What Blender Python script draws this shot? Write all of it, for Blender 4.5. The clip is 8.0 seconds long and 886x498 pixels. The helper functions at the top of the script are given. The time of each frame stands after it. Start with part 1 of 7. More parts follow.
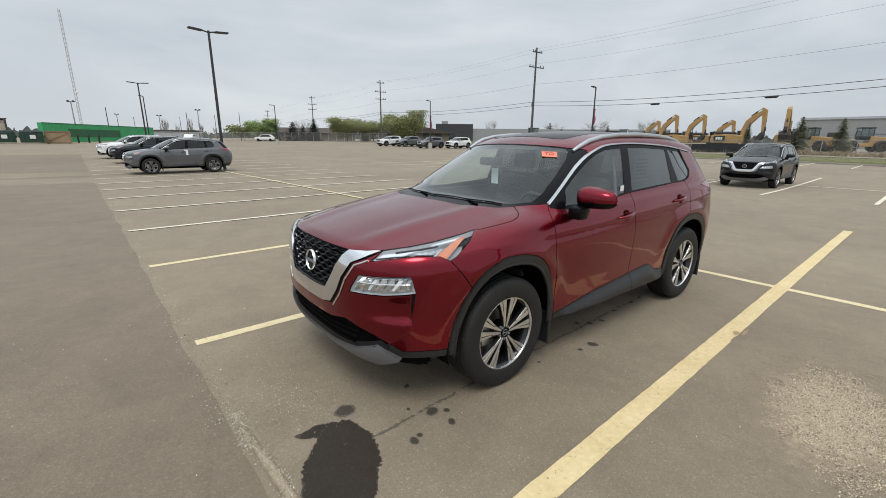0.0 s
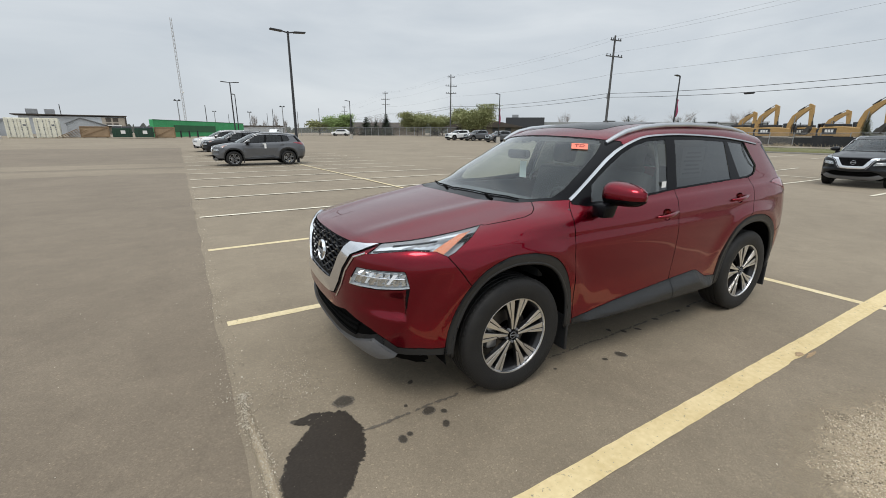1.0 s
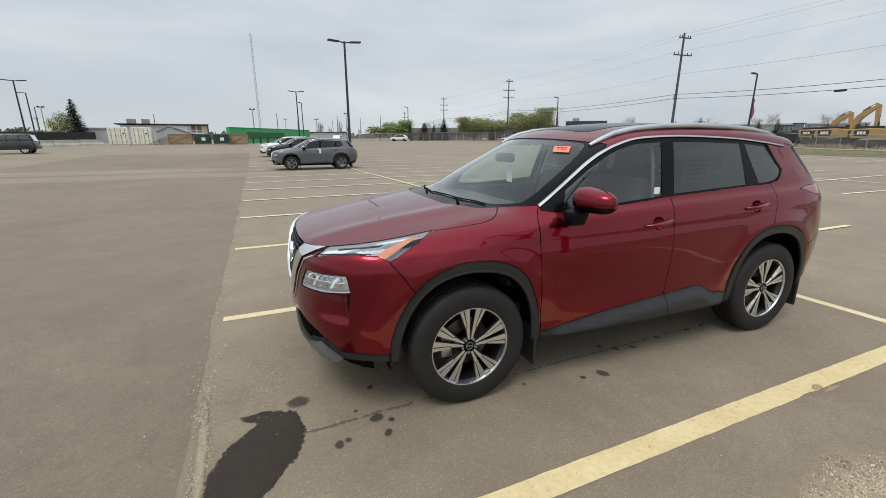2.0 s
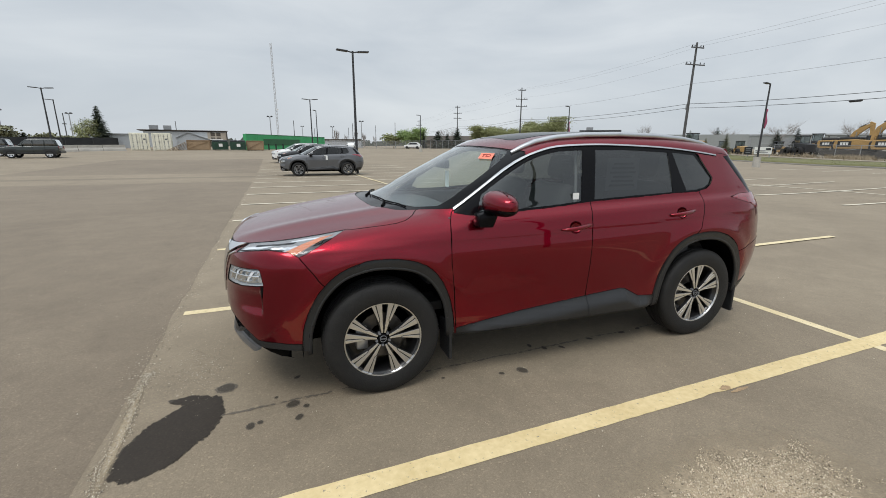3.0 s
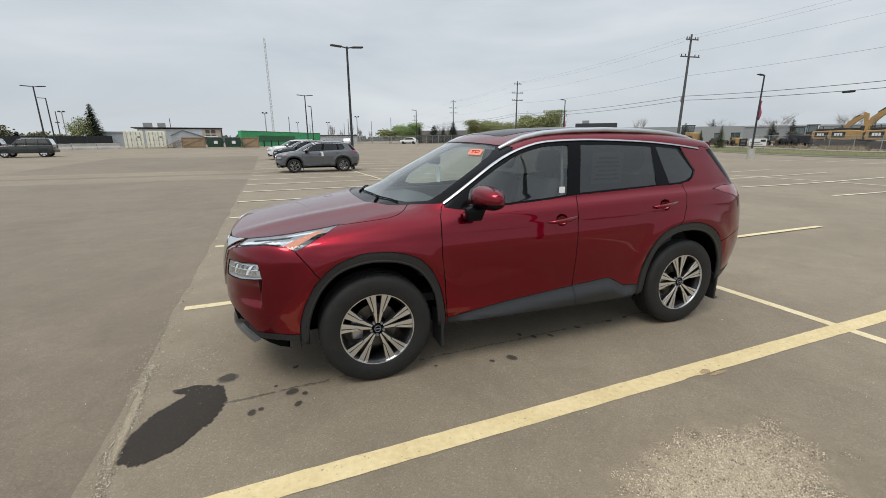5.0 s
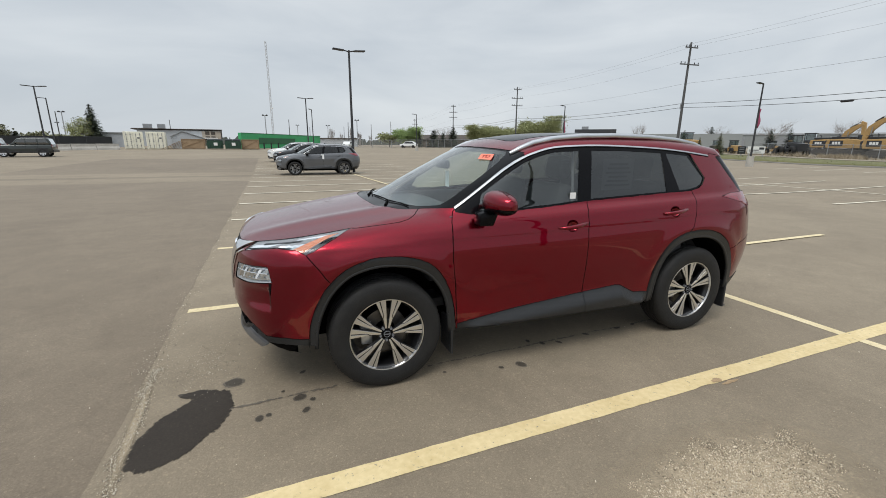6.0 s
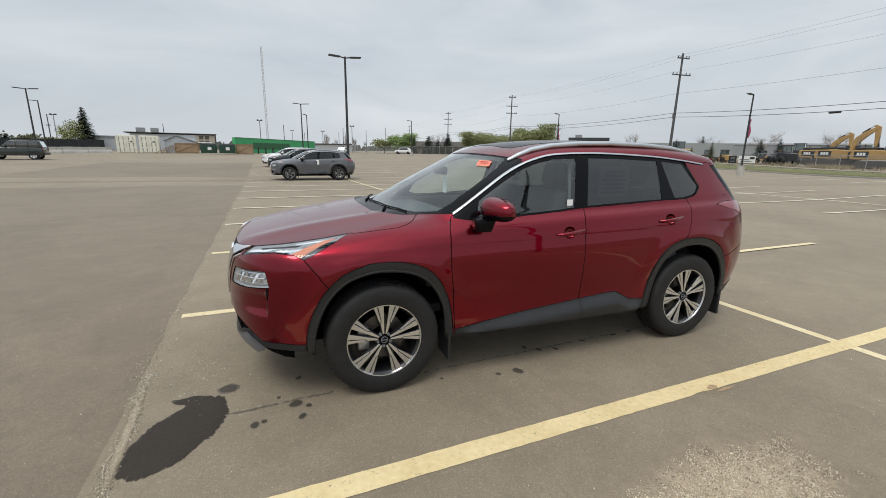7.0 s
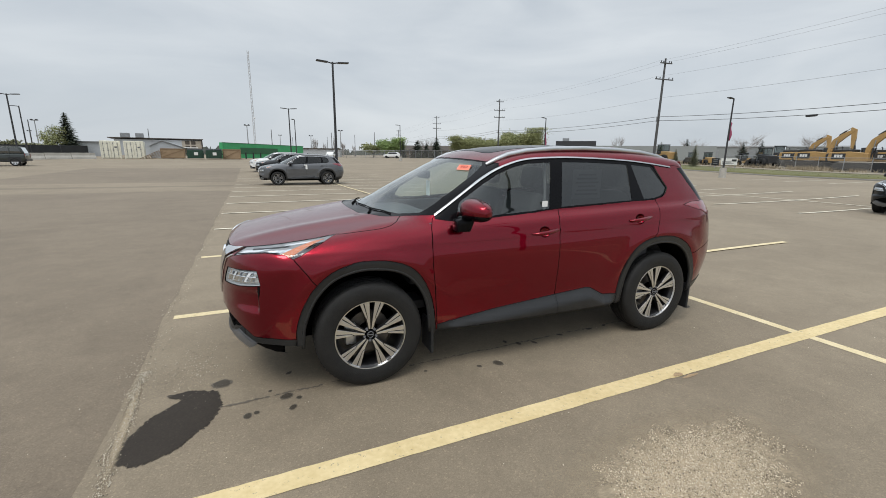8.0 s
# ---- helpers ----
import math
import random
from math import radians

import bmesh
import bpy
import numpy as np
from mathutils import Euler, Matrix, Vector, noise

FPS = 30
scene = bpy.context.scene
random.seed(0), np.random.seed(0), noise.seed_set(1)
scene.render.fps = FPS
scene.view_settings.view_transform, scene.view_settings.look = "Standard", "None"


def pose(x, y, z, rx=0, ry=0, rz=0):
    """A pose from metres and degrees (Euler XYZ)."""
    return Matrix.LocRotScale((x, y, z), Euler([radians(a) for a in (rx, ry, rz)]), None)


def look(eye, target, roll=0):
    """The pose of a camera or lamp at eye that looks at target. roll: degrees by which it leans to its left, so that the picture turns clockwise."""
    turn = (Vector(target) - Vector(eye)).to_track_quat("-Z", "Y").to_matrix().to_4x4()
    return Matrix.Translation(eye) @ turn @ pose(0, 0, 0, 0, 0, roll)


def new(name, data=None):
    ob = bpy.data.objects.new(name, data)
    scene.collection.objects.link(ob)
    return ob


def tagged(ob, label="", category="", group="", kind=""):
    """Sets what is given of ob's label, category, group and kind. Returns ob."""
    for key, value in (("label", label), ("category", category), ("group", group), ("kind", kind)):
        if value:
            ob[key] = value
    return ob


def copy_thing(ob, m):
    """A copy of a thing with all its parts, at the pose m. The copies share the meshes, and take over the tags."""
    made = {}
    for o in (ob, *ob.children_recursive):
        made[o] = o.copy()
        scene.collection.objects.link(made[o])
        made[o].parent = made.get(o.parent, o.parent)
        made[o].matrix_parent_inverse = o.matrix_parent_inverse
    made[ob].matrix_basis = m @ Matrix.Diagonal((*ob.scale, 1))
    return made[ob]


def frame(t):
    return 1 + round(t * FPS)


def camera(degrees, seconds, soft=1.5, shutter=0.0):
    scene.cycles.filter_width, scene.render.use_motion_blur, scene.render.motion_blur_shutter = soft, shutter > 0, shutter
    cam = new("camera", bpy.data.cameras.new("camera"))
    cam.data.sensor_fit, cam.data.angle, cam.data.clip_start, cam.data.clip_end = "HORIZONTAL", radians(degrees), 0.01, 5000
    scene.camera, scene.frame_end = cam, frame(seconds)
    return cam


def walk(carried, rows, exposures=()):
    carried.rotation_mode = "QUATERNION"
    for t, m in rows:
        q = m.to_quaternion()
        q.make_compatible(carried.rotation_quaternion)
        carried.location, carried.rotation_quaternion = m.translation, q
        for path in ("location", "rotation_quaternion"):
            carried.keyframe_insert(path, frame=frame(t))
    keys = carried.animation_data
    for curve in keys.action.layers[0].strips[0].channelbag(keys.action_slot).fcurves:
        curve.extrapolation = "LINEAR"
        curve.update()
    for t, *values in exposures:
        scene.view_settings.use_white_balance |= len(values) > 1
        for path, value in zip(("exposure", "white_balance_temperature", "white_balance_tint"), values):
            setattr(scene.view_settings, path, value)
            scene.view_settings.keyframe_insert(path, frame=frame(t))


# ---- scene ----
cam = camera(92.9, 8.0, soft=0.9)
PATH = [
    (0, (-0.036, 0.003, 1.578), (1.181, 1.508, 1.073), 0.5),
    (0.5, (0.087, -0.067, 1.564), (1.179, 1.525, 1.043), 0.5),
    (1, (0.321, -0.129, 1.56), (1.275, 1.546, 1.028), 0.3),
    (2.5, (1.156, -0.504, 1.544), (1.82, 1.317, 1.051), 0.1),
    (3, (1.384, -0.708, 1.543), (2.043, 1.119, 1.066), 0.3),
    (3.5, (1.483, -0.814, 1.554), (2.161, 1.008, 1.084), 0.2),
    (4, (1.493, -0.857, 1.564), (2.197, 0.954, 1.089), -0.3),
    (4.5, (1.433, -0.844, 1.551), (2.115, 0.97, 1.057), -0.5),
    (5, (1.387, -0.83, 1.557), (2.055, 0.988, 1.057), -0.3),
    (6.5, (1.299, -0.762, 1.555), (1.99, 1.056, 1.089), 0.7),
    (7, (1.293, -0.769, 1.553), (1.999, 1.047, 1.101), 0.9),
    (7.5, (1.284, -0.843, 1.566), (2.004, 0.97, 1.125), 0.9),
    (8, (1.28, -0.955, 1.562), (2.031, 0.847, 1.128), 0.6),
]
walk(cam, [(t, look(eye, target, roll)) for t, eye, target, roll in PATH])

# ---- world and light ----
SUN_ELEV, SUN_AZ = 60.0, 228.0   # degrees; azimuth counted from +x towards +y
world = bpy.data.worlds.new("overcast_sky")
scene.world = world
world.use_nodes = True
wn, wl = world.node_tree.nodes, world.node_tree.links
wn.clear()
w_out = wn.new("ShaderNodeOutputWorld")
w_bg = wn.new("ShaderNodeBackground")
w_sky = wn.new("ShaderNodeTexSky")
w_sky.sky_type = 'NISHITA'
w_sky.sun_disc = False
w_sky.sun_elevation = radians(SUN_ELEV)
w_sky.sun_rotation = radians(90 - SUN_AZ)
w_sky.dust_density = 3.0
w_dim = wn.new("ShaderNodeMix"); w_dim.data_type = 'RGBA'; w_dim.blend_type = 'MULTIPLY'
w_dim.inputs[0].default_value = 1.0
w_dim.inputs[7].default_value = (0.10, 0.10, 0.10, 1)
w_geo = wn.new("ShaderNodeTexCoord")
w_map = wn.new("ShaderNodeMapping")
w_map.inputs["Scale"].default_value = (1.1, 1.6, 4.6)
w_map.inputs["Rotation"].default_value = (0.0, 0.0, 0.6)
w_noise = wn.new("ShaderNodeTexNoise")
w_noise.inputs["Scale"].default_value = 1.7
w_noise.inputs["Detail"].default_value = 6.0
w_noise.inputs["Roughness"].default_value = 0.52
w_noise.inputs["Distortion"].default_value = 0.5
w_ramp = wn.new("ShaderNodeValToRGB")
w_ramp.color_ramp.elements[0].position = 0.33
w_ramp.color_ramp.elements[0].color = (0.57, 0.625, 0.68, 1)
w_ramp.color_ramp.elements[1].position = 0.68
w_ramp.color_ramp.elements[1].color = (0.74, 0.785, 0.82, 1)
w_mix = wn.new("ShaderNodeMix"); w_mix.data_type = 'RGBA'
w_mix.inputs[0].default_value = 0.90
w_bg.inputs["Strength"].default_value = 1.0
wl.new(w_geo.outputs["Generated"], w_map.inputs["Vector"])
wl.new(w_map.outputs["Vector"], w_noise.inputs["Vector"])
wl.new(w_noise.outputs["Fac"], w_ramp.inputs["Fac"])
wl.new(w_sky.outputs["Color"], w_dim.inputs[6])
wl.new(w_dim.outputs[2], w_mix.inputs[6])
wl.new(w_ramp.outputs["Color"], w_mix.inputs[7])
# an overcast sky is brighter overhead than near the horizon
w_sep = wn.new("ShaderNodeSeparateXYZ")
w_up = wn.new("ShaderNodeMapRange"); w_up.interpolation_type = 'SMOOTHSTEP'
w_up.inputs["From Min"].default_value = 0.30; w_up.inputs["From Max"].default_value = 1.0
w_up.inputs["To Min"].default_value = 1.0; w_up.inputs["To Max"].default_value = 1.95
wl.new(w_geo.outputs["Generated"], w_sep.inputs["Vector"])
wl.new(w_sep.outputs["Z"], w_up.inputs["Value"])
wl.new(w_up.outputs["Result"], w_bg.inputs["Strength"])
wl.new(w_mix.outputs[2], w_bg.inputs["Color"])
wl.new(w_bg.outputs["Background"], w_out.inputs["Surface"])

sun_data = bpy.data.lights.new("sun", 'SUN')
sun_data.energy = 1.4
sun_data.angle = radians(24)
sun_data.color = (1.0, 0.965, 0.92)
sun = new("sun", sun_data)
_a, _e = radians(SUN_AZ), radians(SUN_ELEV)
sun.matrix_basis = look((0, 0, 60), (-math.cos(_a) * math.cos(_e), -math.sin(_a) * math.cos(_e), 60 - math.sin(_e)))


# ---- material helpers ----
def mat(name, color, rough=0.6, metal=0.0, vary=0.12, scale=6.0, bump=0.0, bump_scale=60.0, coat=0.0, second=None, spec=0.5, detail=6.0):
    """Principled material: colour varied at two scales by noise, optional fine bump."""
    m = bpy.data.materials.new(name)
    m.use_nodes = True
    n, l = m.node_tree.nodes, m.node_tree.links
    p = n["Principled BSDF"]
    p.inputs["Roughness"].default_value = rough
    p.inputs["Metallic"].default_value = metal
    p.inputs["Specular IOR Level"].default_value = spec
    p.inputs["Coat Weight"].default_value = coat
    p.inputs["Coat Roughness"].default_value = 0.03
    p.inputs["Coat IOR"].default_value = 1.5
    tc = n.new("ShaderNodeTexCoord")
    n1 = n.new("ShaderNodeTexNoise"); n1.inputs["Scale"].default_value = scale; n1.inputs["Detail"].default_value = detail
    n2 = n.new("ShaderNodeTexNoise"); n2.inputs["Scale"].default_value = scale * 9; n2.inputs["Detail"].default_value = 4
    l.new(tc.outputs["Object"], n1.inputs["Vector"]); l.new(tc.outputs["Object"], n2.inputs["Vector"])
    add = n.new("ShaderNodeMath"); add.operation = 'ADD'
    half = n.new("ShaderNodeMath"); half.operation = 'MULTIPLY'; half.inputs[1].default_value = 0.5
    l.new(n1.outputs["Fac"], add.inputs[0]); l.new(n2.outputs["Fac"], add.inputs[1]); l.new(add.outputs[0], half.inputs[0])
    ramp = n.new("ShaderNodeValToRGB")
    c2 = second or tuple(min(1.0, c * (1 + vary)) for c in color)
    c1 = tuple(c * (1 - vary) for c in color)
    ramp.color_ramp.elements[0].position = 0.36; ramp.color_ramp.elements[0].color = (*c1, 1)
    ramp.color_ramp.elements[1].position = 0.64; ramp.color_ramp.elements[1].color = (*c2, 1)
    l.new(half.outputs[0], ramp.inputs["Fac"]); l.new(ramp.outputs["Color"], p.inputs["Base Color"])
    if bump:
        nb = n.new("ShaderNodeTexNoise"); nb.inputs["Scale"].default_value = bump_scale; nb.inputs["Detail"].default_value = 5
        l.new(tc.outputs["Object"], nb.inputs["Vector"])
        b = n.new("ShaderNodeBump"); b.inputs["Strength"].default_value = bump; b.inputs["Distance"].default_value = 0.02
        l.new(nb.outputs["Fac"], b.inputs["Height"]); l.new(b.outputs["Normal"], p.inputs["Normal"])
    return m


def glass(name, tint, gloss=1.0, rough=0.01):
    """Thin sheet: tinted see-through with a mirror gloss that grows at grazing angles."""
    m = bpy.data.materials.new(name)
    m.use_nodes = True
    n, l = m.node_tree.nodes, m.node_tree.links
    n.clear()
    o = n.new("ShaderNodeOutputMaterial")
    t = n.new("ShaderNodeBsdfTransparent"); t.inputs["Color"].default_value = (*tint, 1)
    g = n.new("ShaderNodeBsdfGlossy"); g.inputs["Roughness"].default_value = rough
    g.inputs["Color"].default_value = (0.95, 0.97, 0.97, 1)
    w = n.new("ShaderNodeLayerWeight"); w.inputs["Blend"].default_value = 0.5
    p5 = n.new("ShaderNodeMath"); p5.operation = 'POWER'; p5.inputs[1].default_value = 5.0
    f = n.new("ShaderNodeMath"); f.operation = 'MULTIPLY_ADD'; f.inputs[1].default_value = 0.957; f.inputs[2].default_value = 0.043
    l.new(w.outputs["Facing"], p5.inputs[0]); l.new(p5.outputs[0], f.inputs[0])
    k = n.new("ShaderNodeMath"); k.operation = 'MULTIPLY'; k.inputs[1].default_value = gloss; k.use_clamp = True
    x = n.new("ShaderNodeMixShader")
    l.new(f.outputs[0], k.inputs[0]); l.new(k.outputs[0], x.inputs["Fac"])
    l.new(t.outputs["BSDF"], x.inputs[1]); l.new(g.outputs["BSDF"], x.inputs[2]); l.new(x.outputs["Shader"], o.inputs["Surface"])
    return m


def car_paint(name, color, flake, rough=0.28, metal=0.35):
    m = mat(name, color, rough=rough, metal=metal, vary=0.03, scale=3.0, coat=1.0, spec=0.15)
    n, l = m.node_tree.nodes, m.node_tree.links
    p = n["Principled BSDF"]
    v = n.new("ShaderNodeTexVoronoi"); v.inputs["Scale"].default_value = 900.0
    tc = n.new("ShaderNodeTexCoord"); l.new(tc.outputs["Object"], v.inputs["Vector"])
    p.inputs["Coat Weight"].default_value = 0.68
    p.inputs["Coat Roughness"].default_value = 0.02
    p.inputs["Coat IOR"].default_value = 1.52
    b = n.new("ShaderNodeBump"); b.inputs["Strength"].default_value = flake; b.inputs["Distance"].default_value = 0.0004
    l.new(v.outputs["Distance"], b.inputs["Height"]); l.new(b.outputs["Normal"], p.inputs["Normal"])
    return m


# ---- mesh helpers ----
def part(name, bm, material, parent=None, label="", smooth=None, at=None):
    """Links a bmesh (or a mesh) as ONE mesh object, under a thing where one is given."""
    if isinstance(bm, bmesh.types.BMesh):
        me = bpy.data.meshes.new(name)
        bm.normal_update()
        bm.to_mesh(me); bm.free()
    else:
        me = bm
    if material is not None and not me.materials:
        for one in (material if isinstance(material, (list, tuple)) else [material]):
            me.materials.append(one)
    if smooth is not None:
        me.shade_smooth()
        if smooth < 179:
            me.set_sharp_from_angle(angle=radians(smooth))
    ob = new(name, me)
    if parent is not None:
        ob.parent = parent
    if at is not None:
        ob.matrix_basis = at
    if label:
        tagged(ob, label)
    return ob


def root(name, m, label, category, group="", kind=""):
    ob = new(name)
    ob.empty_display_size = 0.2
    ob.matrix_basis = m
    return tagged(ob, label, category, group, kind)


def box(sx, sy, sz, at=(0, 0, 0), bevel=0.0, bm=None, rot=None, seg=2):
    """A box of that size standing with its base middle at the place, edges rounded."""
    out = bm if bm is not None else bmesh.new()
    tmp = bmesh.new()
    bmesh.ops.create_cube(tmp, size=1.0)
    bmesh.ops.scale(tmp, vec=(sx, sy, sz), verts=tmp.verts)
    if bevel:
        bmesh.ops.bevel(tmp, geom=tmp.edges[:], offset=bevel, segments=seg, affect='EDGES', profile=0.5)
    bmesh.ops.translate(tmp, vec=(0, 0, sz / 2), verts=tmp.verts)
    m = Matrix.Translation(at) @ (rot.to_4x4() if rot is not None else Matrix())
    bmesh.ops.transform(tmp, matrix=m, verts=tmp.verts)
    join(out, tmp)
    return out


def join(out, tmp):
    me = bpy.data.meshes.new("tmp")
    tmp.to_mesh(me); tmp.free()
    out.from_mesh(me)
    bpy.data.meshes.remove(me)
    return out


def tube(points, radii, sides=8, bm=None, caps=True):
    """A tapered tube along points."""
    out = bm if bm is not None else bmesh.new()
    pts = [Vector(p) for p in points]
    if not isinstance(radii, (list, tuple)):
        radii = [radii] * len(pts)
    rings = []
    for i, p in enumerate(pts):
        d = (pts[min(i + 1, len(pts) - 1)] - pts[max(i - 1, 0)]).normalized()
        q = d.to_track_quat('Z', 'Y')
        rings.append([out.verts.new(p + q @ Vector((math.cos(2 * math.pi * k / sides) * radii[i], math.sin(2 * math.pi * k / sides) * radii[i], 0))) for k in range(sides)])
    for a, b in zip(rings, rings[1:]):
        for k in range(sides):
            out.faces.new((a[k], a[(k + 1) % sides], b[(k + 1) % sides], b[k]))
    if caps:
        out.faces.new(rings[0][::-1]); out.faces.new(rings[-1])
    return out


def lathe(profile, sides=48, bm=None):
    """Revolves (radius, y) pairs round the y axis."""
    out = bm if bm is not None else bmesh.new()
    rings = []
    for r, y in profile:
        rings.append([out.verts.new((r * math.cos(2 * math.pi * k / sides), y, r * math.sin(2 * math.pi * k / sides))) for k in range(sides)])
    for a, b in zip(rings, rings[1:]):
        for k in range(sides):
            out.faces.new((a[k], b[k], b[(k + 1) % sides], a[(k + 1) % sides]))
    return out


def prism(poly, depth, axis='y', bm=None, bevel=0.0, at=(0, 0, 0)):
    """A flat outline pushed through a depth. poly in (x, z) for axis y, (y, z) for x, (x, y) for z."""
    out = bm if bm is not None else bmesh.new()
    tmp = bmesh.new()
    def v3(a, b, c):
        return {'y': (a, c, b), 'x': (c, a, b), 'z': (a, b, c)}[axis]
    lo = [tmp.verts.new(v3(a, b, -depth / 2)) for a, b in poly]
    hi = [tmp.verts.new(v3(a, b, depth / 2)) for a, b in poly]
    tmp.faces.new(lo); tmp.faces.new(hi[::-1])
    k = len(poly)
    for i in range(k):
        tmp.faces.new((lo[(i + 1) % k], lo[i], hi[i], hi[(i + 1) % k]))
    bmesh.ops.recalc_face_normals(tmp, faces=tmp.faces[:])
    if bevel:
        bmesh.ops.bevel(tmp, geom=tmp.edges[:], offset=bevel, segments=2, affect='EDGES', profile=0.5)
    bmesh.ops.translate(tmp, vec=at, verts=tmp.verts)
    join(out, tmp)
    return out


def smooth_table(table, x):
    """Monotone cubic through table rows, vectorised."""
    xs = np.array([a for a, _ in table], float); ys = np.array([b for _, b in table], float)
    h = np.diff(xs); d = np.diff(ys) / h
    m = np.zeros(len(xs)); m[0], m[-1] = d[0], d[-1]
    for i in range(1, len(xs) - 1):
        m[i] = 0 if d[i - 1] * d[i] <= 0 else 3 * (h[i - 1] + h[i]) / ((2 * h[i] + h[i - 1]) / d[i - 1] + (h[i] + 2 * h[i - 1]) / d[i])
    x = np.clip(np.asarray(x, float), xs[0], xs[-1])
    i = np.clip(np.searchsorted(xs, x) - 1, 0, len(xs) - 2)
    t = (x - xs[i]) / h[i]
    return ((1 + 2 * t) * (1 - t) ** 2 * ys[i] + t * (1 - t) ** 2 * h[i] * m[i] + t * t * (3 - 2 * t) * ys[i + 1] + t * t * (t - 1) * h[i] * m[i + 1])


def ground_z(x, y):
    """The lot dips a little towards its drains, then climbs slowly to the far fence."""
    gy = smooth_table([(-3000, 0), (8, 0), (16, -0.05), (24, -0.12), (32, -0.06), (40, 0.05), (55, 0.28), (75, 0.58), (100, 0.75), (3000, 0.75)], y)
    gx = smooth_table([(-3000, 0), (8, 0), (20, -0.12), (32, -0.02), (50, 0.10), (80, 0.30), (3000, 0.30)], x)
    return gx + gy


def gz(x, y):
    return float(ground_z(np.array([x]), np.array([y]))[0])

# ---- ground ----
def asphalt_material(name, base, warm, wet=False):
    m = bpy.data.materials.new(name)
    m.use_nodes = True
    n, l = m.node_tree.nodes, m.node_tree.links
    p = n["Principled BSDF"]
    tc = n.new("ShaderNodeTexCoord")
    def noise(scale, detail=6, rough=0.55, dist=0.0):
        t = n.new("ShaderNodeTexNoise"); t.inputs["Scale"].default_value = scale; t.inputs["Detail"].default_value = detail
        t.inputs["Roughness"].default_value = rough; t.inputs["Distortion"].default_value = dist
        l.new(tc.outputs["Object"], t.inputs["Vector"])
        return t
    def ramp(src, a, ca, b, cb):
        r = n.new("ShaderNodeValToRGB")
        r.color_ramp.elements[0].position = a; r.color_ramp.elements[0].color = (*ca, 1)
        r.color_ramp.elements[1].position = b; r.color_ramp.elements[1].color = (*cb, 1)
        l.new(src, r.inputs["Fac"])
        return r
    def mult(a, b, fac=1.0):
        x = n.new("ShaderNodeMix"); x.data_type = 'RGBA'; x.blend_type = 'MULTIPLY'; x.inputs[0].default_value = fac
        l.new(a, x.inputs[6]); l.new(b, x.inputs[7])
        return x.outputs[2]
    big = ramp(noise(0.22, 5, 0.6, 0.6).outputs["Fac"], 0.36, base, 0.66, warm)
    mid = ramp(noise(1.7, 6, 0.62, 0.3).outputs["Fac"], 0.28, (0.87, 0.866, 0.862), 0.72, (1.08, 1.08, 1.075))
    grain = ramp(noise(150, 3, 0.7).outputs["Fac"], 0.30, (0.82, 0.815, 0.81), 0.70, (1.15, 1.15, 1.15))
    blot = ramp(noise(6.5, 5, 0.6, 0.8).outputs["Fac"], 0.30, (0.93, 0.928, 0.925), 0.72, (1.07, 1.07, 1.065))
    v = n.new("ShaderNodeTexVoronoi"); v.inputs["Scale"].default_value = 120.0
    l.new(tc.outputs["Object"], v.inputs["Vector"])
    sep = n.new("ShaderNodeSeparateColor"); l.new(v.outputs["Color"], sep.inputs["Color"])
    stone = ramp(sep.outputs["Red"], 0.0, (0.89, 0.885, 0.88), 1.0, (1.24, 1.24, 1.22))
    k = stone.color_ramp.elements.new(0.93); k.color = (1.07, 1.07, 1.06, 1)
    stone.color_ramp.elements[2].color = (1.32, 1.30, 1.25, 1)
    spot = ramp(noise(0.9, 8, 0.72, 1.5).outputs["Fac"], 0.22, (0.80, 0.785, 0.77), 0.36, (1, 1, 1))
    c = mult(mult(mult(mult(mult(big.outputs["Color"], mid.outputs["Color"]), grain.outputs["Color"]), stone.outputs["Color"]), spot.outputs["Color"]), blot.outputs["Color"])
    l.new(c, p.inputs["Base Color"])
    p.inputs["Roughness"].default_value = 0.62 if wet else 0.88
    p.inputs["Sheen Weight"].default_value = 0.0 if wet else 0.13
    p.inputs["Sheen Roughness"].default_value = 0.45
    p.inputs["Sheen Tint"].default_value = (1.0, 0.88, 0.74, 1)
    p.inputs["Specular IOR Level"].default_value = 0.2 if wet else 0.35
    b = n.new("ShaderNodeBump"); b.inputs["Strength"].default_value = 0.15 if wet else 0.26; b.inputs["Distance"].default_value = 0.006
    g2 = noise(340, 4, 0.75)
    l.new(g2.outputs["Fac"], b.inputs["Height"]); l.new(b.outputs["Normal"], p.inputs["Normal"])
    return m


M_ASPHALT = asphalt_material("dusty_asphalt", (0.221, 0.182, 0.131), (0.276, 0.230, 0.167))
M_AISLE = asphalt_material("aisle_asphalt", (0.172, 0.139, 0.102), (0.211, 0.172, 0.126))
M_WET = asphalt_material("wet_asphalt", (0.034, 0.0272, 0.0210), (0.042, 0.034, 0.0265), True)
M_DAMP = asphalt_material("damp_asphalt", (0.062, 0.053, 0.042), (0.082, 0.070, 0.056), True)
M_HALFDRY = asphalt_material("half_dry_asphalt", (0.125, 0.108, 0.088), (0.150, 0.130, 0.106), True)

LOT = Matrix.Translation((5.70, 1.08, 0)) @ Matrix.Rotation(radians(1.7), 4, 'Z')   # crossing of the two stall lines


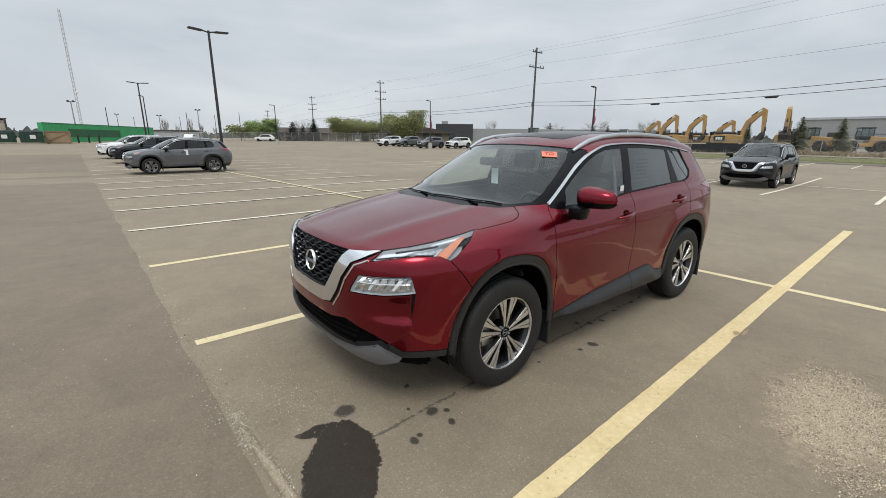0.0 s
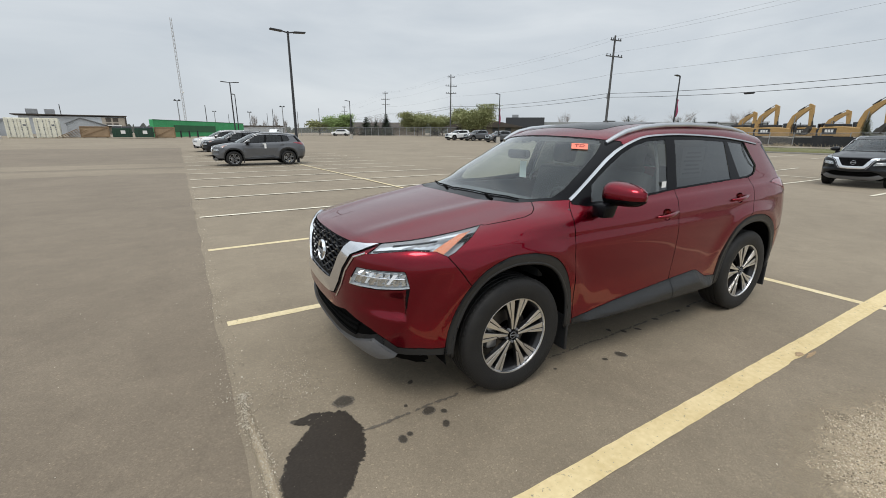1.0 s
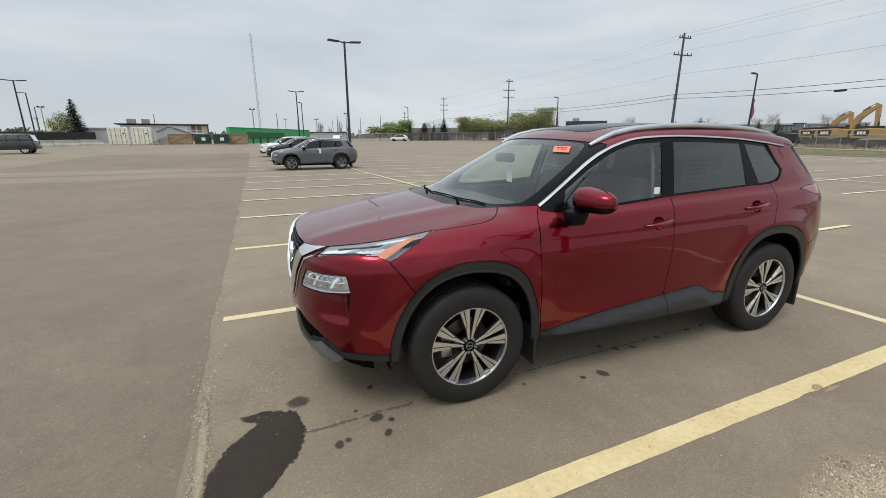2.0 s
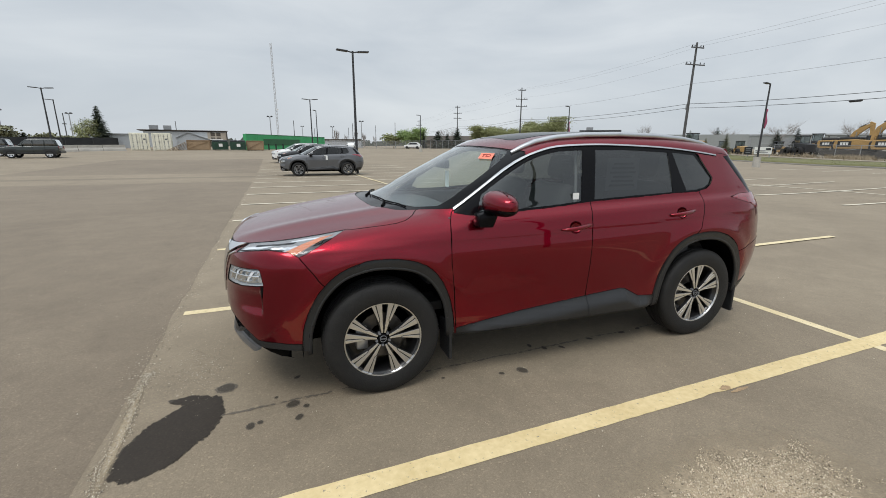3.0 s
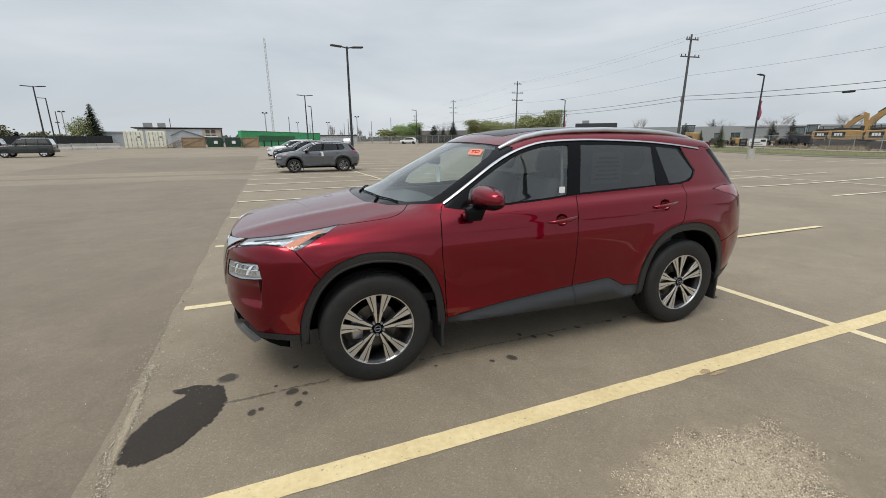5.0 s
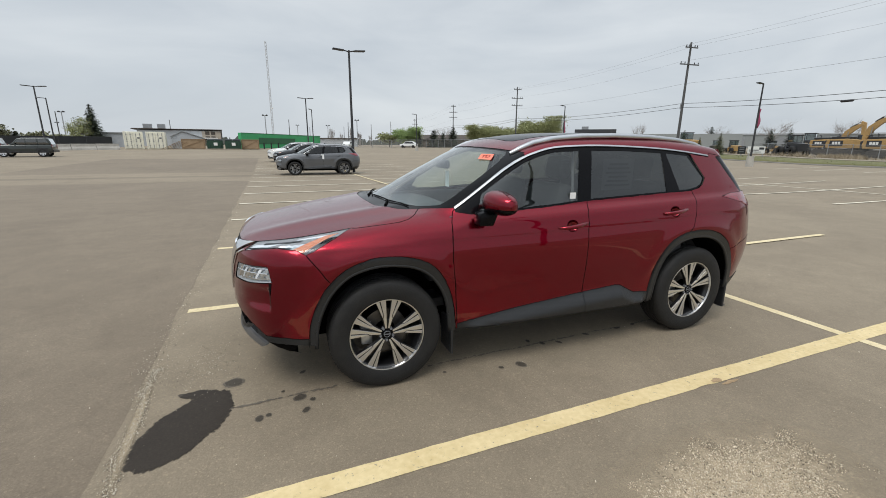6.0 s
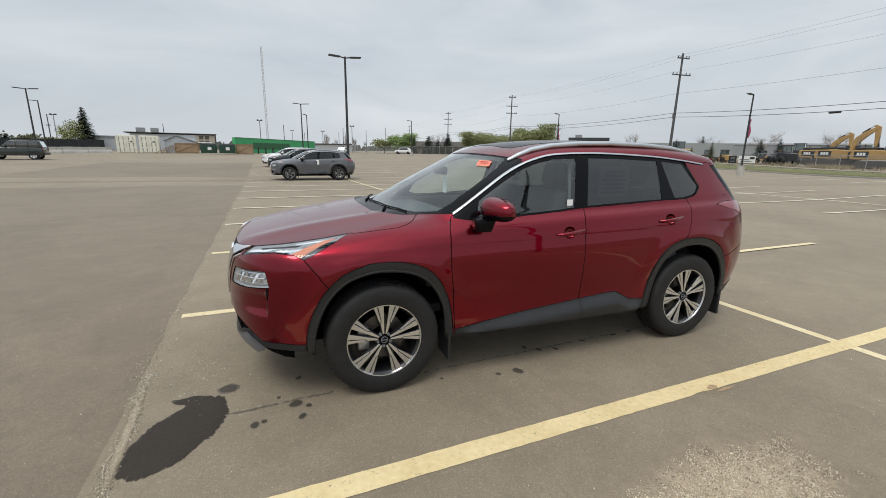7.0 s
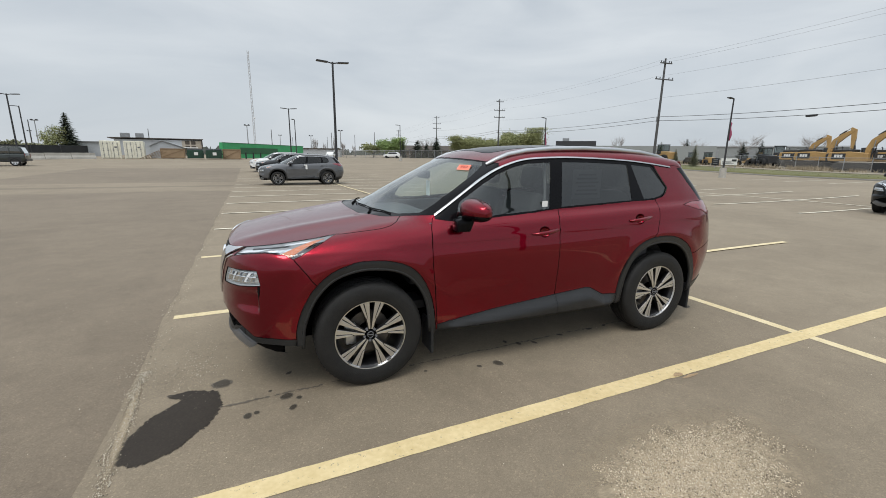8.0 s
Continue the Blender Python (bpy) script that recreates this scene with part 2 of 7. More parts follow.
def sheet(xs, ys, lift=0.0):
    """A ground sheet on grid lines, draped over the lot."""
    bm = bmesh.new()
    X, Y = np.meshgrid(np.array(xs, float), np.array(ys, float), indexing='ij')
    Z = ground_z(X, Y) + lift
    vs = [[bm.verts.new((X[i, j], Y[i, j], Z[i, j])) for j in range(len(ys))] for i in range(len(xs))]
    for i in range(len(xs) - 1):
        for j in range(len(ys) - 1):
            bm.faces.new((vs[i][j], vs[i + 1][j], vs[i + 1][j + 1], vs[i][j + 1]))
    return bm


GRID_X = [-3000, -900, -300, -120, -70] + list(np.arange(-50, 100, 4.0)) + [110, 150, 300, 900, 3000]
GRID_Y = [-3000, -900, -300, -100, -40] + list(np.arange(-16, 112, 4.0)) + [125, 160, 300, 900, 3000]
tagged(part("ground", sheet(GRID_X, GRID_Y), M_ASPHALT, smooth=180), "dusty grey-brown asphalt of a wide parking lot", "asphalt", kind="structure")

# the driving aisle is paved in a separate, smoother strip, with a crumbling seam at the stall ends
bm = bmesh.new()
rows = []
for y in np.arange(-14, 46, 0.25):
    e = LOT @ Vector((-5.34, y - 1.08, 0))
    w = 0.05 * noise.noise((0.0, y * 0.9, 3.1)) + 0.03 * noise.noise((0.0, y * 4.0, 1.7))
    rows.append((-13.0, e.x + w, e.y))
prev = None
for x0, x1, y in rows:
    ring = [bm.verts.new((x, y, gz(x, y) + 0.0025)) for x in (x0, (x0 + x1) / 2, x1 - 0.05)] + [bm.verts.new((x1, y, gz(x1, y) + 0.0005))]
    if prev:
        for k in range(3):
            bm.faces.new((prev[k], prev[k + 1], ring[k + 1], ring[k]))
    prev = ring
tagged(part("road", bm, M_AISLE, smooth=180), "smoother brown-grey asphalt strip of the driving aisle", "asphalt", kind="structure")


# ---- painted stall lines ----
def line_paint(name, base, light):
    m = mat(name, base, rough=0.8, vary=0.10, scale=3.0, bump=0.12, bump_scale=220, second=light)
    n, l = m.node_tree.nodes, m.node_tree.links
    p = n["Principled BSDF"]
    src = p.inputs["Base Color"].links[0].from_socket
    tc = n.new("ShaderNodeTexCoord")
    a = n.new("ShaderNodeTexNoise"); a.inputs["Scale"].default_value = 34; a.inputs["Detail"].default_value = 8; a.inputs["Roughness"].default_value = 0.75
    l.new(tc.outputs["Object"], a.inputs["Vector"])
    r = n.new("ShaderNodeValToRGB")
    r.color_ramp.elements[0].position = 0.33; r.color_ramp.elements[0].color = (1, 1, 1, 1)
    r.color_ramp.elements[1].position = 0.41; r.color_ramp.elements[1].color = (0, 0, 0, 1)
    l.new(a.outputs["Fac"], r.inputs["Fac"])
    x = n.new("ShaderNodeMix"); x.data_type = 'RGBA'
    l.new(r.outputs["Color"], x.inputs[0]); l.new(src, x.inputs[6]); x.inputs[7].default_value = (0.20, 0.18, 0.15, 1)
    l.new(x.outputs[2], p.inputs["Base Color"])
    return m


M_LINE = line_paint("worn_yellow_line_paint", (0.67, 0.525, 0.265), (0.73, 0.595, 0.335))
# lines farther off get this paler, whiter tone
M_LINE_FAR = line_paint("off_white_far_line_paint", (0.74, 0.68, 0.53), (0.80, 0.75, 0.62))
M_LINE_THIN = line_paint("faded_cream_yellow_line_paint", (0.70, 0.575, 0.325), (0.76, 0.65, 0.42))


def stall_line(u0, v0, u1, v1, width, label, notch=None):
    """A painted stripe in lot coordinates, with uneven, frayed edges."""
    a, b = LOT @ Vector((u0, v0, 0)), LOT @ Vector((u1, v1, 0))
    d = (b - a); length = d.length; d.normalize(); nrm = Vector((-d.y, d.x, 0))
    steps = max(4, int(length / 0.06)) if min(abs(a.x) + abs(a.y), abs(b.x) + abs(b.y)) < 14 else max(4, int(length / 0.5))
    bm = bmesh.new()
    prev = None
    for i in range(steps + 1):
        c = a + d * (length * i / steps)
        wob = [0.003 * noise.noise((c.x * 9, c.y * 9, s * 5.0)) + 0.004 * noise.noise((c.x * 31, c.y * 31, s)) for s in (1, 2)]
        if notch and abs(i * length / steps - notch) < 0.05:
            wob[0] += 0.008
        pts = [c + nrm * (-width / 2 + wob[0]), c, c + nrm * (width / 2 + wob[1])]
        ring = [bm.verts.new((q.x, q.y, gz(q.x, q.y) + (0.0032 if width > .12 else 0.0024 + 0.0156 * min(1.0, max(0.0, math.hypot(q.x, q.y) - 7) / 6)))) for q in pts]
        if prev:
            bm.faces.new((prev[0], ring[0], ring[1], prev[1])); bm.faces.new((prev[1], ring[1], ring[2], prev[2]))
        prev = ring
    bmesh.ops.recalc_face_normals(bm, faces=bm.faces[:])
    if bm.faces[:][0].normal.z < 0:
        bmesh.ops.reverse_faces(bm, faces=bm.faces[:])
    return tagged(part("stall_line", bm, M_LINE if width > .12 else M_LINE_FAR if "off-white" in label else M_LINE_THIN), label, "line marking", "stall lines of the lot", kind="structure")


THIN = "thin faded yellow stall line painted on asphalt"
PALE = "thin worn off-white stall line painted on asphalt"
stall_line(-5.2, 0.006, 4.95, 0.006, 0.133, "broad worn yellow line painted on asphalt", notch=3.35)
for k in range(1, 13):
    stall_line(-5.27, 2.66 * k, 4.85, 2.66 * k, 0.10, THIN if k < 3 else PALE)
for k in range(1, 8):
    stall_line(-5.27, -2.66 * k, 4.85, -2.66 * k, 0.10, THIN if k < 3 else PALE)
stall_line(0, -19, 0, 34, 0.10, "long thin yellow line between two rows of stalls")
for k in range(-5, 11):
    stall_line(10.9, 2.66 * k + 0.1, 21.2, 2.66 * k + 0.1, 0.10, PALE)
stall_line(16.1, -14, 16.1, 27, 0.10, "long thin worn off-white line between two rows of stalls")
for k in range(-3, 8):
    stall_line(30.5, 2.66 * k + 0.1, 36.5, 2.66 * k + 0.1, 0.10, PALE)


# ---- water, drips and loose gravel ----
# main puddle: an uneven oval with a lobe at its upper end; a damp rim, then water
def ragged(cx, cy, outline, fringe, lift, turn, seed, n):
    """A flat blot whose edge is frayed at two real-world scales; outline(a) gives its radius pair."""
    bm = bmesh.new()
    c, s = math.cos(radians(turn)), math.sin(radians(turn))
    ring = []
    for k in range(n):
        a = 2 * math.pi * k / n
        rx, ry = outline(a)
        x, y = rx * math.cos(a), ry * math.sin(a)
        d = math.hypot(x, y)
        f = fringe * (noise.noise((x * 26, y * 26, seed)) + 0.9 * noise.noise((x * 75, y * 75, seed + 4)) + 0.5 * noise.noise((x * 190, y * 190, seed + 8)))
        x, y = x * (1 + f / d), y * (1 + f / d)
        ring.append(bm.verts.new((cx + c * x - s * y, cy + s * x + c * y, lift)))
    mid = bm.verts.new((cx, cy, lift))
    for k in range(n):
        bm.faces.new((mid, ring[k], ring[(k + 1) % n]))
    return bm


def puddle_edge(rx, ry, grow):
    def outline(a):
        s = 1 + 0.08 * noise.noise((math.cos(a) * 1.3, math.sin(a) * 1.3, 2.2)) + 0.07 * noise.noise((math.cos(a) * 4, math.sin(a) * 4, 7))
        return rx * s + grow, ry * s + grow
    return outline


for grow, material, lift, name, label in ((0.007, M_DAMP, 0.0014, "damp_rim", "damp frayed rim round a puddle on asphalt"), (0.0, M_WET, 0.0030, "puddle", "dark wet puddle with ragged edges on asphalt")):
    tagged(part(name, ragged(0.682, 1.665, puddle_edge(0.180, 0.345, grow), 0.015, lift, -28, 2.0, 520), material), label, "puddle" if name == "puddle" else "stain")
    tagged(part(name, ragged(0.70, 1.995, puddle_edge(0.10, 0.042, grow * 0.6), 0.011, lift + 0.0006, -4, 6.0, 260), material), "small wet lobe at the end of a puddle" if name == "puddle" else label, "puddle" if name == "puddle" else "stain")

for i, (x, y, r, e) in enumerate([(0.895, 2.07, 0.058, 0.8), (1.30, 1.745, 0.038, 0.8), (1.375, 1.70, 0.018, 1.0), (1.33, 1.60, 0.026, 0.7), (1.07, 1.60, 0.030, 0.7), (1.12, 1.62, 0.018, 0.8),
                                   (2.83, 1.634, 0.040, 0.7), (2.672, 1.644, 0.019, 0.8), (2.265, 1.72, 0.014, 0.7), (3.949, 1.905, 0.027, 0.6), (4.141, 1.922, 0.024, 0.6), (1.33, 2.06, 0.022, 0.6), (1.20, 1.85, 0.012, 0.9), (3.074, 1.945, 0.024, 0.6), (3.165, 1.875, 0.027, 0.6),
                                   (3.305, 1.84, 0.026, 0.6), (3.607, 1.895, 0.027, 0.6), (0.60, 2.02, 0.024, 0.6), (4.92, 2.18, 0.09, 0.5), (5.35, 2.0, 0.05, 0.6)]):
    for grow, material, lift, name in ((1.18, M_HALFDRY, 0.0018, "damp_rim"), (0.92, M_DAMP, 0.0032, "drip_stain")):
        ob = part(name, ragged(x, y, lambda a, q=r * grow, e=e: (q, q * e), r * 0.16, lift, 20 * i, i * 3.3, 60), material)
        tagged(ob, "dark water drip stain on asphalt" if name == "drip_stain" else "half-dry rim of a drip stain on asphalt", "stain", "drip stains")


M_TANSTAIN = mat("tan_mud_smear", (0.37, 0.26, 0.15), rough=0.9, vary=0.25, scale=30, bump=0.3, bump_scale=200)
for x, y, rx, ry in ((3.975, 0.988, .046, .022), (4.05, 0.945, .085, .013)):
    tagged(part("mud_smear", ragged(x, y, lambda a, p=rx, q=ry: (p, q), .010, .0062 if ry > .015 else .0030, 3, 9.0 + x, 70), M_TANSTAIN), "small tan smear of dried mud on the broad line", "stain", "mud smears")


def drip_chain(label, x0, y0, x1, y1, count, size, seed):
    """A broken line of small overlapping drips, as one stain."""
    r = random.Random(seed)
    bm = bmesh.new()
    for k in range(count):
        t = (k + r.random()) / count
        if noise.noise((t * 9, seed, 4)) < -0.30:
            continue
        x, y = x0 + (x1 - x0) * t, y0 + (y1 - y0) * t + 0.016 * noise.noise((t * 7, 0, seed)) + r.gauss(0, 0.003)
        q = size * (0.4 + 0.9 * r.random() ** 2)
        a0, ring = r.uniform(0, 6), []
        for j in range(9):
            a = a0 + 2 * math.pi * j / 9
            w = q * r.uniform(0.75, 1.25)
            ring.append(bm.verts.new((x + 1.5 * w * math.cos(a), y + w * math.sin(a), 0.0022 + 0.000008 * k)))
        bm.faces.new(ring)
    bmesh.ops.recalc_face_normals(bm, faces=bm.faces[:])
    for f in bm.faces:
        if f.normal.z < 0:
            f.normal_flip()
    return tagged(part("water_trickle", bm, M_HALFDRY), label, "stain", kind="stuff")


drip_chain("thin dark trickle of water on asphalt", 0.80, 1.755, 1.86, 1.825, 95, 0.0105, 3)
drip_chain("broken dark line of drips beneath the car", 2.18, 1.840, 4.45, 1.945, 130, 0.0095, 5)

def gravel_material(name, dark, mid, light):
    """Loose stones, each of its own shade."""
    m = mat(name, mid, rough=0.9, vary=0.1, scale=40)
    n, l = m.node_tree.nodes, m.node_tree.links
    g = n.new("ShaderNodeNewGeometry"); r = n.new("ShaderNodeValToRGB")
    r.color_ramp.elements[0].color = (*dark, 1); r.color_ramp.elements[1].color = (*light, 1)
    k = r.color_ramp.elements.new(0.25); k.color = (*mid, 1)
    l.new(g.outputs["Random Per Island"], r.inputs["Fac"]); l.new(r.outputs["Color"], n["Principled BSDF"].inputs["Base Color"])
    return m


M_GRAVEL = gravel_material("pale_gravel", (0.12, 0.10, 0.08), (0.40, 0.35, 0.27), (0.70, 0.64, 0.53))
M_GRAVEL_DULL = gravel_material("dusty_tan_gravel", (0.10, 0.08, 0.058), (0.43, 0.355, 0.255), (0.80, 0.71, 0.56))


def gravel(name, spots, count, size, label, seed, material=None):
    r = random.Random(seed)
    verts, faces = [], []
    base = [(1, 0, 0), (-1, 0, 0), (0, 1, 0), (0, -1, 0), (0, 0, 1), (0, 0, -1)]
    tri = [(0, 2, 4), (2, 1, 4), (1, 3, 4), (3, 0, 4), (2, 0, 5), (1, 2, 5), (3, 1, 5), (0, 3, 5)]
    for _ in range(count):
        x, y = spots(r)
        s = size * (0.35 + 0.9 * r.random() ** 2.2)
        rot = Euler((r.random() * 6, r.random() * 6, r.random() * 6)).to_matrix()
        sc = [s * (0.6 + 0.7 * r.random()) for _ in range(3)]
        k = len(verts)
        for b in base:
            q = rot @ Vector((b[0] * sc[0], b[1] * sc[1], b[2] * sc[2] * 0.5))
            verts.append((x + q.x, y + q.y, q.z + 0.003 + s * 0.2))
        faces += [tuple(k + i for i in t) for t in tri]
    me = bpy.data.meshes.new(name)
    me.from_pydata(verts, [], faces)
    return tagged(part(name, me, material or M_GRAVEL), label, "gravel", kind="stuff")


def patch_spot(r):
    while True:
        x, y = r.uniform(-1.0, 1.0), r.uniform(-0.55, 0.55)
        d = math.hypot(x / 0.72, y / 0.38)
        if d + 0.55 * noise.noise((x * 4, y * 4, 1.0)) + 0.35 * noise.noise((x * 14, y * 14, 5.0)) < 0.95 * r.random() ** 0.35:
            return 3.14 + x + 0.22 * y, 0.22 + y + 0.08 * x


def seam_spot(r):
    t = r.random() ** 1.5
    y = 2.45 - 1.5 * t
    return 0.447 - 0.068 * (y - 1.2) + r.gauss(0, 0.020) + 0.035 * noise.noise((0, y * 3, 0)), y


def fan_spot(r):
    return 0.66 + r.gauss(0, 0.13), 2.40 + r.gauss(0, 0.20)


def far_seam_spot(r):
    y = 2.4 + 12 * r.random() ** 1.6
    return 0.36 - 0.022 * (y - 1) + r.gauss(0, 0.05), y


def litter_spot(r):
    return r.uniform(-2.5, 7), r.uniform(-0.4, 6)


gravel("gravel_patch", patch_spot, 17000, 0.0047, "patch of loose pale gravel on crumbled asphalt", 1, M_GRAVEL_DULL)
gravel("gravel_seam", seam_spot, 2600, 0.0046, "line of loose pale gravel along a paving seam", 2)
gravel("gravel_scatter", fan_spot, 800, 0.0042, "thin scatter of pale grit on asphalt", 3)
gravel("gravel_seam", far_seam_spot, 1200, 0.0058, "thin line of grit along a paving seam", 4)
gravel("gravel_scatter", litter_spot, 900, 0.0045, "single grains of grit strewn over asphalt", 5)

# sandy, crumbled top layer under the loose gravel: it thins out unevenly
M_SAND = mat("sandy_crumbled_asphalt", (0.44, 0.36, 0.25), rough=0.95, vary=0.25, scale=14, bump=0.6, bump_scale=150)
_n, _l = M_SAND.node_tree.nodes, M_SAND.node_tree.links
_tc = _n.new("ShaderNodeTexCoord")
_no = _n.new("ShaderNodeTexNoise"); _no.inputs["Scale"].default_value = 16; _no.inputs["Detail"].default_value = 9; _no.inputs["Roughness"].default_value = 0.8
_len = _n.new("ShaderNodeVectorMath"); _len.operation = 'LENGTH'
_sub = _n.new("ShaderNodeMath"); _sub.operation = 'SUBTRACT'
_mr = _n.new("ShaderNodeMapRange"); _mr.inputs["From Min"].default_value = -0.34; _mr.inputs["From Max"].default_value = 0.22
_sc = _n.new("ShaderNodeVectorMath"); _sc.operation = 'MULTIPLY'; _sc.inputs[1].default_value = (1.15, 2.0, 1.0)
_l.new(_tc.outputs["Object"], _no.inputs["Vector"]); _l.new(_tc.outputs["Object"], _sc.inputs[0]); _l.new(_sc.outputs[0], _len.inputs[0])
_l.new(_no.outputs["Fac"], _sub.inputs[0]); _l.new(_len.outputs["Value"], _sub.inputs[1])
_l.new(_sub.outputs[0], _mr.inputs["Value"]); _l.new(_mr.outputs["Result"], _n["Principled BSDF"].inputs["Alpha"])
bm = bmesh.new()
bmesh.ops.create_grid(bm, x_segments=8, y_segments=6, size=0.5)
bmesh.ops.scale(bm, vec=(1.3, 0.8, 1), verts=bm.verts)
tagged(part("sandy_patch", bm, M_SAND, at=pose(3.16, 0.24, 0.002, 0, 0, 6) @ Matrix.Diagonal((1.3, 1.12, 1, 1))), "pale sandy crumbled patch in the asphalt", "patch", kind="stuff")
bm = bmesh.new()
bmesh.ops.create_grid(bm, x_segments=8, y_segments=6, size=0.5)
bmesh.ops.scale(bm, vec=(1.3, 0.8, 1), verts=bm.verts)
tagged(part("sandy_patch", bm, M_SAND, at=pose(0.41, 1.75, 0.0034, 0, 0, 3.9) @ Matrix.Diagonal((0.05, 1.7, 1, 1))), "thin line of pale sand along a paving seam", "patch", kind="stuff")

# ---- the crossover's outer shape: x to the rear from the front axle, z up from the ground ----
def smax(a, b, k):
    h = np.maximum(k - np.abs(a - b), 0.0) / k
    return np.maximum(a, b) + h * h * k * 0.25


def sstep(x, a, b):
    t = np.clip((x - a) / (b - a), 0, 1)
    return t * t * (3 - 2 * t)


SIDE_Z = [(0.10, .83), (0.22, .862), (.32, .888), (.42, .898), (.56, .904), (.74, .910), (.85, .9135), (.885, .912), (.93, .904), (.99, .891), (1.05, .875), (1.085, .857), (1.112, .834), (1.13, .822), (1.18, .806), (1.30, .768), (1.44, .722), (1.55, .676), (1.62, .635), (1.72, .55)]
SIDE_X = [(-1.05, -.15), (-.85, -.085), (-.65, -.042), (-.45, -.014), (-.2, .0), (0.1, .004), (0.5, -.002), (1.2, 0), (2.1, 0.0), (2.6, .006), (2.9, 0), (3.15, -.022), (3.4, -.06), (3.7, -.14)]
TOP_X = [(-1.1, .85), (-1.0, .91), (-.9, .962), (-.8, .992), (-.65, 1.026), (-.4, 1.076), (-.1, 1.124), (.08, 1.153), (.18, 1.176), (.26, 1.214), (.36, 1.275), (.5, 1.350), (.65, 1.425), (.78, 1.490), (.88, 1.535), (1.0, 1.580), (1.15, 1.615), (1.35, 1.642), (1.6, 1.658), (1.9, 1.664), (2.3, 1.657), (2.7, 1.628), (3.0, 1.588), (3.2, 1.55), (3.4, 1.50)]
FRONT_Z = [(.10, -.66), (.20, -.76), (.28, -.845), (.36, -.905), (.44, -.93), (.55, -.937), (.70, -.932), (.85, -.915), (.94, -.895), (1.0, -.868), (1.1, -.78)]
FRONT_Y = [(0, 0), (.2, .004), (.35, .018), (.5, .05), (.62, .098), (.72, .16), (.80, .235), (.87, .33), (.95, .48)]
REAR_Z = [(.15, 3.34), (.3, 3.475), (.45, 3.585), (.7, 3.655), (.9, 3.63), (1.05, 3.585), (1.15, 3.50), (1.3, 3.375), (1.5, 3.19), (1.62, 3.12)]
REAR_Y = [(0, 0), (.4, .03), (.6, .10), (.75, .215), (.85, .37), (.95, .60)]


SILL_TOP = [(.44, .366), (.70, .404), (.964, .437), (1.485, .482), (1.80, .505), (1.85, .500), (1.991, .425), (2.16, .410)]


def car_f(x, y, z):
    """Signed measure of the body: negative inside."""
    ay = np.abs(y)
    zz = z - sstep(z, .78, 1.05) * 0.030 * (np.clip(x, -.4, 3.0) - 1.0)
    side_w = smooth_table(SIDE_Z, zz) + smooth_table(SIDE_X, x)
    side_w = side_w - sstep(z, 1.12, 1.5) * (0.020 * np.clip(x - 1.5, 0, 3) ** 2 + 0.05 * sstep(x, 1.2, 0.3))
    rf, rr = np.hypot(x, z - .36), np.hypot(x - 2.62, z - .36)
    side_w = side_w + sstep(z, .45, .75) * (1 - sstep(z, .9, 1.08)) * 0.017 * (np.exp(-((rf - .55) / .07) ** 2) + np.exp(-((rr - .56) / .07) ** 2))
    along = sstep(x, .5, .9) * (1 - sstep(x, 1.75, 2.15))
    side_w = side_w + 0.003 * np.exp(-((zz - .985) / .022) ** 2) - .004 * np.exp(-((z - .525 - .05 * (x - 1.2)) / .10) ** 2) * along
    # the sill trim flares out below the doors and tucks in under its lower edge
    sill = np.interp(x, [a for a, _ in SILL_TOP], [b for _, b in SILL_TOP])
    side_w = side_w + sstep(x, .50, .62) * (1 - sstep(x, 2.05, 2.15)) * ((.046 * sstep(sill - z, -.012, .10)) - .03 * (1 - sstep(z, .27, .345)))
    side = ay - side_w
    sh = 0.20 * (ay / .75) ** 2 * sstep(x, 0.02, 0.45) * (1 - sstep(x, .85, 1.6))
    crown = 0.050 * (ay / .62) ** 2.2 * (0.75 + 0.25 * sstep(x, .3, 1.0))
    crown = crown - 0.011 * np.exp(-((ay - 0.50 - 0.10 * np.clip(x, -.8, .3)) / .085) ** 2) * sstep(x, -.95, -.6) * (1 - sstep(x, .05, .3))
    top = z - (smooth_table(TOP_X, x - sh) - crown)
    front = (smooth_table(FRONT_Z, z) + smooth_table(FRONT_Y, ay)) - x
    rear = x - (smooth_table(REAR_Z, z) - smooth_table(REAR_Y, ay))
    k = 0.10 - 0.05 * sstep(z, 1.15, 1.4)
    f = smax(side, top * 0.9, k)
    f = smax(f, smax(front, rear, .05), 0.07)
    # hollow cheek under the fog lamp, ending in a steep wall at the air slot
    s = x + ay
    cheek = sstep(s, -.50, -.28) * (1 - sstep(s, .112, .142)) * sstep(z, .575, .630) * (1 - sstep(z, .69, .76)) * (1 - sstep(x, -.42, -.28))
    f = f + cheek * (.006 + .024 * sstep(s, -.28, .11))
    return smax(f, 0.25 + .062 * sstep(ay, .5, .85) * sstep(x, -.55, -.35) - z, 0.04)


def car_grad(p):
    e = 1e-3
    x, y, z = p[:, 0], p[:, 1], p[:, 2]
    g = np.stack([car_f(x + e, y, z) - car_f(x - e, y, z), car_f(x, y + e, z) - car_f(x, y - e, z), car_f(x, y, z + e) - car_f(x, y, z - e)], 1)
    return g / np.maximum(np.linalg.norm(g, axis=1, keepdims=True), 1e-9)


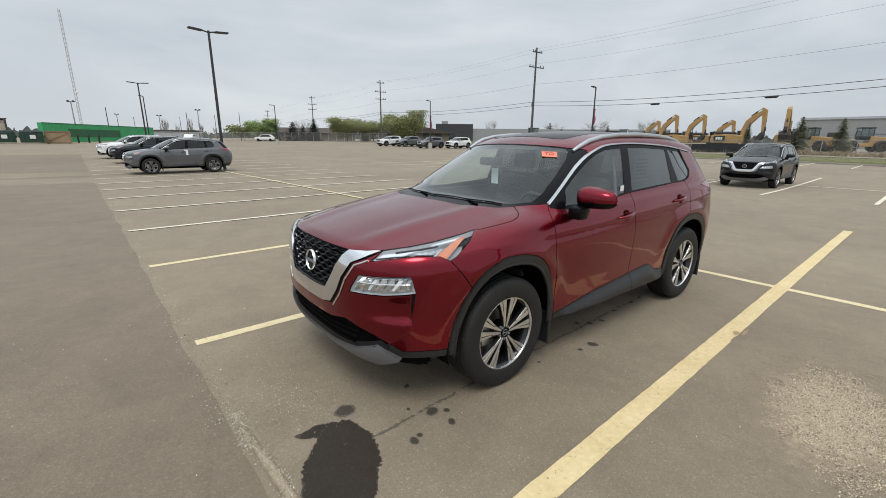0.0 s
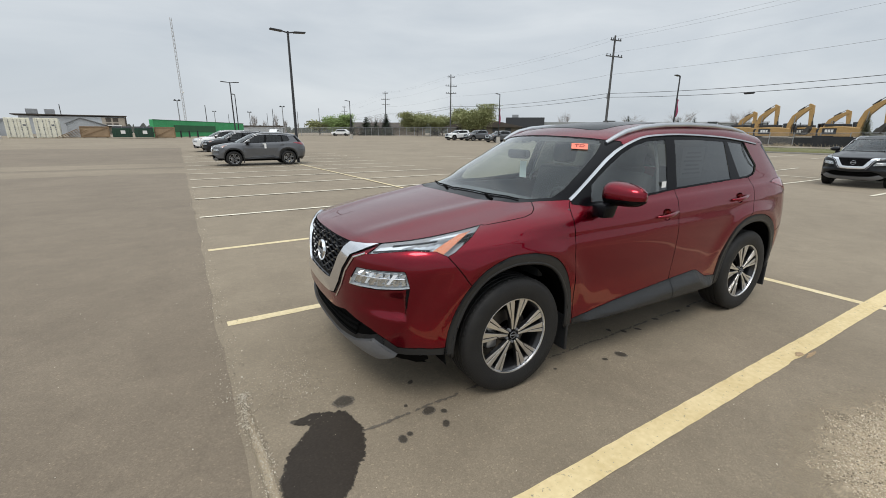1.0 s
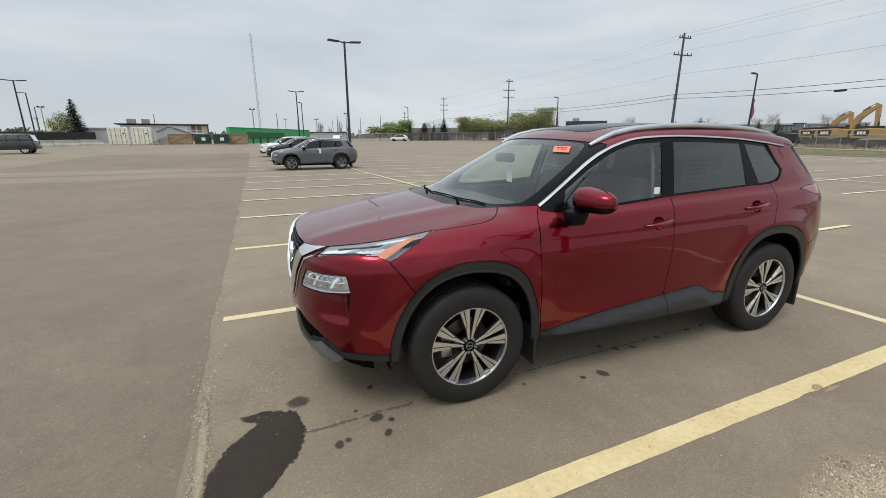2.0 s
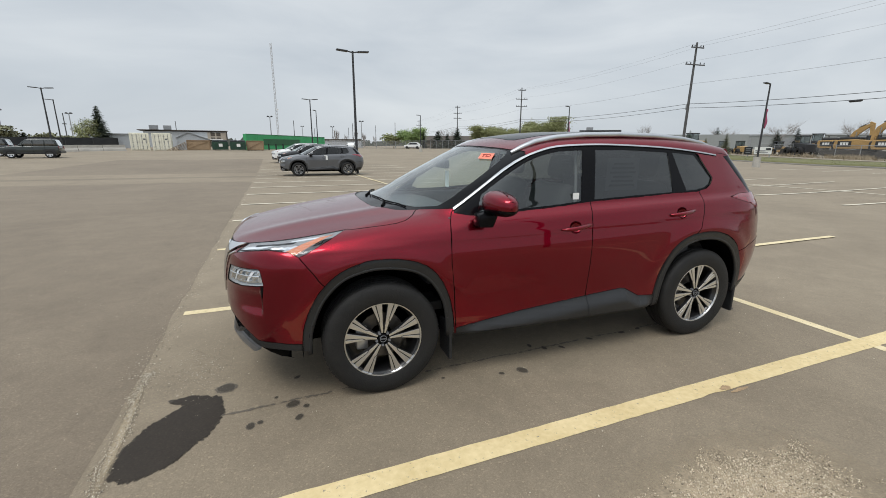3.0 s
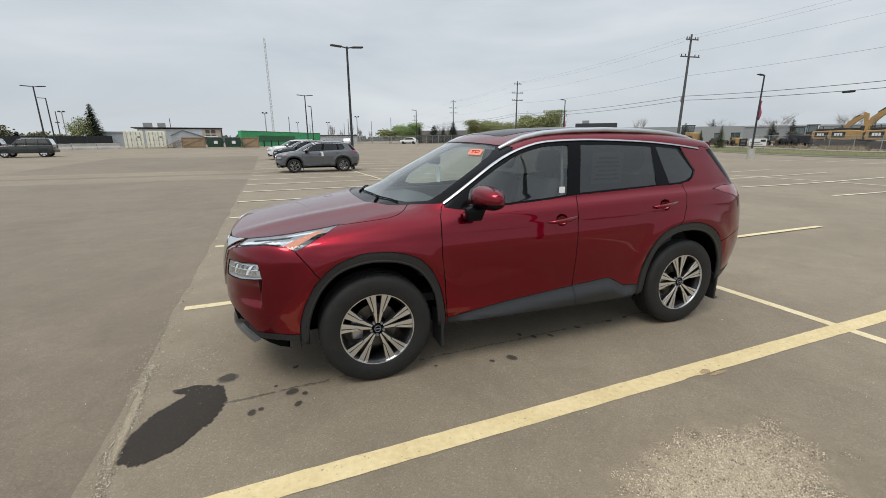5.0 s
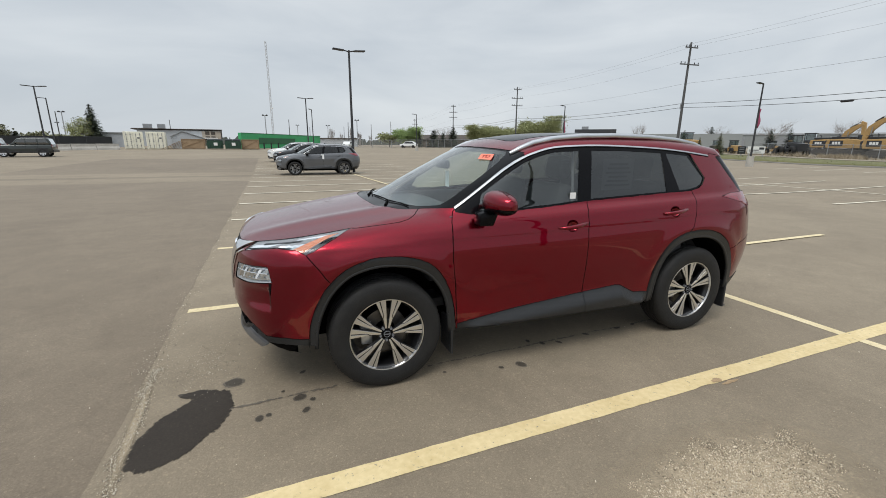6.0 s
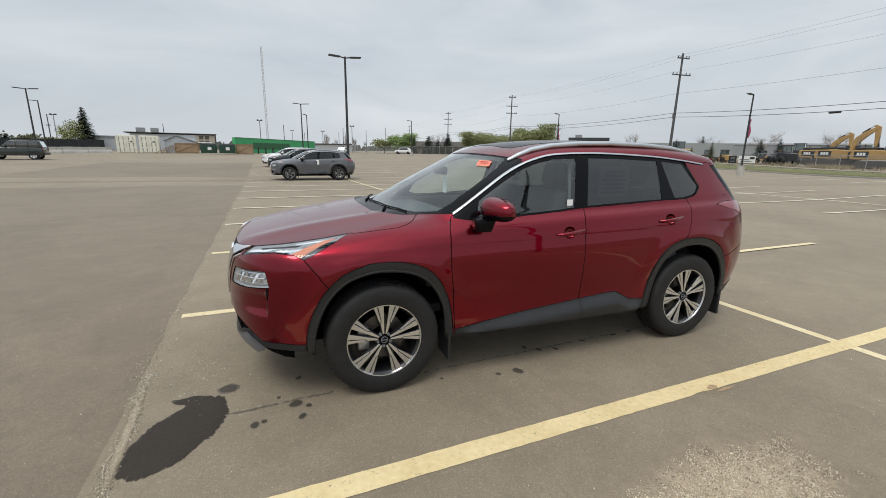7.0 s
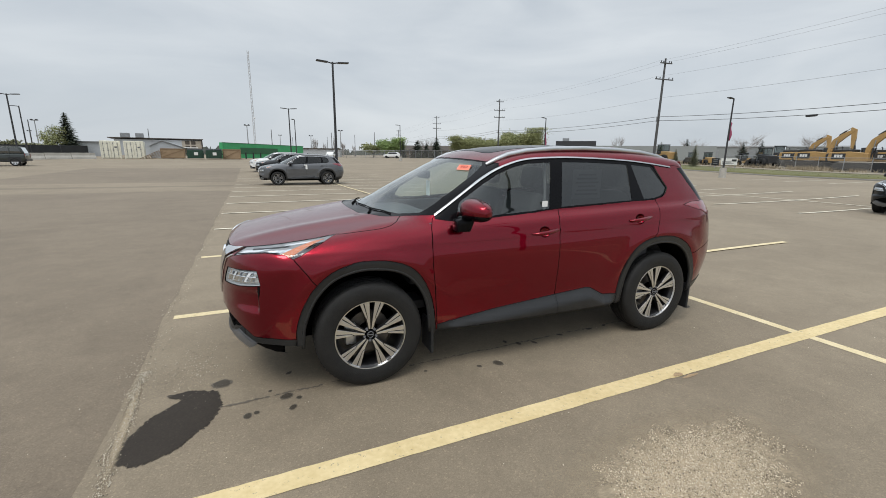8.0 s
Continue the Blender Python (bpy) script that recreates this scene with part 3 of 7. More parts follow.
def project(p, q):
    """Points of the shell on the rays from inner points q towards p."""
    lo, hi = np.zeros(len(p)), np.full(len(p), 1.6)
    for _ in range(42):
        mid = (lo + hi) / 2
        s = q + (p - q) * mid[:, None]
        out = car_f(s[:, 0], s[:, 1], s[:, 2]) > 0
        hi = np.where(out, mid, hi); lo = np.where(out, lo, mid)
    return q + (p - q) * ((lo + hi) / 2)[:, None]


def shell(nx, ny, nz):
    """The half shell (y from 0 outwards) as vertices and quads."""
    bx = (-.96, 3.70); bz = (.22, 1.70); by = (0.0, .93)
    index, pts, quads = {}, [], []
    def vid(i, j, k):
        key = (i, j, k)
        if key not in index:
            index[key] = len(pts)
            pts.append((bx[0] + (bx[1] - bx[0]) * i / nx, by[1] * j / ny, bz[0] + (bz[1] - bz[0]) * k / nz))
        return index[key]
    for i in range(nx):
        for k in range(nz):
            quads.append((vid(i, ny, k), vid(i, ny, k + 1), vid(i + 1, ny, k + 1), vid(i + 1, ny, k)))
        for j in range(ny):
            quads.append((vid(i, j, nz), vid(i + 1, j, nz), vid(i + 1, j + 1, nz), vid(i, j + 1, nz)))
            quads.append((vid(i, j, 0), vid(i, j + 1, 0), vid(i + 1, j + 1, 0), vid(i + 1, j, 0)))
    for j in range(ny):
        for k in range(nz):
            quads.append((vid(0, j, k), vid(0, j, k + 1), vid(0, j + 1, k + 1), vid(0, j + 1, k)))
            quads.append((vid(nx, j, k), vid(nx, j + 1, k), vid(nx, j + 1, k + 1), vid(nx, j, k + 1)))
    p = np.array(pts)
    q = np.stack([1.35 + (p[:, 0] - 1.35) * 0.80, p[:, 1] * 0.55, 0.72 + (p[:, 2] - 0.72) * 0.12], 1)
    return project(p, q), quads

# ---- materials of the vehicles ----
M_RED = car_paint("dark_red_metallic_paint", (0.192, 0.0006, 0.0108), 0.12, rough=0.25, metal=0.94)
M_GREY_PAINT = car_paint("gunmetal_grey_paint", (0.115, 0.119, 0.127), 0.2)
M_BLACK_PAINT = car_paint("black_metallic_paint", (0.004, 0.005, 0.007), 0.03, rough=0.35, metal=0.0)
M_WHITE_PAINT = car_paint("pearl_white_paint", (0.74, 0.75, 0.74), 0.05, rough=0.4, metal=0.0)
M_GREEN_PAINT = car_paint("dark_green_grey_paint", (0.045, 0.052, 0.050), 0.2)
M_CLAD = mat("grained_black_plastic", (0.0165, 0.0176, 0.0195), rough=0.38, vary=0.12, scale=9, bump=0.2, bump_scale=420, spec=0.5)
M_SATIN = mat("satin_grey_plastic", (0.155, 0.160, 0.170), rough=0.45, vary=0.08, scale=5, bump=0.1, bump_scale=300)
M_GLOSSBLACK = mat("gloss_black_trim", (0.004, 0.004, 0.005), rough=0.18, vary=0.1, spec=0.13)
M_DARK = mat("matt_black_liner_and_gap_shade", (0.004, 0.004, 0.004), rough=0.9, vary=0.2, spec=0.05)
M_CHROME = mat("bright_chrome", (0.80, 0.81, 0.83), rough=0.12, metal=1.0, vary=0.03)
M_SILVER = mat("satin_silver_rail", (0.55, 0.56, 0.57), rough=0.30, metal=1.0, vary=0.05)
M_TYRE = mat("tyre_rubber", (0.0125, 0.0125, 0.013), rough=0.62, vary=0.15, scale=14, bump=0.25, bump_scale=160, second=(0.019, 0.0185, 0.0175), spec=0.35)
M_RIM_DARK = mat("dark_painted_alloy", (0.008, 0.008, 0.009), rough=0.35, vary=0.1, coat=0.3)
M_RIM_CUT = mat("machined_alloy", (0.70, 0.705, 0.715), rough=0.30, metal=1.0, vary=0.06, scale=18)
M_RIM_GREY = mat("dark_grey_alloy", (0.30, 0.305, 0.315), rough=0.30, metal=0.8, vary=0.06, scale=18)
M_DISC = mat("brake_disc_steel", (0.13, 0.125, 0.12), rough=0.42, metal=1.0, vary=0.15)
M_CALIPER = mat("cast_alloy_caliper", (0.55, 0.55, 0.54), rough=0.4, metal=0.8, vary=0.15)
M_SEAT = mat("charcoal_seat_cloth", (0.050, 0.051, 0.053), rough=0.9, vary=0.2, scale=30, bump=0.2)
M_TRIMLIGHT = mat("pale_grey_headliner", (0.38, 0.37, 0.35), rough=0.9, vary=0.06)
M_DASH = mat("soft_black_dashboard", (0.040, 0.042, 0.044), rough=0.6, vary=0.15, scale=12, bump=0.15)
M_AMBER = mat("amber_reflector", (0.60, 0.185, 0.07), rough=0.15, vary=0.15, scale=30, coat=1.0)
M_REDLENS = mat("red_tail_lens", (0.20, 0.012, 0.024), rough=0.10, vary=0.12, scale=9, coat=1.0)
M_LAMPCHROME = mat("lamp_reflector", (0.78, 0.79, 0.80), rough=0.24, metal=1.0, vary=0.05, scale=20)
M_LAMPGREY = mat("grey_lamp_housing", (0.36, 0.37, 0.39), rough=0.3, vary=0.1)
M_LAMPWHITE = mat("frosted_light_guide", (0.72, 0.75, 0.78), rough=0.25, vary=0.04, coat=0.5)
M_SHEET = mat("grey_printed_sheet", (0.16, 0.165, 0.17), rough=0.8, vary=0.04)
M_PAPER = mat("white_paper", (0.78, 0.79, 0.78), rough=0.8, vary=0.03)
M_ORANGE = mat("orange_paper_tag", (0.90, 0.25, 0.17), rough=0.8, vary=0.04)
M_REDINK = mat("dark_red_ink", (0.25, 0.02, 0.02), rough=0.8)
M_WINDSHIELD = glass("clear_windshield", (0.80, 0.90, 0.87), 1.5)
M_SIDEGLASS = glass("clear_side_glass", (0.66, 0.72, 0.70), 2.3)
M_PRIVACY = glass("dark_privacy_glass", (0.12, 0.135, 0.14), 2.2)
M_FARGLASS = glass("dark_tinted_car_glass", (0.10, 0.11, 0.115), 1.1)
M_LENS = glass("clear_lamp_lens", (0.93, 0.95, 0.96), 0.9)
M_MIRROR = mat("mirror_glass", (0.85, 0.86, 0.87), rough=0.02, metal=1.0, vary=0.01)


# ---- outlines of the crossover's panels: (x, z) seen from the side, or (x + y, z) round its nose ----
ARCH_F_OUT = [(-.476, .15), (-.476, .40), (-.452, .545), (-.38, .70), (-.26, .823), (-.112, .882), (.023, .892), (.197, .862), (.326, .783), (.422, .618), (.468, .40), (.472, .15)]
ARCH_F_IN = [(-.437, .15), (-.435, .40), (-.410, .535), (-.345, .675), (-.24, .782), (-.11, .830), (.02, .838), (.178, .810), (.298, .733), (.388, .585), (.420, .40), (.422, .15)]
ARCH_R_OUT = [(2.140, .15), (2.144, .438), (2.194, .660), (2.305, .818), (2.494, .888), (2.745, .878), (2.945, .775), (3.07, .58), (3.095, .40), (3.095, .15)]
ARCH_R_IN = [(2.19, .15), (2.192, .43), (2.235, .63), (2.337, .775), (2.505, .836), (2.73, .826), (2.905, .733), (3.018, .56), (3.042, .40), (3.042, .15)]
DOOR_F_EDGE = [(.55, 1.19), (.525, 1.168), (.483, 1.126), (.455, 1.063), (.443, .90), (.446, .772), (.469, .533), (.486, .33)]
DOOR_SPLIT = [(1.545, 1.19), (1.535, 1.15), (1.516, 1.066), (1.506, .925), (1.506, .709), (1.497, .491), (1.503, .33)]
DOOR_R_EDGE = [(2.57, 1.23), (2.586, 1.157), (2.570, 1.06), (2.556, 1.00), (2.525, .93), (2.45, .86)]
BELT = [(.50, 1.125), (.60, 1.109), (.914, 1.119), (1.282, 1.140), (1.539, 1.161), (2.045, 1.182), (2.288, 1.195), (2.563, 1.204), (2.66, 1.222), (2.71, 1.250), (2.752, 1.301)]
ROOFLINE = [(.50, 1.150), (.537, 1.172), (.674, 1.256), (.903, 1.397), (1.035, 1.466), (1.148, 1.508), (1.314, 1.544), (1.604, 1.559), (1.913, 1.556), (2.302, 1.539), (2.60, 1.512), (2.85, 1.482)]
ROOFLINE_IN = [(x + 0.004, z - 0.014) for x, z in ROOFLINE]
DLO = ROOFLINE_IN[:-1] + [(2.64, 1.485)] + BELT[::-1]
GLASS_F = [(.655, 1.132), (.70, 1.236), (.907, 1.362), (1.038, 1.432), (1.150, 1.475), (1.316, 1.511), (1.526, 1.520), (1.462, 1.166), (1.282, 1.152), (.914, 1.131)]
GLASS_R = [(1.640, 1.522), (1.913, 1.521), (2.326, 1.503), (2.318, 1.204), (2.045, 1.194), (1.578, 1.174)]
GLASS_Q = [(2.375, 1.500), (2.602, 1.480), (2.735, 1.302), (2.698, 1.256), (2.650, 1.234), (2.56, 1.216), (2.455, 1.211)]
HEADLAMP = [(-.215, .922), (-.16, .952), (-.125, .975), (.09, .993), (.24, 1.009), (.42, 1.031), (.575, 1.052), (.545, 1.010), (.455, .948), (.412, .932), (.33, .958), (.167, .964), (.05, .955), (-.06, .944)]
FOG = [(-.405, .732), (-.385, .765), (-.318, .838), (.12, .858), (.135, .835), (.160, .768), (-.1, .744)]
GRILLE = [(-.99, .705), (-.675, .708), (-.60, .79), (-.55, .857), (-.43, .956), (-.99, .957)]
VEE = [(-.99, .607), (-.70, .612), (-.602, .628), (-.520, .714), (-.465, .807), (-.369, .901), (-.215, .945), (-.125, .975), (-.26, .966), (-.43, .956), (-.55, .857), (-.60, .79), (-.675, .708), (-.99, .705)]
BUMPER_LOW = [(-.99, .527), (-.62, .535), (-.46, .560), (-.19, .505), (-.03, .455), (.05, .422), (.24, .420), (.48, .400)]
SKID = [(-.99, .368), (-.586, .372), (-.36, .393), (-.157, .447), (.045, .372), (.02, .345), (-.15, .285), (-.40, .20), (-.99, .10)]
LIP_EDGE = [(-.40, .20), (-.15, .285), (.02, .345), (.045, .372), (.24, .372), (.48, .352)]
HOOD_FRONT = [(-.99, .957), (-.43, .956), (-.26, .966), (-.125, .975), (.09, .993), (.24, 1.009), (.42, 1.031), (.575, 1.052)]
HOOD_SIDE = [(-.26, 1.042), (-.10, 1.058), (.02, 1.069), (.116, 1.078), (.18, 1.090), (.235, 1.110), (.30, 1.142), (.36, 1.17)]
HOOD_REAR = [(.020, 0), (.028, .2), (.045, .38), (.085, .50), (.16, .59), (.27, .645), (.36, .69)]
BUMPER_CUT = [(.412, .932), (.47, .885), (.530, .825), (.60, .74)]
WINDSHIELD = [(.125, 0), (.14, .25), (.19, .45), (.29, .60), (.42, .69), (.52, .700), (.70, .662), (.90, .605), (.985, .560), (1.00, .525), (.935, .34), (.898, .18), (.885, -.05), (.125, -.05)]
PILLAR_TOP = [(1.075, .66), (1.045, .585), (1.018, .535), (.95, .34), (.913, .18), (.900, 0)]
SUNROOF = [(1.10, 0), (1.10, .33), (1.13, .40), (1.20, .42), (2.15, .42), (2.23, .38), (2.25, 0)]
TAIL = [(2.895, 1.150), (3.02, 1.172), (3.22, 1.176), (3.44, 1.165), (3.62, 1.02), (3.36, 1.03), (3.23, 1.055), (3.11, 1.098)]
BACKLIGHT = [(3.185, 1.16), (3.094, 1.282), (3.046, 1.349), (2.999, 1.415), (2.940, 1.475)]
REAR_CUT = [(3.00, .70), (3.15, .74), (3.35, .78), (3.70, .80)]
REAR_LOW = [(3.05, .40), (3.3, .44), (3.7, .46)]
CUPS = [[(cx + .047 * math.cos(2 * math.pi * k / 16), cz + .040 * math.sin(2 * math.pi * k / 16)) for k in range(16)] for cx, cz in ((1.370, .995), (2.345, 1.050))]
def curve(pts, step=0.03, closed=False):
    """Rounds an outline with a spline through its points."""
    out = []
    n = len(pts)
    for i in range(n - 1):
        p0, p1, p2, p3 = (np.array(pts[max(i - 1, 0)]), np.array(pts[i]), np.array(pts[i + 1]), np.array(pts[min(i + 2, n - 1)]))
        k = max(1, int(np.linalg.norm(p2 - p1) / step))
        for j in range(k):
            t = j / k
            q = 0.5 * (2 * p1 + (p2 - p0) * t + (2 * p0 - 5 * p1 + 4 * p2 - p3) * t * t + (3 * p1 - p0 - 3 * p2 + p3) * t ** 3)
            out.append((float(q[0]), float(q[1])))
    return out + [tuple(pts[-1])]


ARCH_F_OUT, ARCH_F_IN, ARCH_R_OUT, ARCH_R_IN = (curve(a) for a in (ARCH_F_OUT, ARCH_F_IN, ARCH_R_OUT, ARCH_R_IN))
ROOFLINE = curve(ROOFLINE, .05)
ROOFLINE_IN = [(x + 0.004, z - 0.014) for x, z in ROOFLINE]
BELT = curve(BELT, .08)
DLO = [p for p in ROOFLINE_IN if p[0] < 2.62] + [(2.64, 1.485)] + BELT[::-1]
DOOR_F_EDGE, DOOR_SPLIT, DOOR_R_EDGE = curve(DOOR_F_EDGE, .06), curve(DOOR_SPLIT, .08), curve(DOOR_R_EDGE, .05)
HOOD_SIDE, HOOD_REAR = curve(HOOD_SIDE, .05), curve(HOOD_REAR, .06)
VIEW = {'s': lambda p: (p[0] + p[1], p[2]), 'x': lambda p: (p[0], p[2]), 't': lambda p: (p[0], p[1])}
AXES = {'s': (Vector((1, 1, 0)), Vector((0, 0, 1))), 'x': (Vector((1, 0, 0)), Vector((0, 0, 1))), 't': (Vector((1, 0, 0)), Vector((0, 1, 0)))}


def inside(poly, a, b):
    """Which of the points lie in the outline, vectorised."""
    hit = np.zeros(len(a), bool)
    k = len(poly)
    for i in range(k):
        (x1, y1), (x2, y2) = poly[i], poly[(i + 1) % k]
        if y1 == y2:
            continue
        cross = ((y1 > b) != (y2 > b)) & (a < (x2 - x1) * (b - y1) / (y2 - y1) + x1)
        hit ^= cross
    return hit


def cut(bm, view, line, keep, closed=False):
    """Scores the shell along a line seen from one side, so that panels get clean edges."""
    faces = [f for f in bm.faces if keep(f.calc_center_median())]
    ab = [[VIEW[view](v.co) for v in f.verts] for f in faces]
    lo = np.array([[min(p[0] for p in q), min(p[1] for p in q)] for q in ab]); hi = np.array([[max(p[0] for p in q), max(p[1] for p in q)] for q in ab])
    extra = []
    u, w = AXES[view]
    segs = list(zip(line, line[1:])) + ([(line[-1], line[0])] if closed else [])
    for (a1, b1), (a2, b2) in segs:
        sel = (lo[:, 0] < max(a1, a2) + .002) & (hi[:, 0] > min(a1, a2) - .002) & (lo[:, 1] < max(b1, b2) + .002) & (hi[:, 1] > min(b1, b2) - .002)
        got = [faces[i] for i in np.nonzero(sel)[0] if faces[i].is_valid] + [f for f in extra if f.is_valid]
        if not got:
            continue
        nrm = (u * -(b2 - b1) + w * (a2 - a1))
        length = math.hypot(a2 - a1, b2 - b1)
        # a point on the plane: any point whose view coordinates are (a1, b1)
        co = Vector((a1, 0, b1)) if view != 't' else Vector((a1, b1, 0))
        geom = set(got)
        for f in got:
            geom.update(f.edges); geom.update(f.verts)
        res = bmesh.ops.bisect_plane(bm, geom=list(geom), dist=1e-5, plane_co=co, plane_no=nrm)
        extra += [g for g in res["geom"] if isinstance(g, bmesh.types.BMFace)]
        if len(extra) > 4000:
            extra = [f for f in extra[-4000:] if f.is_valid]


def scored_shell(nx, ny, nz):
    """Cuts the half shell along all panel lines; returns vertices, faces and a label for each face."""
    v, q = shell(nx, ny, nz)
    bm = bmesh.new()
    vs = [bm.verts.new(p) for p in v]
    for f in q:
        bm.faces.new([vs[i] for i in f])
    side = lambda c: c.y > .50
    flank = lambda c: c.y > .50 and c.z < 1.25
    nose = lambda c: c.x < .25 and c.z < 1.10
    lid = lambda c: c.z > .93 and c.x < 1.3
    for line, closed in ((ARCH_F_OUT, False), (ARCH_F_IN, False), (ARCH_R_OUT, False), (ARCH_R_IN, False), (SILL_TOP, False), ([(.44, .335), (2.2, .335)], False), (DOOR_F_EDGE, False), (DOOR_SPLIT, False), (DOOR_R_EDGE, False), (REAR_CUT, False), (REAR_LOW, False), (TAIL, True)):
        cut(bm, 'x', line, flank, closed)
    for cup in CUPS:
        cut(bm, 'x', cup, flank, True)
    for line, closed in ((DLO, True), (ROOFLINE, False), (ROOFLINE_IN, False), (GLASS_F, True), (GLASS_R, True), (GLASS_Q, True), ([(2.85, 1.482), (2.854, 1.459)], False)):
        cut(bm, 'x', line, lambda c: c.y > .5 and c.z > 1.05, closed)
    cut(bm, 'x', HOOD_SIDE, lambda c: c.y > .6 and c.x < .5 and c.z > .95)
    for line, closed in ((HEADLAMP, True), (FOG, True), (GRILLE, True), (VEE, True), (BUMPER_LOW, False), (SKID, False), (LIP_EDGE, False), (HOOD_FRONT, False), (BUMPER_CUT, False)):
        cut(bm, 's', line, nose, closed)
    for line, closed in ((HOOD_REAR, False), (WINDSHIELD, True), (PILLAR_TOP, False)):
        cut(bm, 't', line, lid, closed)
    cut(bm, 'x', [(.0, 1.05), (.3, 1.137), (.5, 1.150)], lambda c: c.x < .55 and c.z > 1.0 and c.y > .4)
    cut(bm, 't', SUNROOF, lambda c: c.z > 1.5)
    cut(bm, 'x', BACKLIGHT, lambda c: c.x > 2.8 and c.y > .3 and c.z > 1.1)
    cut(bm, 'x', [(2.9, 1.47), (3.5, 1.47)], lambda c: c.x > 2.8 and c.z > 1.3)
    cut(bm, 'x', [(3.0, 1.17), (3.8, 1.17)], lambda c: c.x > 3.2 and c.z > 1.0)
    bm.verts.index_update()
    verts = np.array([w.co[:] for w in bm.verts])
    faces = [[w.index for w in f.verts] for f in bm.faces]
    c = np.array([verts[f].mean(axis=0) for f in faces])
    bm.free()
    x, y, z = c[:, 0], c[:, 1], c[:, 2]
    s = x + y
    n = car_grad(c)
    lab = np.full(len(faces), "quarter_panel", dtype=object)
    ai, ao = inside(ARCH_F_IN, x, z), inside(ARCH_F_OUT, x, z)
    ri, ro = inside(ARCH_R_IN, x, z), inside(ARCH_R_OUT, x, z)
    sill = z < np.interp(x, [a for a, _ in SILL_TOP], [b for _, b in SILL_TOP])
    belt = np.interp(x, [a for a, _ in BELT], [b for _, b in BELT])
    front_edge = np.interp(z, [b for _, b in DOOR_F_EDGE[::-1]], [a for a, _ in DOOR_F_EDGE[::-1]])
    split = np.interp(z, [b for _, b in DOOR_SPLIT[::-1]], [a for a, _ in DOOR_SPLIT[::-1]])
    rear_edge = np.interp(z, [b for _, b in DOOR_R_EDGE[::-1]], [a for a, _ in DOOR_R_EDGE[::-1]])
    roofl = np.interp(x, [a for a, _ in ROOFLINE], [b for _, b in ROOFLINE])
    roofin = np.interp(x, [a for a, _ in ROOFLINE_IN], [b for _, b in ROOFLINE_IN])
    flankm = y > .55
    lab[(x < front_edge) & (z < 1.25)] = "fender"
    lab[flankm & (x >= front_edge) & (x < split) & (z < belt + .03)] = "front_door"
    lab[flankm & (x >= split) & (x < rear_edge) & (z < belt + .03)] = "rear_door"
    lab[flankm & (x >= front_edge) & (x < split) & sill] = "front_door_cladding"
    lab[flankm & (x >= split) & (x < 2.17) & sill] = "rear_door_cladding"
    lab[flankm & (x > .44) & (x < 2.17) & (z < .335)] = "rocker_panel"
    # upper body
    roof = (z > 1.2) & (z > roofl - .001) & (x > .5) | ((z > 1.45) & (y < .6)) 
    pil = np.interp(y, [b for _, b in PILLAR_TOP[::-1]], [a for a, _ in PILLAR_TOP[::-1]])
    lab[(z > 1.12) & (x > .9) & (z > roofl)] = "roof"
    lab[(y < .62) & (x > .9) & (x < 3.05) & (z > 1.3)] = "roof"
    hr = np.interp(y, [b for _, b in HOOD_REAR], [a for a, _ in HOOD_REAR])
    upper = (x < pil) & (x > hr) & (z > 1.05) & (n[:, 2] > .25) & (z > np.where(x > .5, roofl, np.interp(x, [.0, .3, .5], [1.05, 1.137, 1.150])))
    lab[upper] = "windshield_surround"
    lab[inside(WINDSHIELD, x, y) & (z > 1.1)] = "windshield"
    lab[inside(DLO, x, z) & flankm & (z > 1.1)] = "window_surround"
    lab[flankm & (z > 1.1) & (x > .5) & (x < 2.852) & (z <= roofl) & (z > roofin)] = "window_chrome"
    lab[inside(GLASS_F, x, z) & flankm] = "front_window"
    lab[inside(GLASS_R, x, z) & flankm] = "rear_window"
    lab[inside(GLASS_Q, x, z) & flankm] = "quarter_window"
    lab[inside(SUNROOF, x, y) & (z > 1.5)] = "sunroof"
    # nose
    hf = np.interp(s, [a for a, _ in HOOD_FRONT], [b for _, b in HOOD_FRONT])
    hs = np.interp(x, [a for a, _ in HOOD_SIDE], [b for _, b in HOOD_SIDE])
    lim = np.where((s < .575) & (x < -.1), hf, np.maximum(hs, np.where(x < -.1, hf, 0)))
    lab[(x <= hr) & (z > lim)] = "hood"
    bc = np.interp(z, [b for _, b in BUMPER_CUT[::-1]], [a for a, _ in BUMPER_CUT[::-1]])
    bl = np.interp(s, [a for a, _ in BUMPER_LOW], [b for _, b in BUMPER_LOW])
    lowfront = (x < -.2) & (z < .97) & (s < bc) & (lab != "hood")
    lab[lowfront] = "front_bumper"
    lab[(x < -.3) & (z < bl) & (s < .6)] = "lower_grille"
    lab[(x < -.3) & (z < bl) & (s < .6) & (s > -.06)] = "bumper_lip"
    lab[(x < -.2) & inside(SKID, s, z)] = "skid_plate"
    le = np.interp(s, [a for a, _ in LIP_EDGE], [b for _, b in LIP_EDGE])
    lab[(x < -.3) & (s > -.40) & (s < .6) & (z < le)] = "open"
    nose_m = x < 0
    lab[nose_m & inside(HEADLAMP, s, z)] = "headlamp"
    lab[nose_m & inside(FOG, s, z)] = "fog_lamp"
    lab[nose_m & inside(VEE, s, z)] = "grille_chrome"
    lab[nose_m & inside(GRILLE, s, z)] = "grille"
    # arches and tail
    below = (x < -.3) & (s > .03) & (s < .6) & (z < le)
    lab[flankm & ao & (z < .95) & ~below] = "front_arch_cladding"
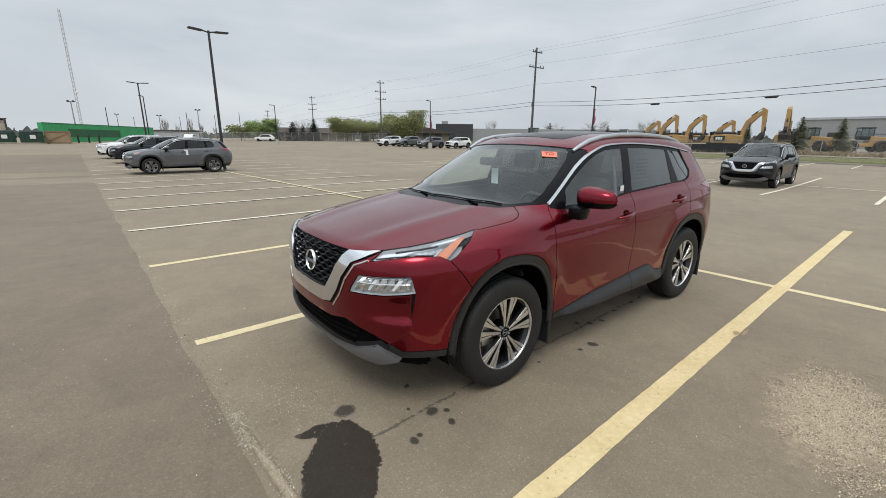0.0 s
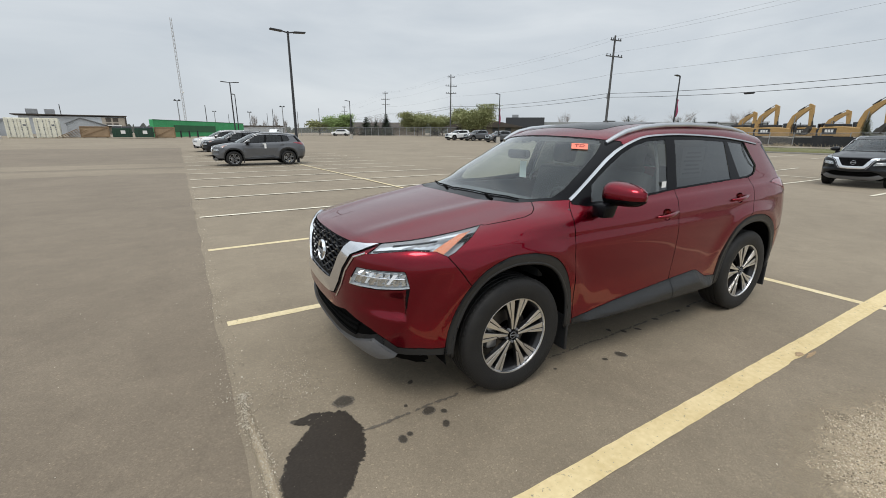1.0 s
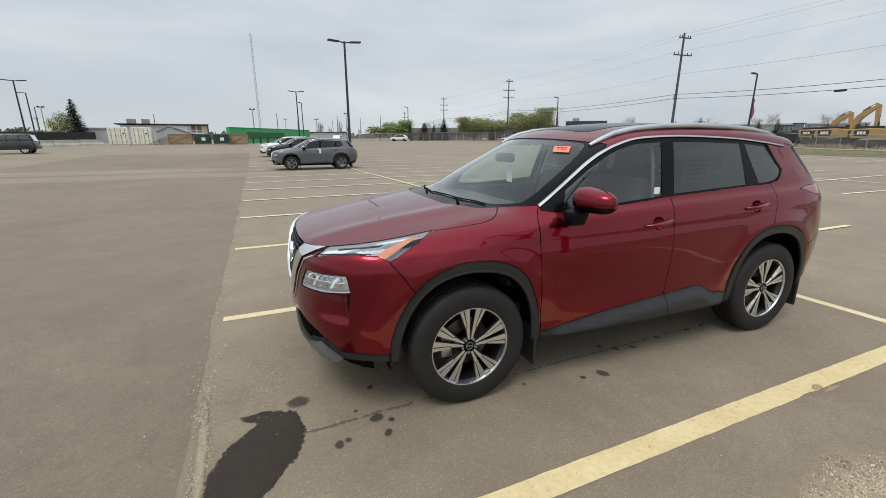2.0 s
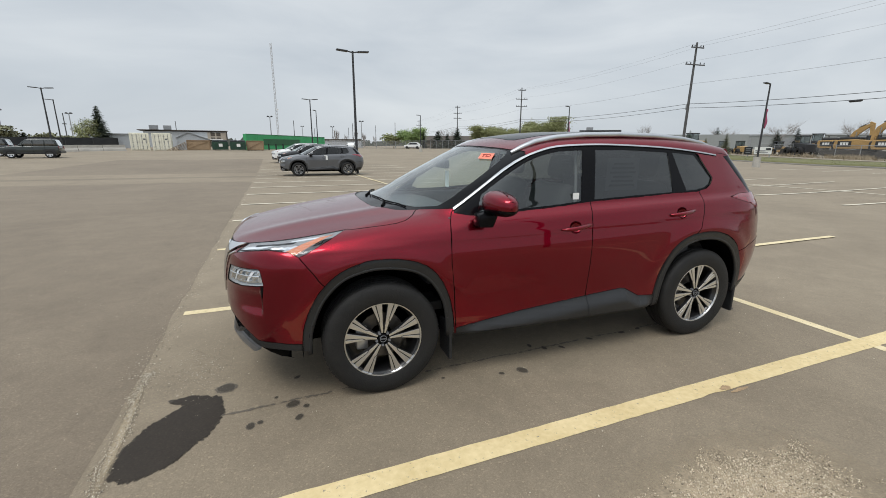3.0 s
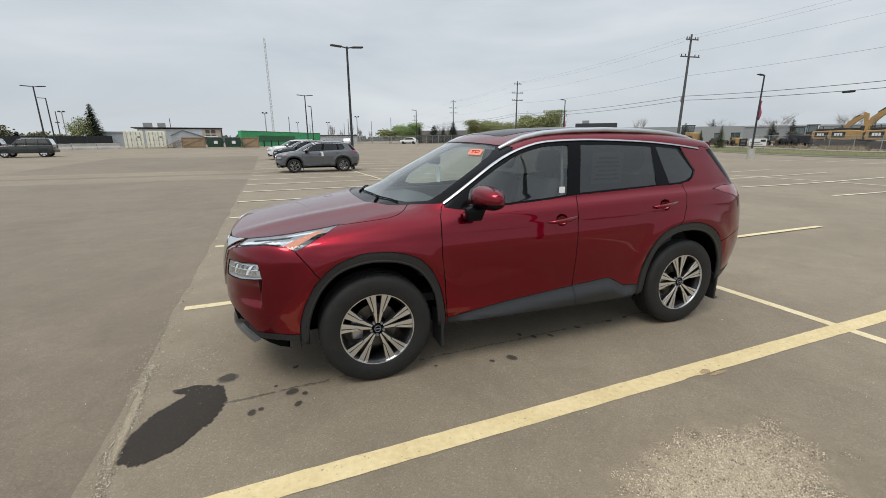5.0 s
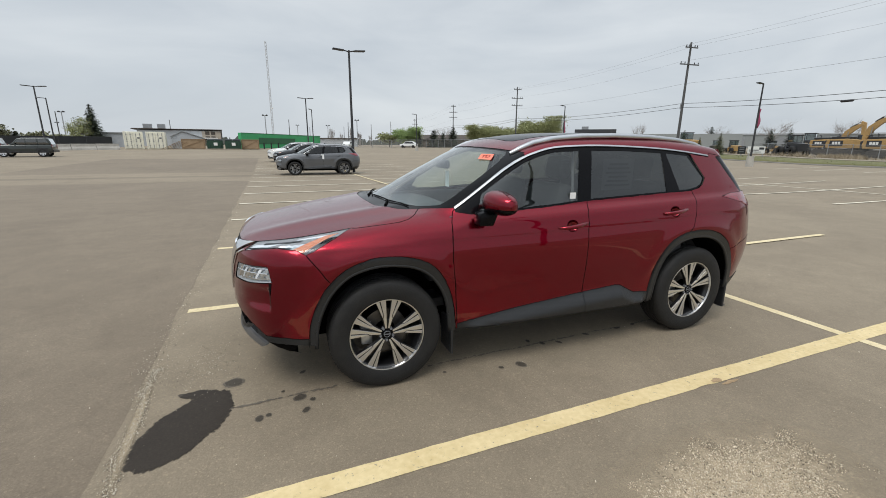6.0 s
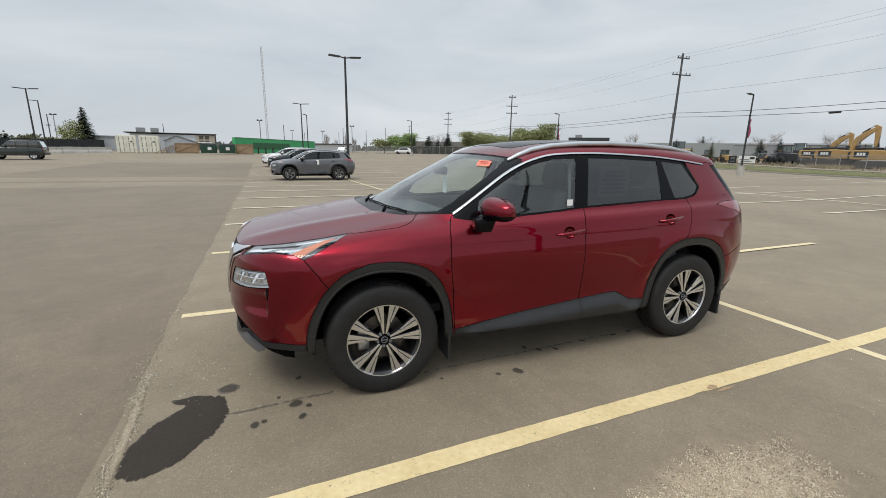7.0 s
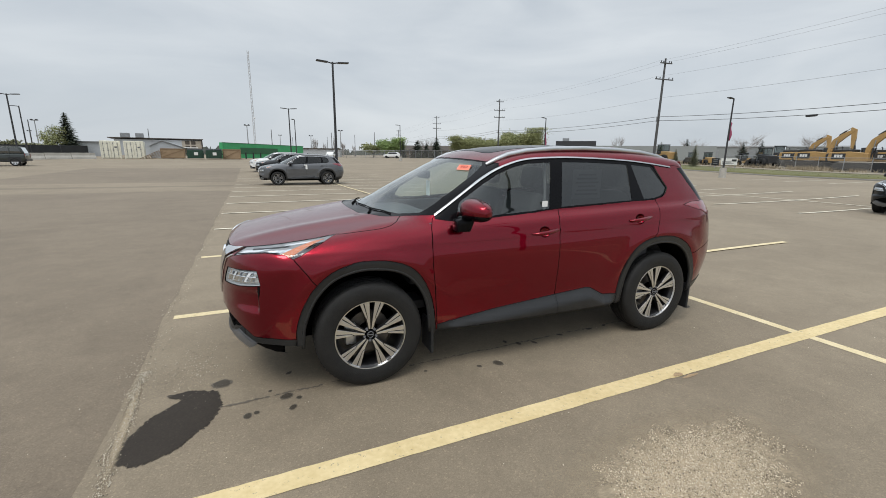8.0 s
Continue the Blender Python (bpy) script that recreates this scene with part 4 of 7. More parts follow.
    lab[flankm & ro & (z < .95)] = "rear_arch_cladding"
    rl = np.interp(x, [a for a, _ in REAR_LOW], [b for _, b in REAR_LOW])
    rc = np.interp(x, [a for a, _ in REAR_CUT], [b for _, b in REAR_CUT])
    lab[(x > 3.0) & (z < rc) & ~(ro & flankm)] = "rear_bumper"
    lab[(x > 3.04) & (z < rl) & ~(ro & flankm)] = "rear_bumper_cladding"
    bk = np.interp(z, [b for _, b in BACKLIGHT], [a for a, _ in BACKLIGHT])
    lab[(x > bk) & (z > 1.17) & (z < 1.47)] = "rear_window_tailgate"
    lab[(x > bk) & (z > 1.17) & (z < 1.47) & (y > .58)] = "tailgate_trim"
    lab[(x > 2.8) & inside(TAIL, x, z) & (y > .45)] = "tail_lamp"
    lab[flankm & (ao | ro) & (z < .315)] = "open"
    for cup in CUPS:
        lab[flankm & inside(cup, x, z)] = "open"
    lab[(flankm & (ai | ri) & (z < .86)) | (n[:, 2] < -.8)] = "open"
    return verts, faces, lab


def panel_mesh(name, verts, faces, mirror, both, offset, inset, roll, edge=0):
    """One body panel: the cut piece of the shell, its edges rolled in. mirror: the other side; both: across the middle."""
    used = sorted({i for f in faces for i in f})
    remap = {a: b for b, a in enumerate(used)}
    v = verts[used]
    bm = bmesh.new()
    def put(sign, flip):
        vs = [bm.verts.new((p[0], p[1] * sign, p[2])) for p in v]
        for f in faces:
            ids = [vs[remap[i]] for i in f]
            try:
                bm.faces.new(ids[::-1] if flip else ids)
            except ValueError:
                pass
    if both:
        put(1, False); put(-1, True)
        bmesh.ops.remove_doubles(bm, verts=bm.verts[:], dist=2e-4)
    elif mirror:
        put(-1, True)
    else:
        put(1, False)
        bmesh.ops.remove_doubles(bm, verts=bm.verts[:], dist=1e-5)
    bmesh.ops.dissolve_degenerate(bm, dist=1e-5, edges=bm.edges[:])
    if not bm.faces:
        bm.free()
        return None
    if inset:
        bmesh.ops.remove_doubles(bm, verts=bm.verts[:], dist=0.003)
        bmesh.ops.dissolve_degenerate(bm, dist=1e-4, edges=bm.edges[:])
        res = bmesh.ops.inset_region(bm, faces=bm.faces[:], thickness=inset, depth=0, use_boundary=True, use_even_offset=False)
        # painted panels get black rims: the shade of the gaps is put into colour
        for f in res["faces"]:
            f.material_index = edge
    bm.verts.index_update()
    rim = {w.index for e in bm.edges if e.is_boundary for w in e.verts}
    co = np.array([w.co[:] for w in bm.verts])
    n = car_grad(co)
    push = np.full(len(co), offset)
    if inset:
        for i in rim:
            push[i] = offset - roll
    co = co + n * push[:, None]
    for w in bm.verts:
        w.co = co[w.index]
    me = bpy.data.meshes.new(name)
    bm.to_mesh(me); bm.free()
    me.shade_smooth()
    me.normals_split_custom_set_from_vertices([tuple(a) for a in n])
    return me


SHELLS = {}


def crossover(m, paint, label, group, fine=False, paint_slot=None):
    """The crossover with all its panels, lamps, glass, wheels and cabin."""
    key = 'fine' if fine else 'plain'
    if key not in SHELLS:
        SHELLS[key] = (scored_shell(190, 40, 64) if fine else scored_shell(112, 28, 42))
    verts, faces, lab = SHELLS[key]
    car = root("car", m, label, "car", group)
    by = {}
    for f, l in zip(faces, lab):
        by.setdefault(l, []).append(f)
    spec = {  # part: (material, both sides in one, offset, inset, roll)
        "hood": (paint, True, 0, .0028, .012), "front_bumper": (paint, True, 0, .0028, .012), "fender": (paint, False, 0, .0028, .012),
        "front_door": (paint, False, 0, .0028, .012), "rear_door": (paint, False, 0, .0028, .012), "quarter_panel": (paint, True, 0, .0028, .012),
        "roof": (paint, True, 0, .002, .008), "rear_bumper": (paint, True, 0, .0028, .012),
        "front_door_cladding": (M_CLAD, False, .007, .006, .014), "rear_door_cladding": (M_CLAD, False, .007, .006, .014), "rocker_panel": (M_CLAD, False, .002, .004, .01),
        "front_arch_cladding": (M_CLAD, False, .010, .007, .020), "rear_arch_cladding": (M_CLAD, False, .010, .007, .020),
        "lower_grille": (M_CLAD, True, -.050, .012, -.048), "bumper_lip": (M_CLAD, False, -.002, .004, .012), "skid_plate": (M_SATIN, True, .010, .006, .02), "rear_bumper_cladding": (M_CLAD, True, .004, .005, .01),
        "windshield": (M_WINDSHIELD, True, -.004, 0, 0), "windshield_surround": (M_GLOSSBLACK, True, -.003, 0, 0), "window_surround": (M_GLOSSBLACK, False, -.008, 0, 0),
        "window_chrome": (M_GLOSSBLACK, False, -.006, 0, 0), "front_window": (M_SIDEGLASS, False, -.011, 0, 0), "rear_window": (M_PRIVACY, False, -.011, 0, 0),
        "quarter_window": (M_PRIVACY, False, -.009, 0, 0), "sunroof": (M_GLOSSBLACK, True, .002, .004, .008), "rear_window_tailgate": (M_PRIVACY, True, -.003, 0, 0),
        "tailgate_trim": (M_GLOSSBLACK, False, -.003, 0, 0), "grille_chrome": (M_GLOSSBLACK, True, -.004, 0, 0), "headlamp": (M_LENS, False, -.001, .003, .01), "fog_lamp": (M_LENS, False, -.004, 0, 0),
        "tail_lamp": (M_REDLENS, False, .006, .004, .010),
    }
    said = {"windshield": "clear windshield", "headlamp": "slim clear headlamp with an amber corner", "skid_plate": "satin grey lower lip",
            "front_arch_cladding": "black plastic arch trim", "rear_arch_cladding": "black plastic arch trim", "rear_window": "dark privacy glass", "quarter_window": "dark privacy glass",
            "tail_lamp": "dark red lens", "sunroof": "dark glass roof panel", "lower_grille": "black plastic lower intake", "bumper_lip": "black plastic lower lip",
            "front_door_cladding": "black plastic door trim", "rear_door_cladding": "black plastic door trim", "rocker_panel": "black plastic sill"}
    made = {}
    for name, (material, both, off, inset, roll) in spec.items():
        if not fine and material in (M_SIDEGLASS, M_PRIVACY):
            material = M_FARGLASS
        if name not in by:
            continue
        for mirror in ((False,) if both else (True, False)):
            painted = material is paint
            me = panel_mesh(name, verts, by[name], mirror, both, off, inset, roll, 1 if painted else 0)
            if me is None:
                continue
            ob = part(name, me, [material, M_DARK] if painted else material, car, said.get(name, ""))
            made[(name, mirror)] = ob
            if material in (M_WINDSHIELD, M_SIDEGLASS, M_PRIVACY, M_FARGLASS, M_LENS):
                ob.visible_shadow = False
    # sunk housings behind the lamps and the grille
    for name, depth, material in (("headlamp", .040, M_LAMPGREY), ("fog_lamp", .045, M_LAMPWHITE)):
        for mirror in (True, False):
            me = panel_mesh("lamp_housing", verts, by[name], mirror, False, -depth, .004, -depth + .006)
            part("lamp_housing", me, material, made[(name, mirror)])
    me = panel_mesh("grille", verts, by["grille"], False, True, -.05, .006, -.045)
    grille = part("grille", me, M_GLOSSBLACK, car, "black grille with wavy bars")
    made["grille"] = grille
    # dark liner inside the body, so that no light passes the gaps
    lv, lq = shell(60, 14, 22)
    cc = np.array([lv[list(f)].mean(axis=0) for f in lq])
    nn = car_grad(lv)
    lv2 = lv - nn * .035
    keepf = [f for f, c in zip(lq, cc) if c[2] < 1.06 and not (c[1] > .55 and min((c[0] - 0) ** 2, (c[0] - 2.65) ** 2) + (c[2] - .36) ** 2 < .56 ** 2) and not (c[0] < -.35 and .70 < c[2] < 1.04)]
    me = bpy.data.meshes.new("body_liner")
    k = len(lv2)
    me.from_pydata([tuple(a) for a in lv2] + [(a[0], -a[1], a[2]) for a in lv2], [], [tuple(f) for f in keepf] + [tuple(i + k for i in f[::-1]) for f in keepf])
    part("body_liner", me, M_DARK, car)
    return car, made

import functools


@functools.lru_cache(None)
def on_nose(s, z, depth=0.0):
    """The point of the nose with x + y = s at height z, sunk by depth."""
    lo, hi = 0.0, 1.3
    for _ in range(24):
        mid = (lo + hi) / 2
        if car_f(np.array([s - mid]), np.array([mid]), np.array([z]))[0] < 0:
            lo = mid
        else:
            hi = mid
    p = np.array([[s - lo, lo, z]])
    return Vector((p - car_grad(p) * depth)[0]).freeze()


@functools.lru_cache(None)
def on_side(x, z, depth=0.0):
    lo, hi = 0.0, 1.2
    for _ in range(24):
        mid = (lo + hi) / 2
        if car_f(np.array([x]), np.array([mid]), np.array([z]))[0] < 0:
            lo = mid
        else:
            hi = mid
    p = np.array([[x, lo, z]])
    return Vector((p - car_grad(p) * depth)[0]).freeze()


def nose_strip(low, high, depth, steps, sign, zig=0.0, thick=0.006):
    """A strip on the nose between two lines of (s, z), with thickness; zig sinks every other column."""
    bm = bmesh.new()
    cols = []
    for i in range(steps + 1):
        t = i / steps
        a = [float(np.interp(t, np.linspace(0, 1, len(low)), [p[k] for p in low])) for k in (0, 1)]
        b = [float(np.interp(t, np.linspace(0, 1, len(high)), [p[k] for p in high])) for k in (0, 1)]
        d = depth + (zig if i % 2 else 0)
        col = [on_nose(a[0], a[1], d + thick), on_nose(a[0], a[1], d), on_nose((a[0] + b[0]) / 2, (a[1] + b[1]) / 2, d - .002), on_nose(b[0], b[1], d), on_nose(b[0], b[1], d + thick)]
        cols.append([bm.verts.new((q.x, 0.0 if abs(q.y) < .012 else q.y * sign, q.z)) for q in col])
    for p, q in zip(cols, cols[1:]):
        for k in range(4):
            bm.faces.new((p[k], q[k], q[k + 1], p[k + 1]) if sign > 0 else (p[k], p[k + 1], q[k + 1], q[k]))
    bmesh.ops.recalc_face_normals(bm, faces=bm.faces[:])
    return bm


# ---- wheels ----
def wheel_meshes():
    """Tyre, rim, spokes, hub and brake, built once; the outer face looks along -y."""
    R, H = 0.369, 0.117
    prof = [(.238, -.098), (.246, -.107), (.266, -.113), (.300, -.1165), (.328, -.114), (.346, -.108), (.357, -.100), (.364, -.090), (.3665, -.078)]
    for g in (-.055, -.018, .018, .055):
        prof += [(.3685, g - .006), (.362, g - .004), (.362, g + .004), (.3685, g + .006)]
    prof += [(.3665, .078), (.357, .100), (.33, .113), (.26, .110), (.232, .098)]
    bm = lathe(prof, 96)
    # shoulder blocks
    tmp = bmesh.new()
    for k in range(64):
        a = 2 * math.pi * k / 64
        box(.020, .030, .006, at=(0, 0, 0), bm=tmp, rot=None)
        geom = tmp.verts[-8:]
        m = Matrix.Rotation(-a, 4, 'Y') @ Matrix.Translation((0, -.088, .3562)) @ Matrix.Rotation(radians(34), 4, 'X')
        bmesh.ops.transform(tmp, matrix=m, verts=geom)
    join(bm, tmp)
    tyre = bpy.data.meshes.new("tyre"); bm.to_mesh(tyre); bm.free()
    # raised ring and writing bars on the wall are left to the relief
    rim = lathe([(.222, .10), (.215, .06), (.210, -.02), (.218, -.06), (.228, -.088), (.236, -.094)], 72)
    barrel = bpy.data.meshes.new("rim"); rim.to_mesh(barrel); rim.free()
    lip = lathe([(.2335, -.094), (.237, -.1035), (.242, -.1045), (.2455, -.101), (.243, -.090)], 96)
    lipm = bpy.data.meshes.new("rim_lip"); lip.to_mesh(lipm); lip.free()
    # one dark spoke body and its two bright blades, pointing up
    dark = bmesh.new()
    prism([(-.021, .045), (-.040, .12), (-.084, .216), (-.017, .232), (-.005, .10), (.005, .10), (.017, .232), (.084, .216), (.040, .12), (.021, .045)], .026, 'y', dark, 0.003, at=(0, -.072, 0))
    darkm = bpy.data.meshes.new("spoke"); dark.to_mesh(darkm); dark.free()
    blades = []
    for sgn in (-1, 1):
        for lo, hi in ((0.0, .54), (.66, 1.0)):
            def pt(f, r):
                u = (r - .05) / .18
                inner, outer = .004 + .015 * u, .014 + .068 * max(0, u) ** 1.2
                return sgn * (inner + (outer - inner) * f), r - .012 * f * max(0, u)
            if lo == 0:
                outline = [pt(0, .040), pt(0, .12), pt(0, .236), pt(.27, .236), pt(hi, .236), pt(hi, .13), pt(.95, .108), pt(1, .085), pt(1, .040)]
            else:
                outline = [pt(lo, .132), pt(lo, .236), pt(.83, .236), pt(hi, .236), pt(hi, .116)]
            b = prism(outline, .006, 'y', None, 0.0014, at=(0, -.0895, 0))
            for v in b.verts:   # the face dishes in towards the hub
                v.co.y += .007 * (1 - min(1, v.co.z / .20))
            me = bpy.data.meshes.new("spoke_face"); b.to_mesh(me); b.free()
            blades.append(me)
    hub = lathe([(.001, -.086), (.024, -.086), (.029, -.083), (.030, -.072), (.038, -.064), (.044, -.05), (.046, -.02)], 40)
    hubm = bpy.data.meshes.new("hub"); hub.to_mesh(hubm); hub.free()
    ring = lathe([(.0185, -.0862), (.0205, -.0885), (.0225, -.0862)], 40)
    box(.038, .002, .006, at=(0, -.0872, -.003), bm=ring)
    ringm = bpy.data.meshes.new("hub_badge"); ring.to_mesh(ringm); ring.free()
    disc = lathe([(.07, -.012), (.150, -.012), (.150, .010), (.07, .010)], 56)
    discm = bpy.data.meshes.new("brake_disc"); disc.to_mesh(discm); disc.free()
    cal = box(.075, .06, .15, at=(.125, -.01, -.075), bevel=.012)
    calm = bpy.data.meshes.new("caliper"); cal.to_mesh(calm); cal.free()
    nut = bmesh.new()
    bmesh.ops.create_cone(nut, cap_ends=True, segments=6, radius1=.0105, radius2=.0085, depth=.022, matrix=Matrix.Rotation(radians(90), 4, 'X'))
    nutm = bpy.data.meshes.new("wheel_nut"); nut.to_mesh(nutm); nut.free()
    for me, material, ang in ((tyre, M_TYRE, 30), (barrel, M_RIM_DARK, 60), (lipm, M_RIM_CUT, 40), (darkm, M_RIM_DARK, 30), (hubm, M_GLOSSBLACK, 40), (ringm, M_SATIN, 40), (discm, M_DISC, 40), (calm, M_CALIPER, 40), (nutm, M_SATIN, 30)):
        me.materials.append(material); me.shade_smooth(); me.set_sharp_from_angle(angle=radians(ang))
    for me in blades:
        me.materials.append(M_RIM_CUT)
    return dict(tyre=tyre, rim=barrel, rim_lip=lipm, spoke=darkm, blades=blades, hub=hubm, hub_badge=ringm, disc=discm, caliper=calm, nut=nutm)


WHEEL = wheel_meshes()


def wheel(car, x, side, turn=0, spin=0.0, plain=False):
    """side -1 is the driver's; the wheel's parts hang under it."""
    w = part("wheel", WHEEL["tyre"], None, car, "black tyre on a two-tone alloy wheel")
    w.matrix_basis = Matrix.Translation((x, side * .795, .366)) @ Matrix.Rotation(radians(turn + (180 if side > 0 else 0)), 4, 'Z') @ Matrix.Rotation(radians(spin), 4, 'Y')
    part("rim", WHEEL["rim"], None, w)
    part("rim_lip", WHEEL["rim_lip"], None, w)
    part("hub", WHEEL["hub"], None, w)
    part("brake_disc", WHEEL["disc"], None, w)
    if side < 0:
        part("caliper", WHEEL["caliper"], None, w, at=Matrix.Rotation(radians(-spin + 180), 4, 'Y'))
    part("hub_badge", WHEEL["hub_badge"], None, w)
    for k in range(5):
        r = Matrix.Rotation(radians(72 * k), 4, 'Y')
        part("spoke", WHEEL["spoke"], None, w, at=r)
        for b in WHEEL["blades"]:
            face = part("spoke_face", b, None, w, at=r)
            if plain:
                face.material_slots[0].link = 'OBJECT'
                face.material_slots[0].material = M_RIM_GREY
        if not plain:
            part("wheel_nut", WHEEL["nut"], None, w, at=r @ Matrix.Rotation(radians(36), 4, 'Y') @ Matrix.Translation((0, -.076, .043)))
    return w


def seat(car, x, y, width=.50):
    bm = box(.52, width, .16, at=(x, y, .56), bevel=.05, seg=3)
    s = part("seat", bm, M_SEAT, car, "charcoal cloth seat", smooth=60)
    part("backrest", box(.15, width, .62, at=(0, 0, 0), bevel=.055, seg=3), M_SEAT, s, smooth=60, at=Matrix.Translation((x + .22, y, .66)) @ Matrix.Rotation(radians(16), 4, 'Y'))
    part("headrest", box(.11, .25, .19, at=(0, 0, 0), bevel=.045, seg=3), M_SEAT, s, smooth=60, at=Matrix.Translation((x + .415, y, 1.29)) @ Matrix.Rotation(radians(10), 4, 'Y'))
    return s


def dress(car, made, paint, fine=True):
    """Wheels, lamps, mirrors, rails, cabin and the small fittings."""
    for x, spin in ((0, 4), (2.622, -9)):
        for side in (-1, 1):
            wheel(car, x, side, spin=spin, plain=not fine)
    # wheel wells
    for x, r in ((-.01, .472), (2.615, .470)):
        for side in (-1, 1):
            bm = bmesh.new()
            prev = None
            for k in range(25):
                a = radians(-9 + 198 * k / 24)
                ring = [bm.verts.new((x + r * math.cos(a), side * yy, .375 + r * math.sin(a))) for yy in (.885, .50)]
                if prev:
                    bm.faces.new((prev[0], prev[1], ring[1], ring[0]))
                prev = ring
            mid = [v for v in bm.verts if abs(v.co.y) < .6]
            bm.faces.new(mid)
            part("wheel_well", bm, M_DARK, car, smooth=40)
    part("underbody", box(3.5, 1.25, .10, at=(1.45, 0, .235), bevel=.04), M_DARK, car)
    # grille bars and badge
    g = made["grille"]
    for i in range(9):
        z = .722 + .0265 * i
        half = float(np.interp(z, [.70, .857, .955], [.235, .345, .41]))
        pts = []
        for k in range(31):
            y = -half + 2 * half * k / 30
            s0 = on_nose_y(abs(y), z)
            pts.append((s0 + .022, y, z + .007 * math.sin(y * 60 + i * math.pi)))
        part("grille_bar", tube(pts, .0085, 6), M_GLOSSBLACK, g)
    x0 = on_nose_y(0, .815)
    ring = lathe([(.056, -.004), (.060, -.012), (.066, -.012), (.070, -.004), (.070, .01)], 56)
    badge = part("badge", ring, M_CHROME, car, "round bright emblem with a plain bar", smooth=40, at=Matrix.Translation((x0 + .012, 0, .815)) @ Matrix.Rotation(radians(-90), 4, 'Z') @ Matrix.Rotation(radians(-6), 4, 'X'))
    part("badge_back", lathe([(.0, -.002), (.052, -.002), (.052, .012)], 40), M_GLOSSBLACK, badge)
    part("badge_bar", box(.128, .006, .020, at=(0, -.010, -.010), bevel=.003), M_SATIN, badge)
    # lower intake bars
    if ("lower_grille", False) in made:
        for z in (.40, .445, .485):
            half = .52 - (.485 - z) * .6
            pts = [(on_nose_y(abs(y), z) + .030, y, z) for y in np.linspace(-half, half, 25)]
            part("intake_bar", tube(pts, .009, 6), M_DARK, made[("lower_grille", False)])
    # thin bright outline beside the chrome V
    for sign in (-1, 1):
        line = [(-.585, .615), (-.505, .702), (-.448, .798), (-.352, .890), (-.19, .936)]
        pts = []
        for a, b in zip(line, line[1:]):
            for t in np.linspace(0, 1, 5)[:-1]:
                q = on_nose(a[0] + (b[0] - a[0]) * t, a[1] + (b[1] - a[1]) * t, -.003)
                pts.append((q.x, q.y * sign, q.z))
        part("chrome_outline", tube(pts, .0055, 6), M_CHROME, car)
        outer = [(-.932, .612), (-.80, .613), (-.70, .617), (-.612, .634), (-.535, .717), (-.48, .807), (-.385, .899), (-.215, .950), (-.14, .969)]
        inner = [(-.932, .700), (-.82, .700), (-.74, .702), (-.672, .710), (-.60, .79), (-.55, .857), (-.475, .925), (-.42, .954), (-.25, .962)]
        part("grille_chrome_bar", nose_strip(outer, inner, -.010, 32, sign, thick=.03), M_CHROME, car, "bright chrome half of the V-shaped grille surround", smooth=50)
    # head lamps: light guides, reflector boxes and amber corner
    for mirror, sign in ((True, -1), (False, 1)):
        lamp = made[("headlamp", mirror)]
        part("light_guide", nose_strip([(-.195, .928), (-.07, .950), (.03, .962), (.10, .978)], [(-.12, .964), (.02, .978), (.16, .990), (.29, 1.004)], .010, 14, sign), M_LAMPWHITE, lamp, "frosted white light guide", smooth=40)
        part("lamp_reflector", nose_strip([(.10, .968), (.20, .969), (.30, .968)], [(.16, .984), (.26, .991), (.36, 1.002)], .018, 8, sign, zig=.010), M_LAMPCHROME, lamp)
        part("light_guide", nose_strip([(.24, 1.000), (.34, 1.010), (.44, 1.020)], [(.26, 1.006), (.35, 1.018), (.46, 1.030)], .008, 6, sign), M_LAMPWHITE, lamp)
        part("amber_reflector", nose_strip([(.300, .962), (.325, .958), (.360, .950), (.385, .944)], [(.440, 1.024), (.460, 1.027), (.490, 1.031), (.515, 1.036)], .006, 6, sign), M_AMBER, lamp, "amber corner reflector", smooth=40)
        part("lamp_divider", nose_strip([(-.17, .936), (-.02, .954), (.16, .966), (.28, .963)], [(-.165, .941), (-.015, .958), (.165, .970), (.285, .968)], .003, 12, sign, thick=.006), M_GLOSSBLACK, lamp)
        part("lamp_divider", nose_strip([(-.02, .972), (.14, .984), (.30, .998)], [(-.015, .976), (.145, .988), (.305, 1.002)], .005, 10, sign, thick=.006), M_GLOSSBLACK, lamp)
        fog = made[("fog_lamp", mirror)]
        part("fog_reflector", nose_strip([(-.37, .745), (-.1, .757), (.13, .778)], [(-.30, .826), (-.1, .835), (.11, .846)], .016, 13, sign, zig=.014), M_LAMPCHROME, fog)
        for k in range(6):
            s0 = -.31 + .070 * k
            part("fog_rib", nose_strip([(s0, .757 + .005 * k), (s0 + .022, .758 + .005 * k)], [(s0 + .060, .824 + .003 * k), (s0 + .095, .825 + .003 * k)], .004 + .006 * (k % 2), 3, sign, thick=.024), M_LAMPWHITE if k % 3 == 1 else M_LAMPCHROME, fog)
        part("fog_divider", nose_strip([(-.34, .795), (-.1, .803), (.12, .812)], [(-.335, .802), (-.1, .810), (.12, .819)], .003, 8, sign, thick=.02), M_LAMPCHROME, fog)
        # raised black strip: the slot's shade is painted on, nothing is cut in
        part("slot_shade", nose_strip([(.126, .655), (.130, .652), (.136, .656)], [(.132, .762), (.145, .762), (.160, .764)], -.0015, 4, sign, thick=.002), M_GLOSSBLACK, made[("front_bumper", False)], "narrow black strip drawn for the shaded slot below the fog lamp")
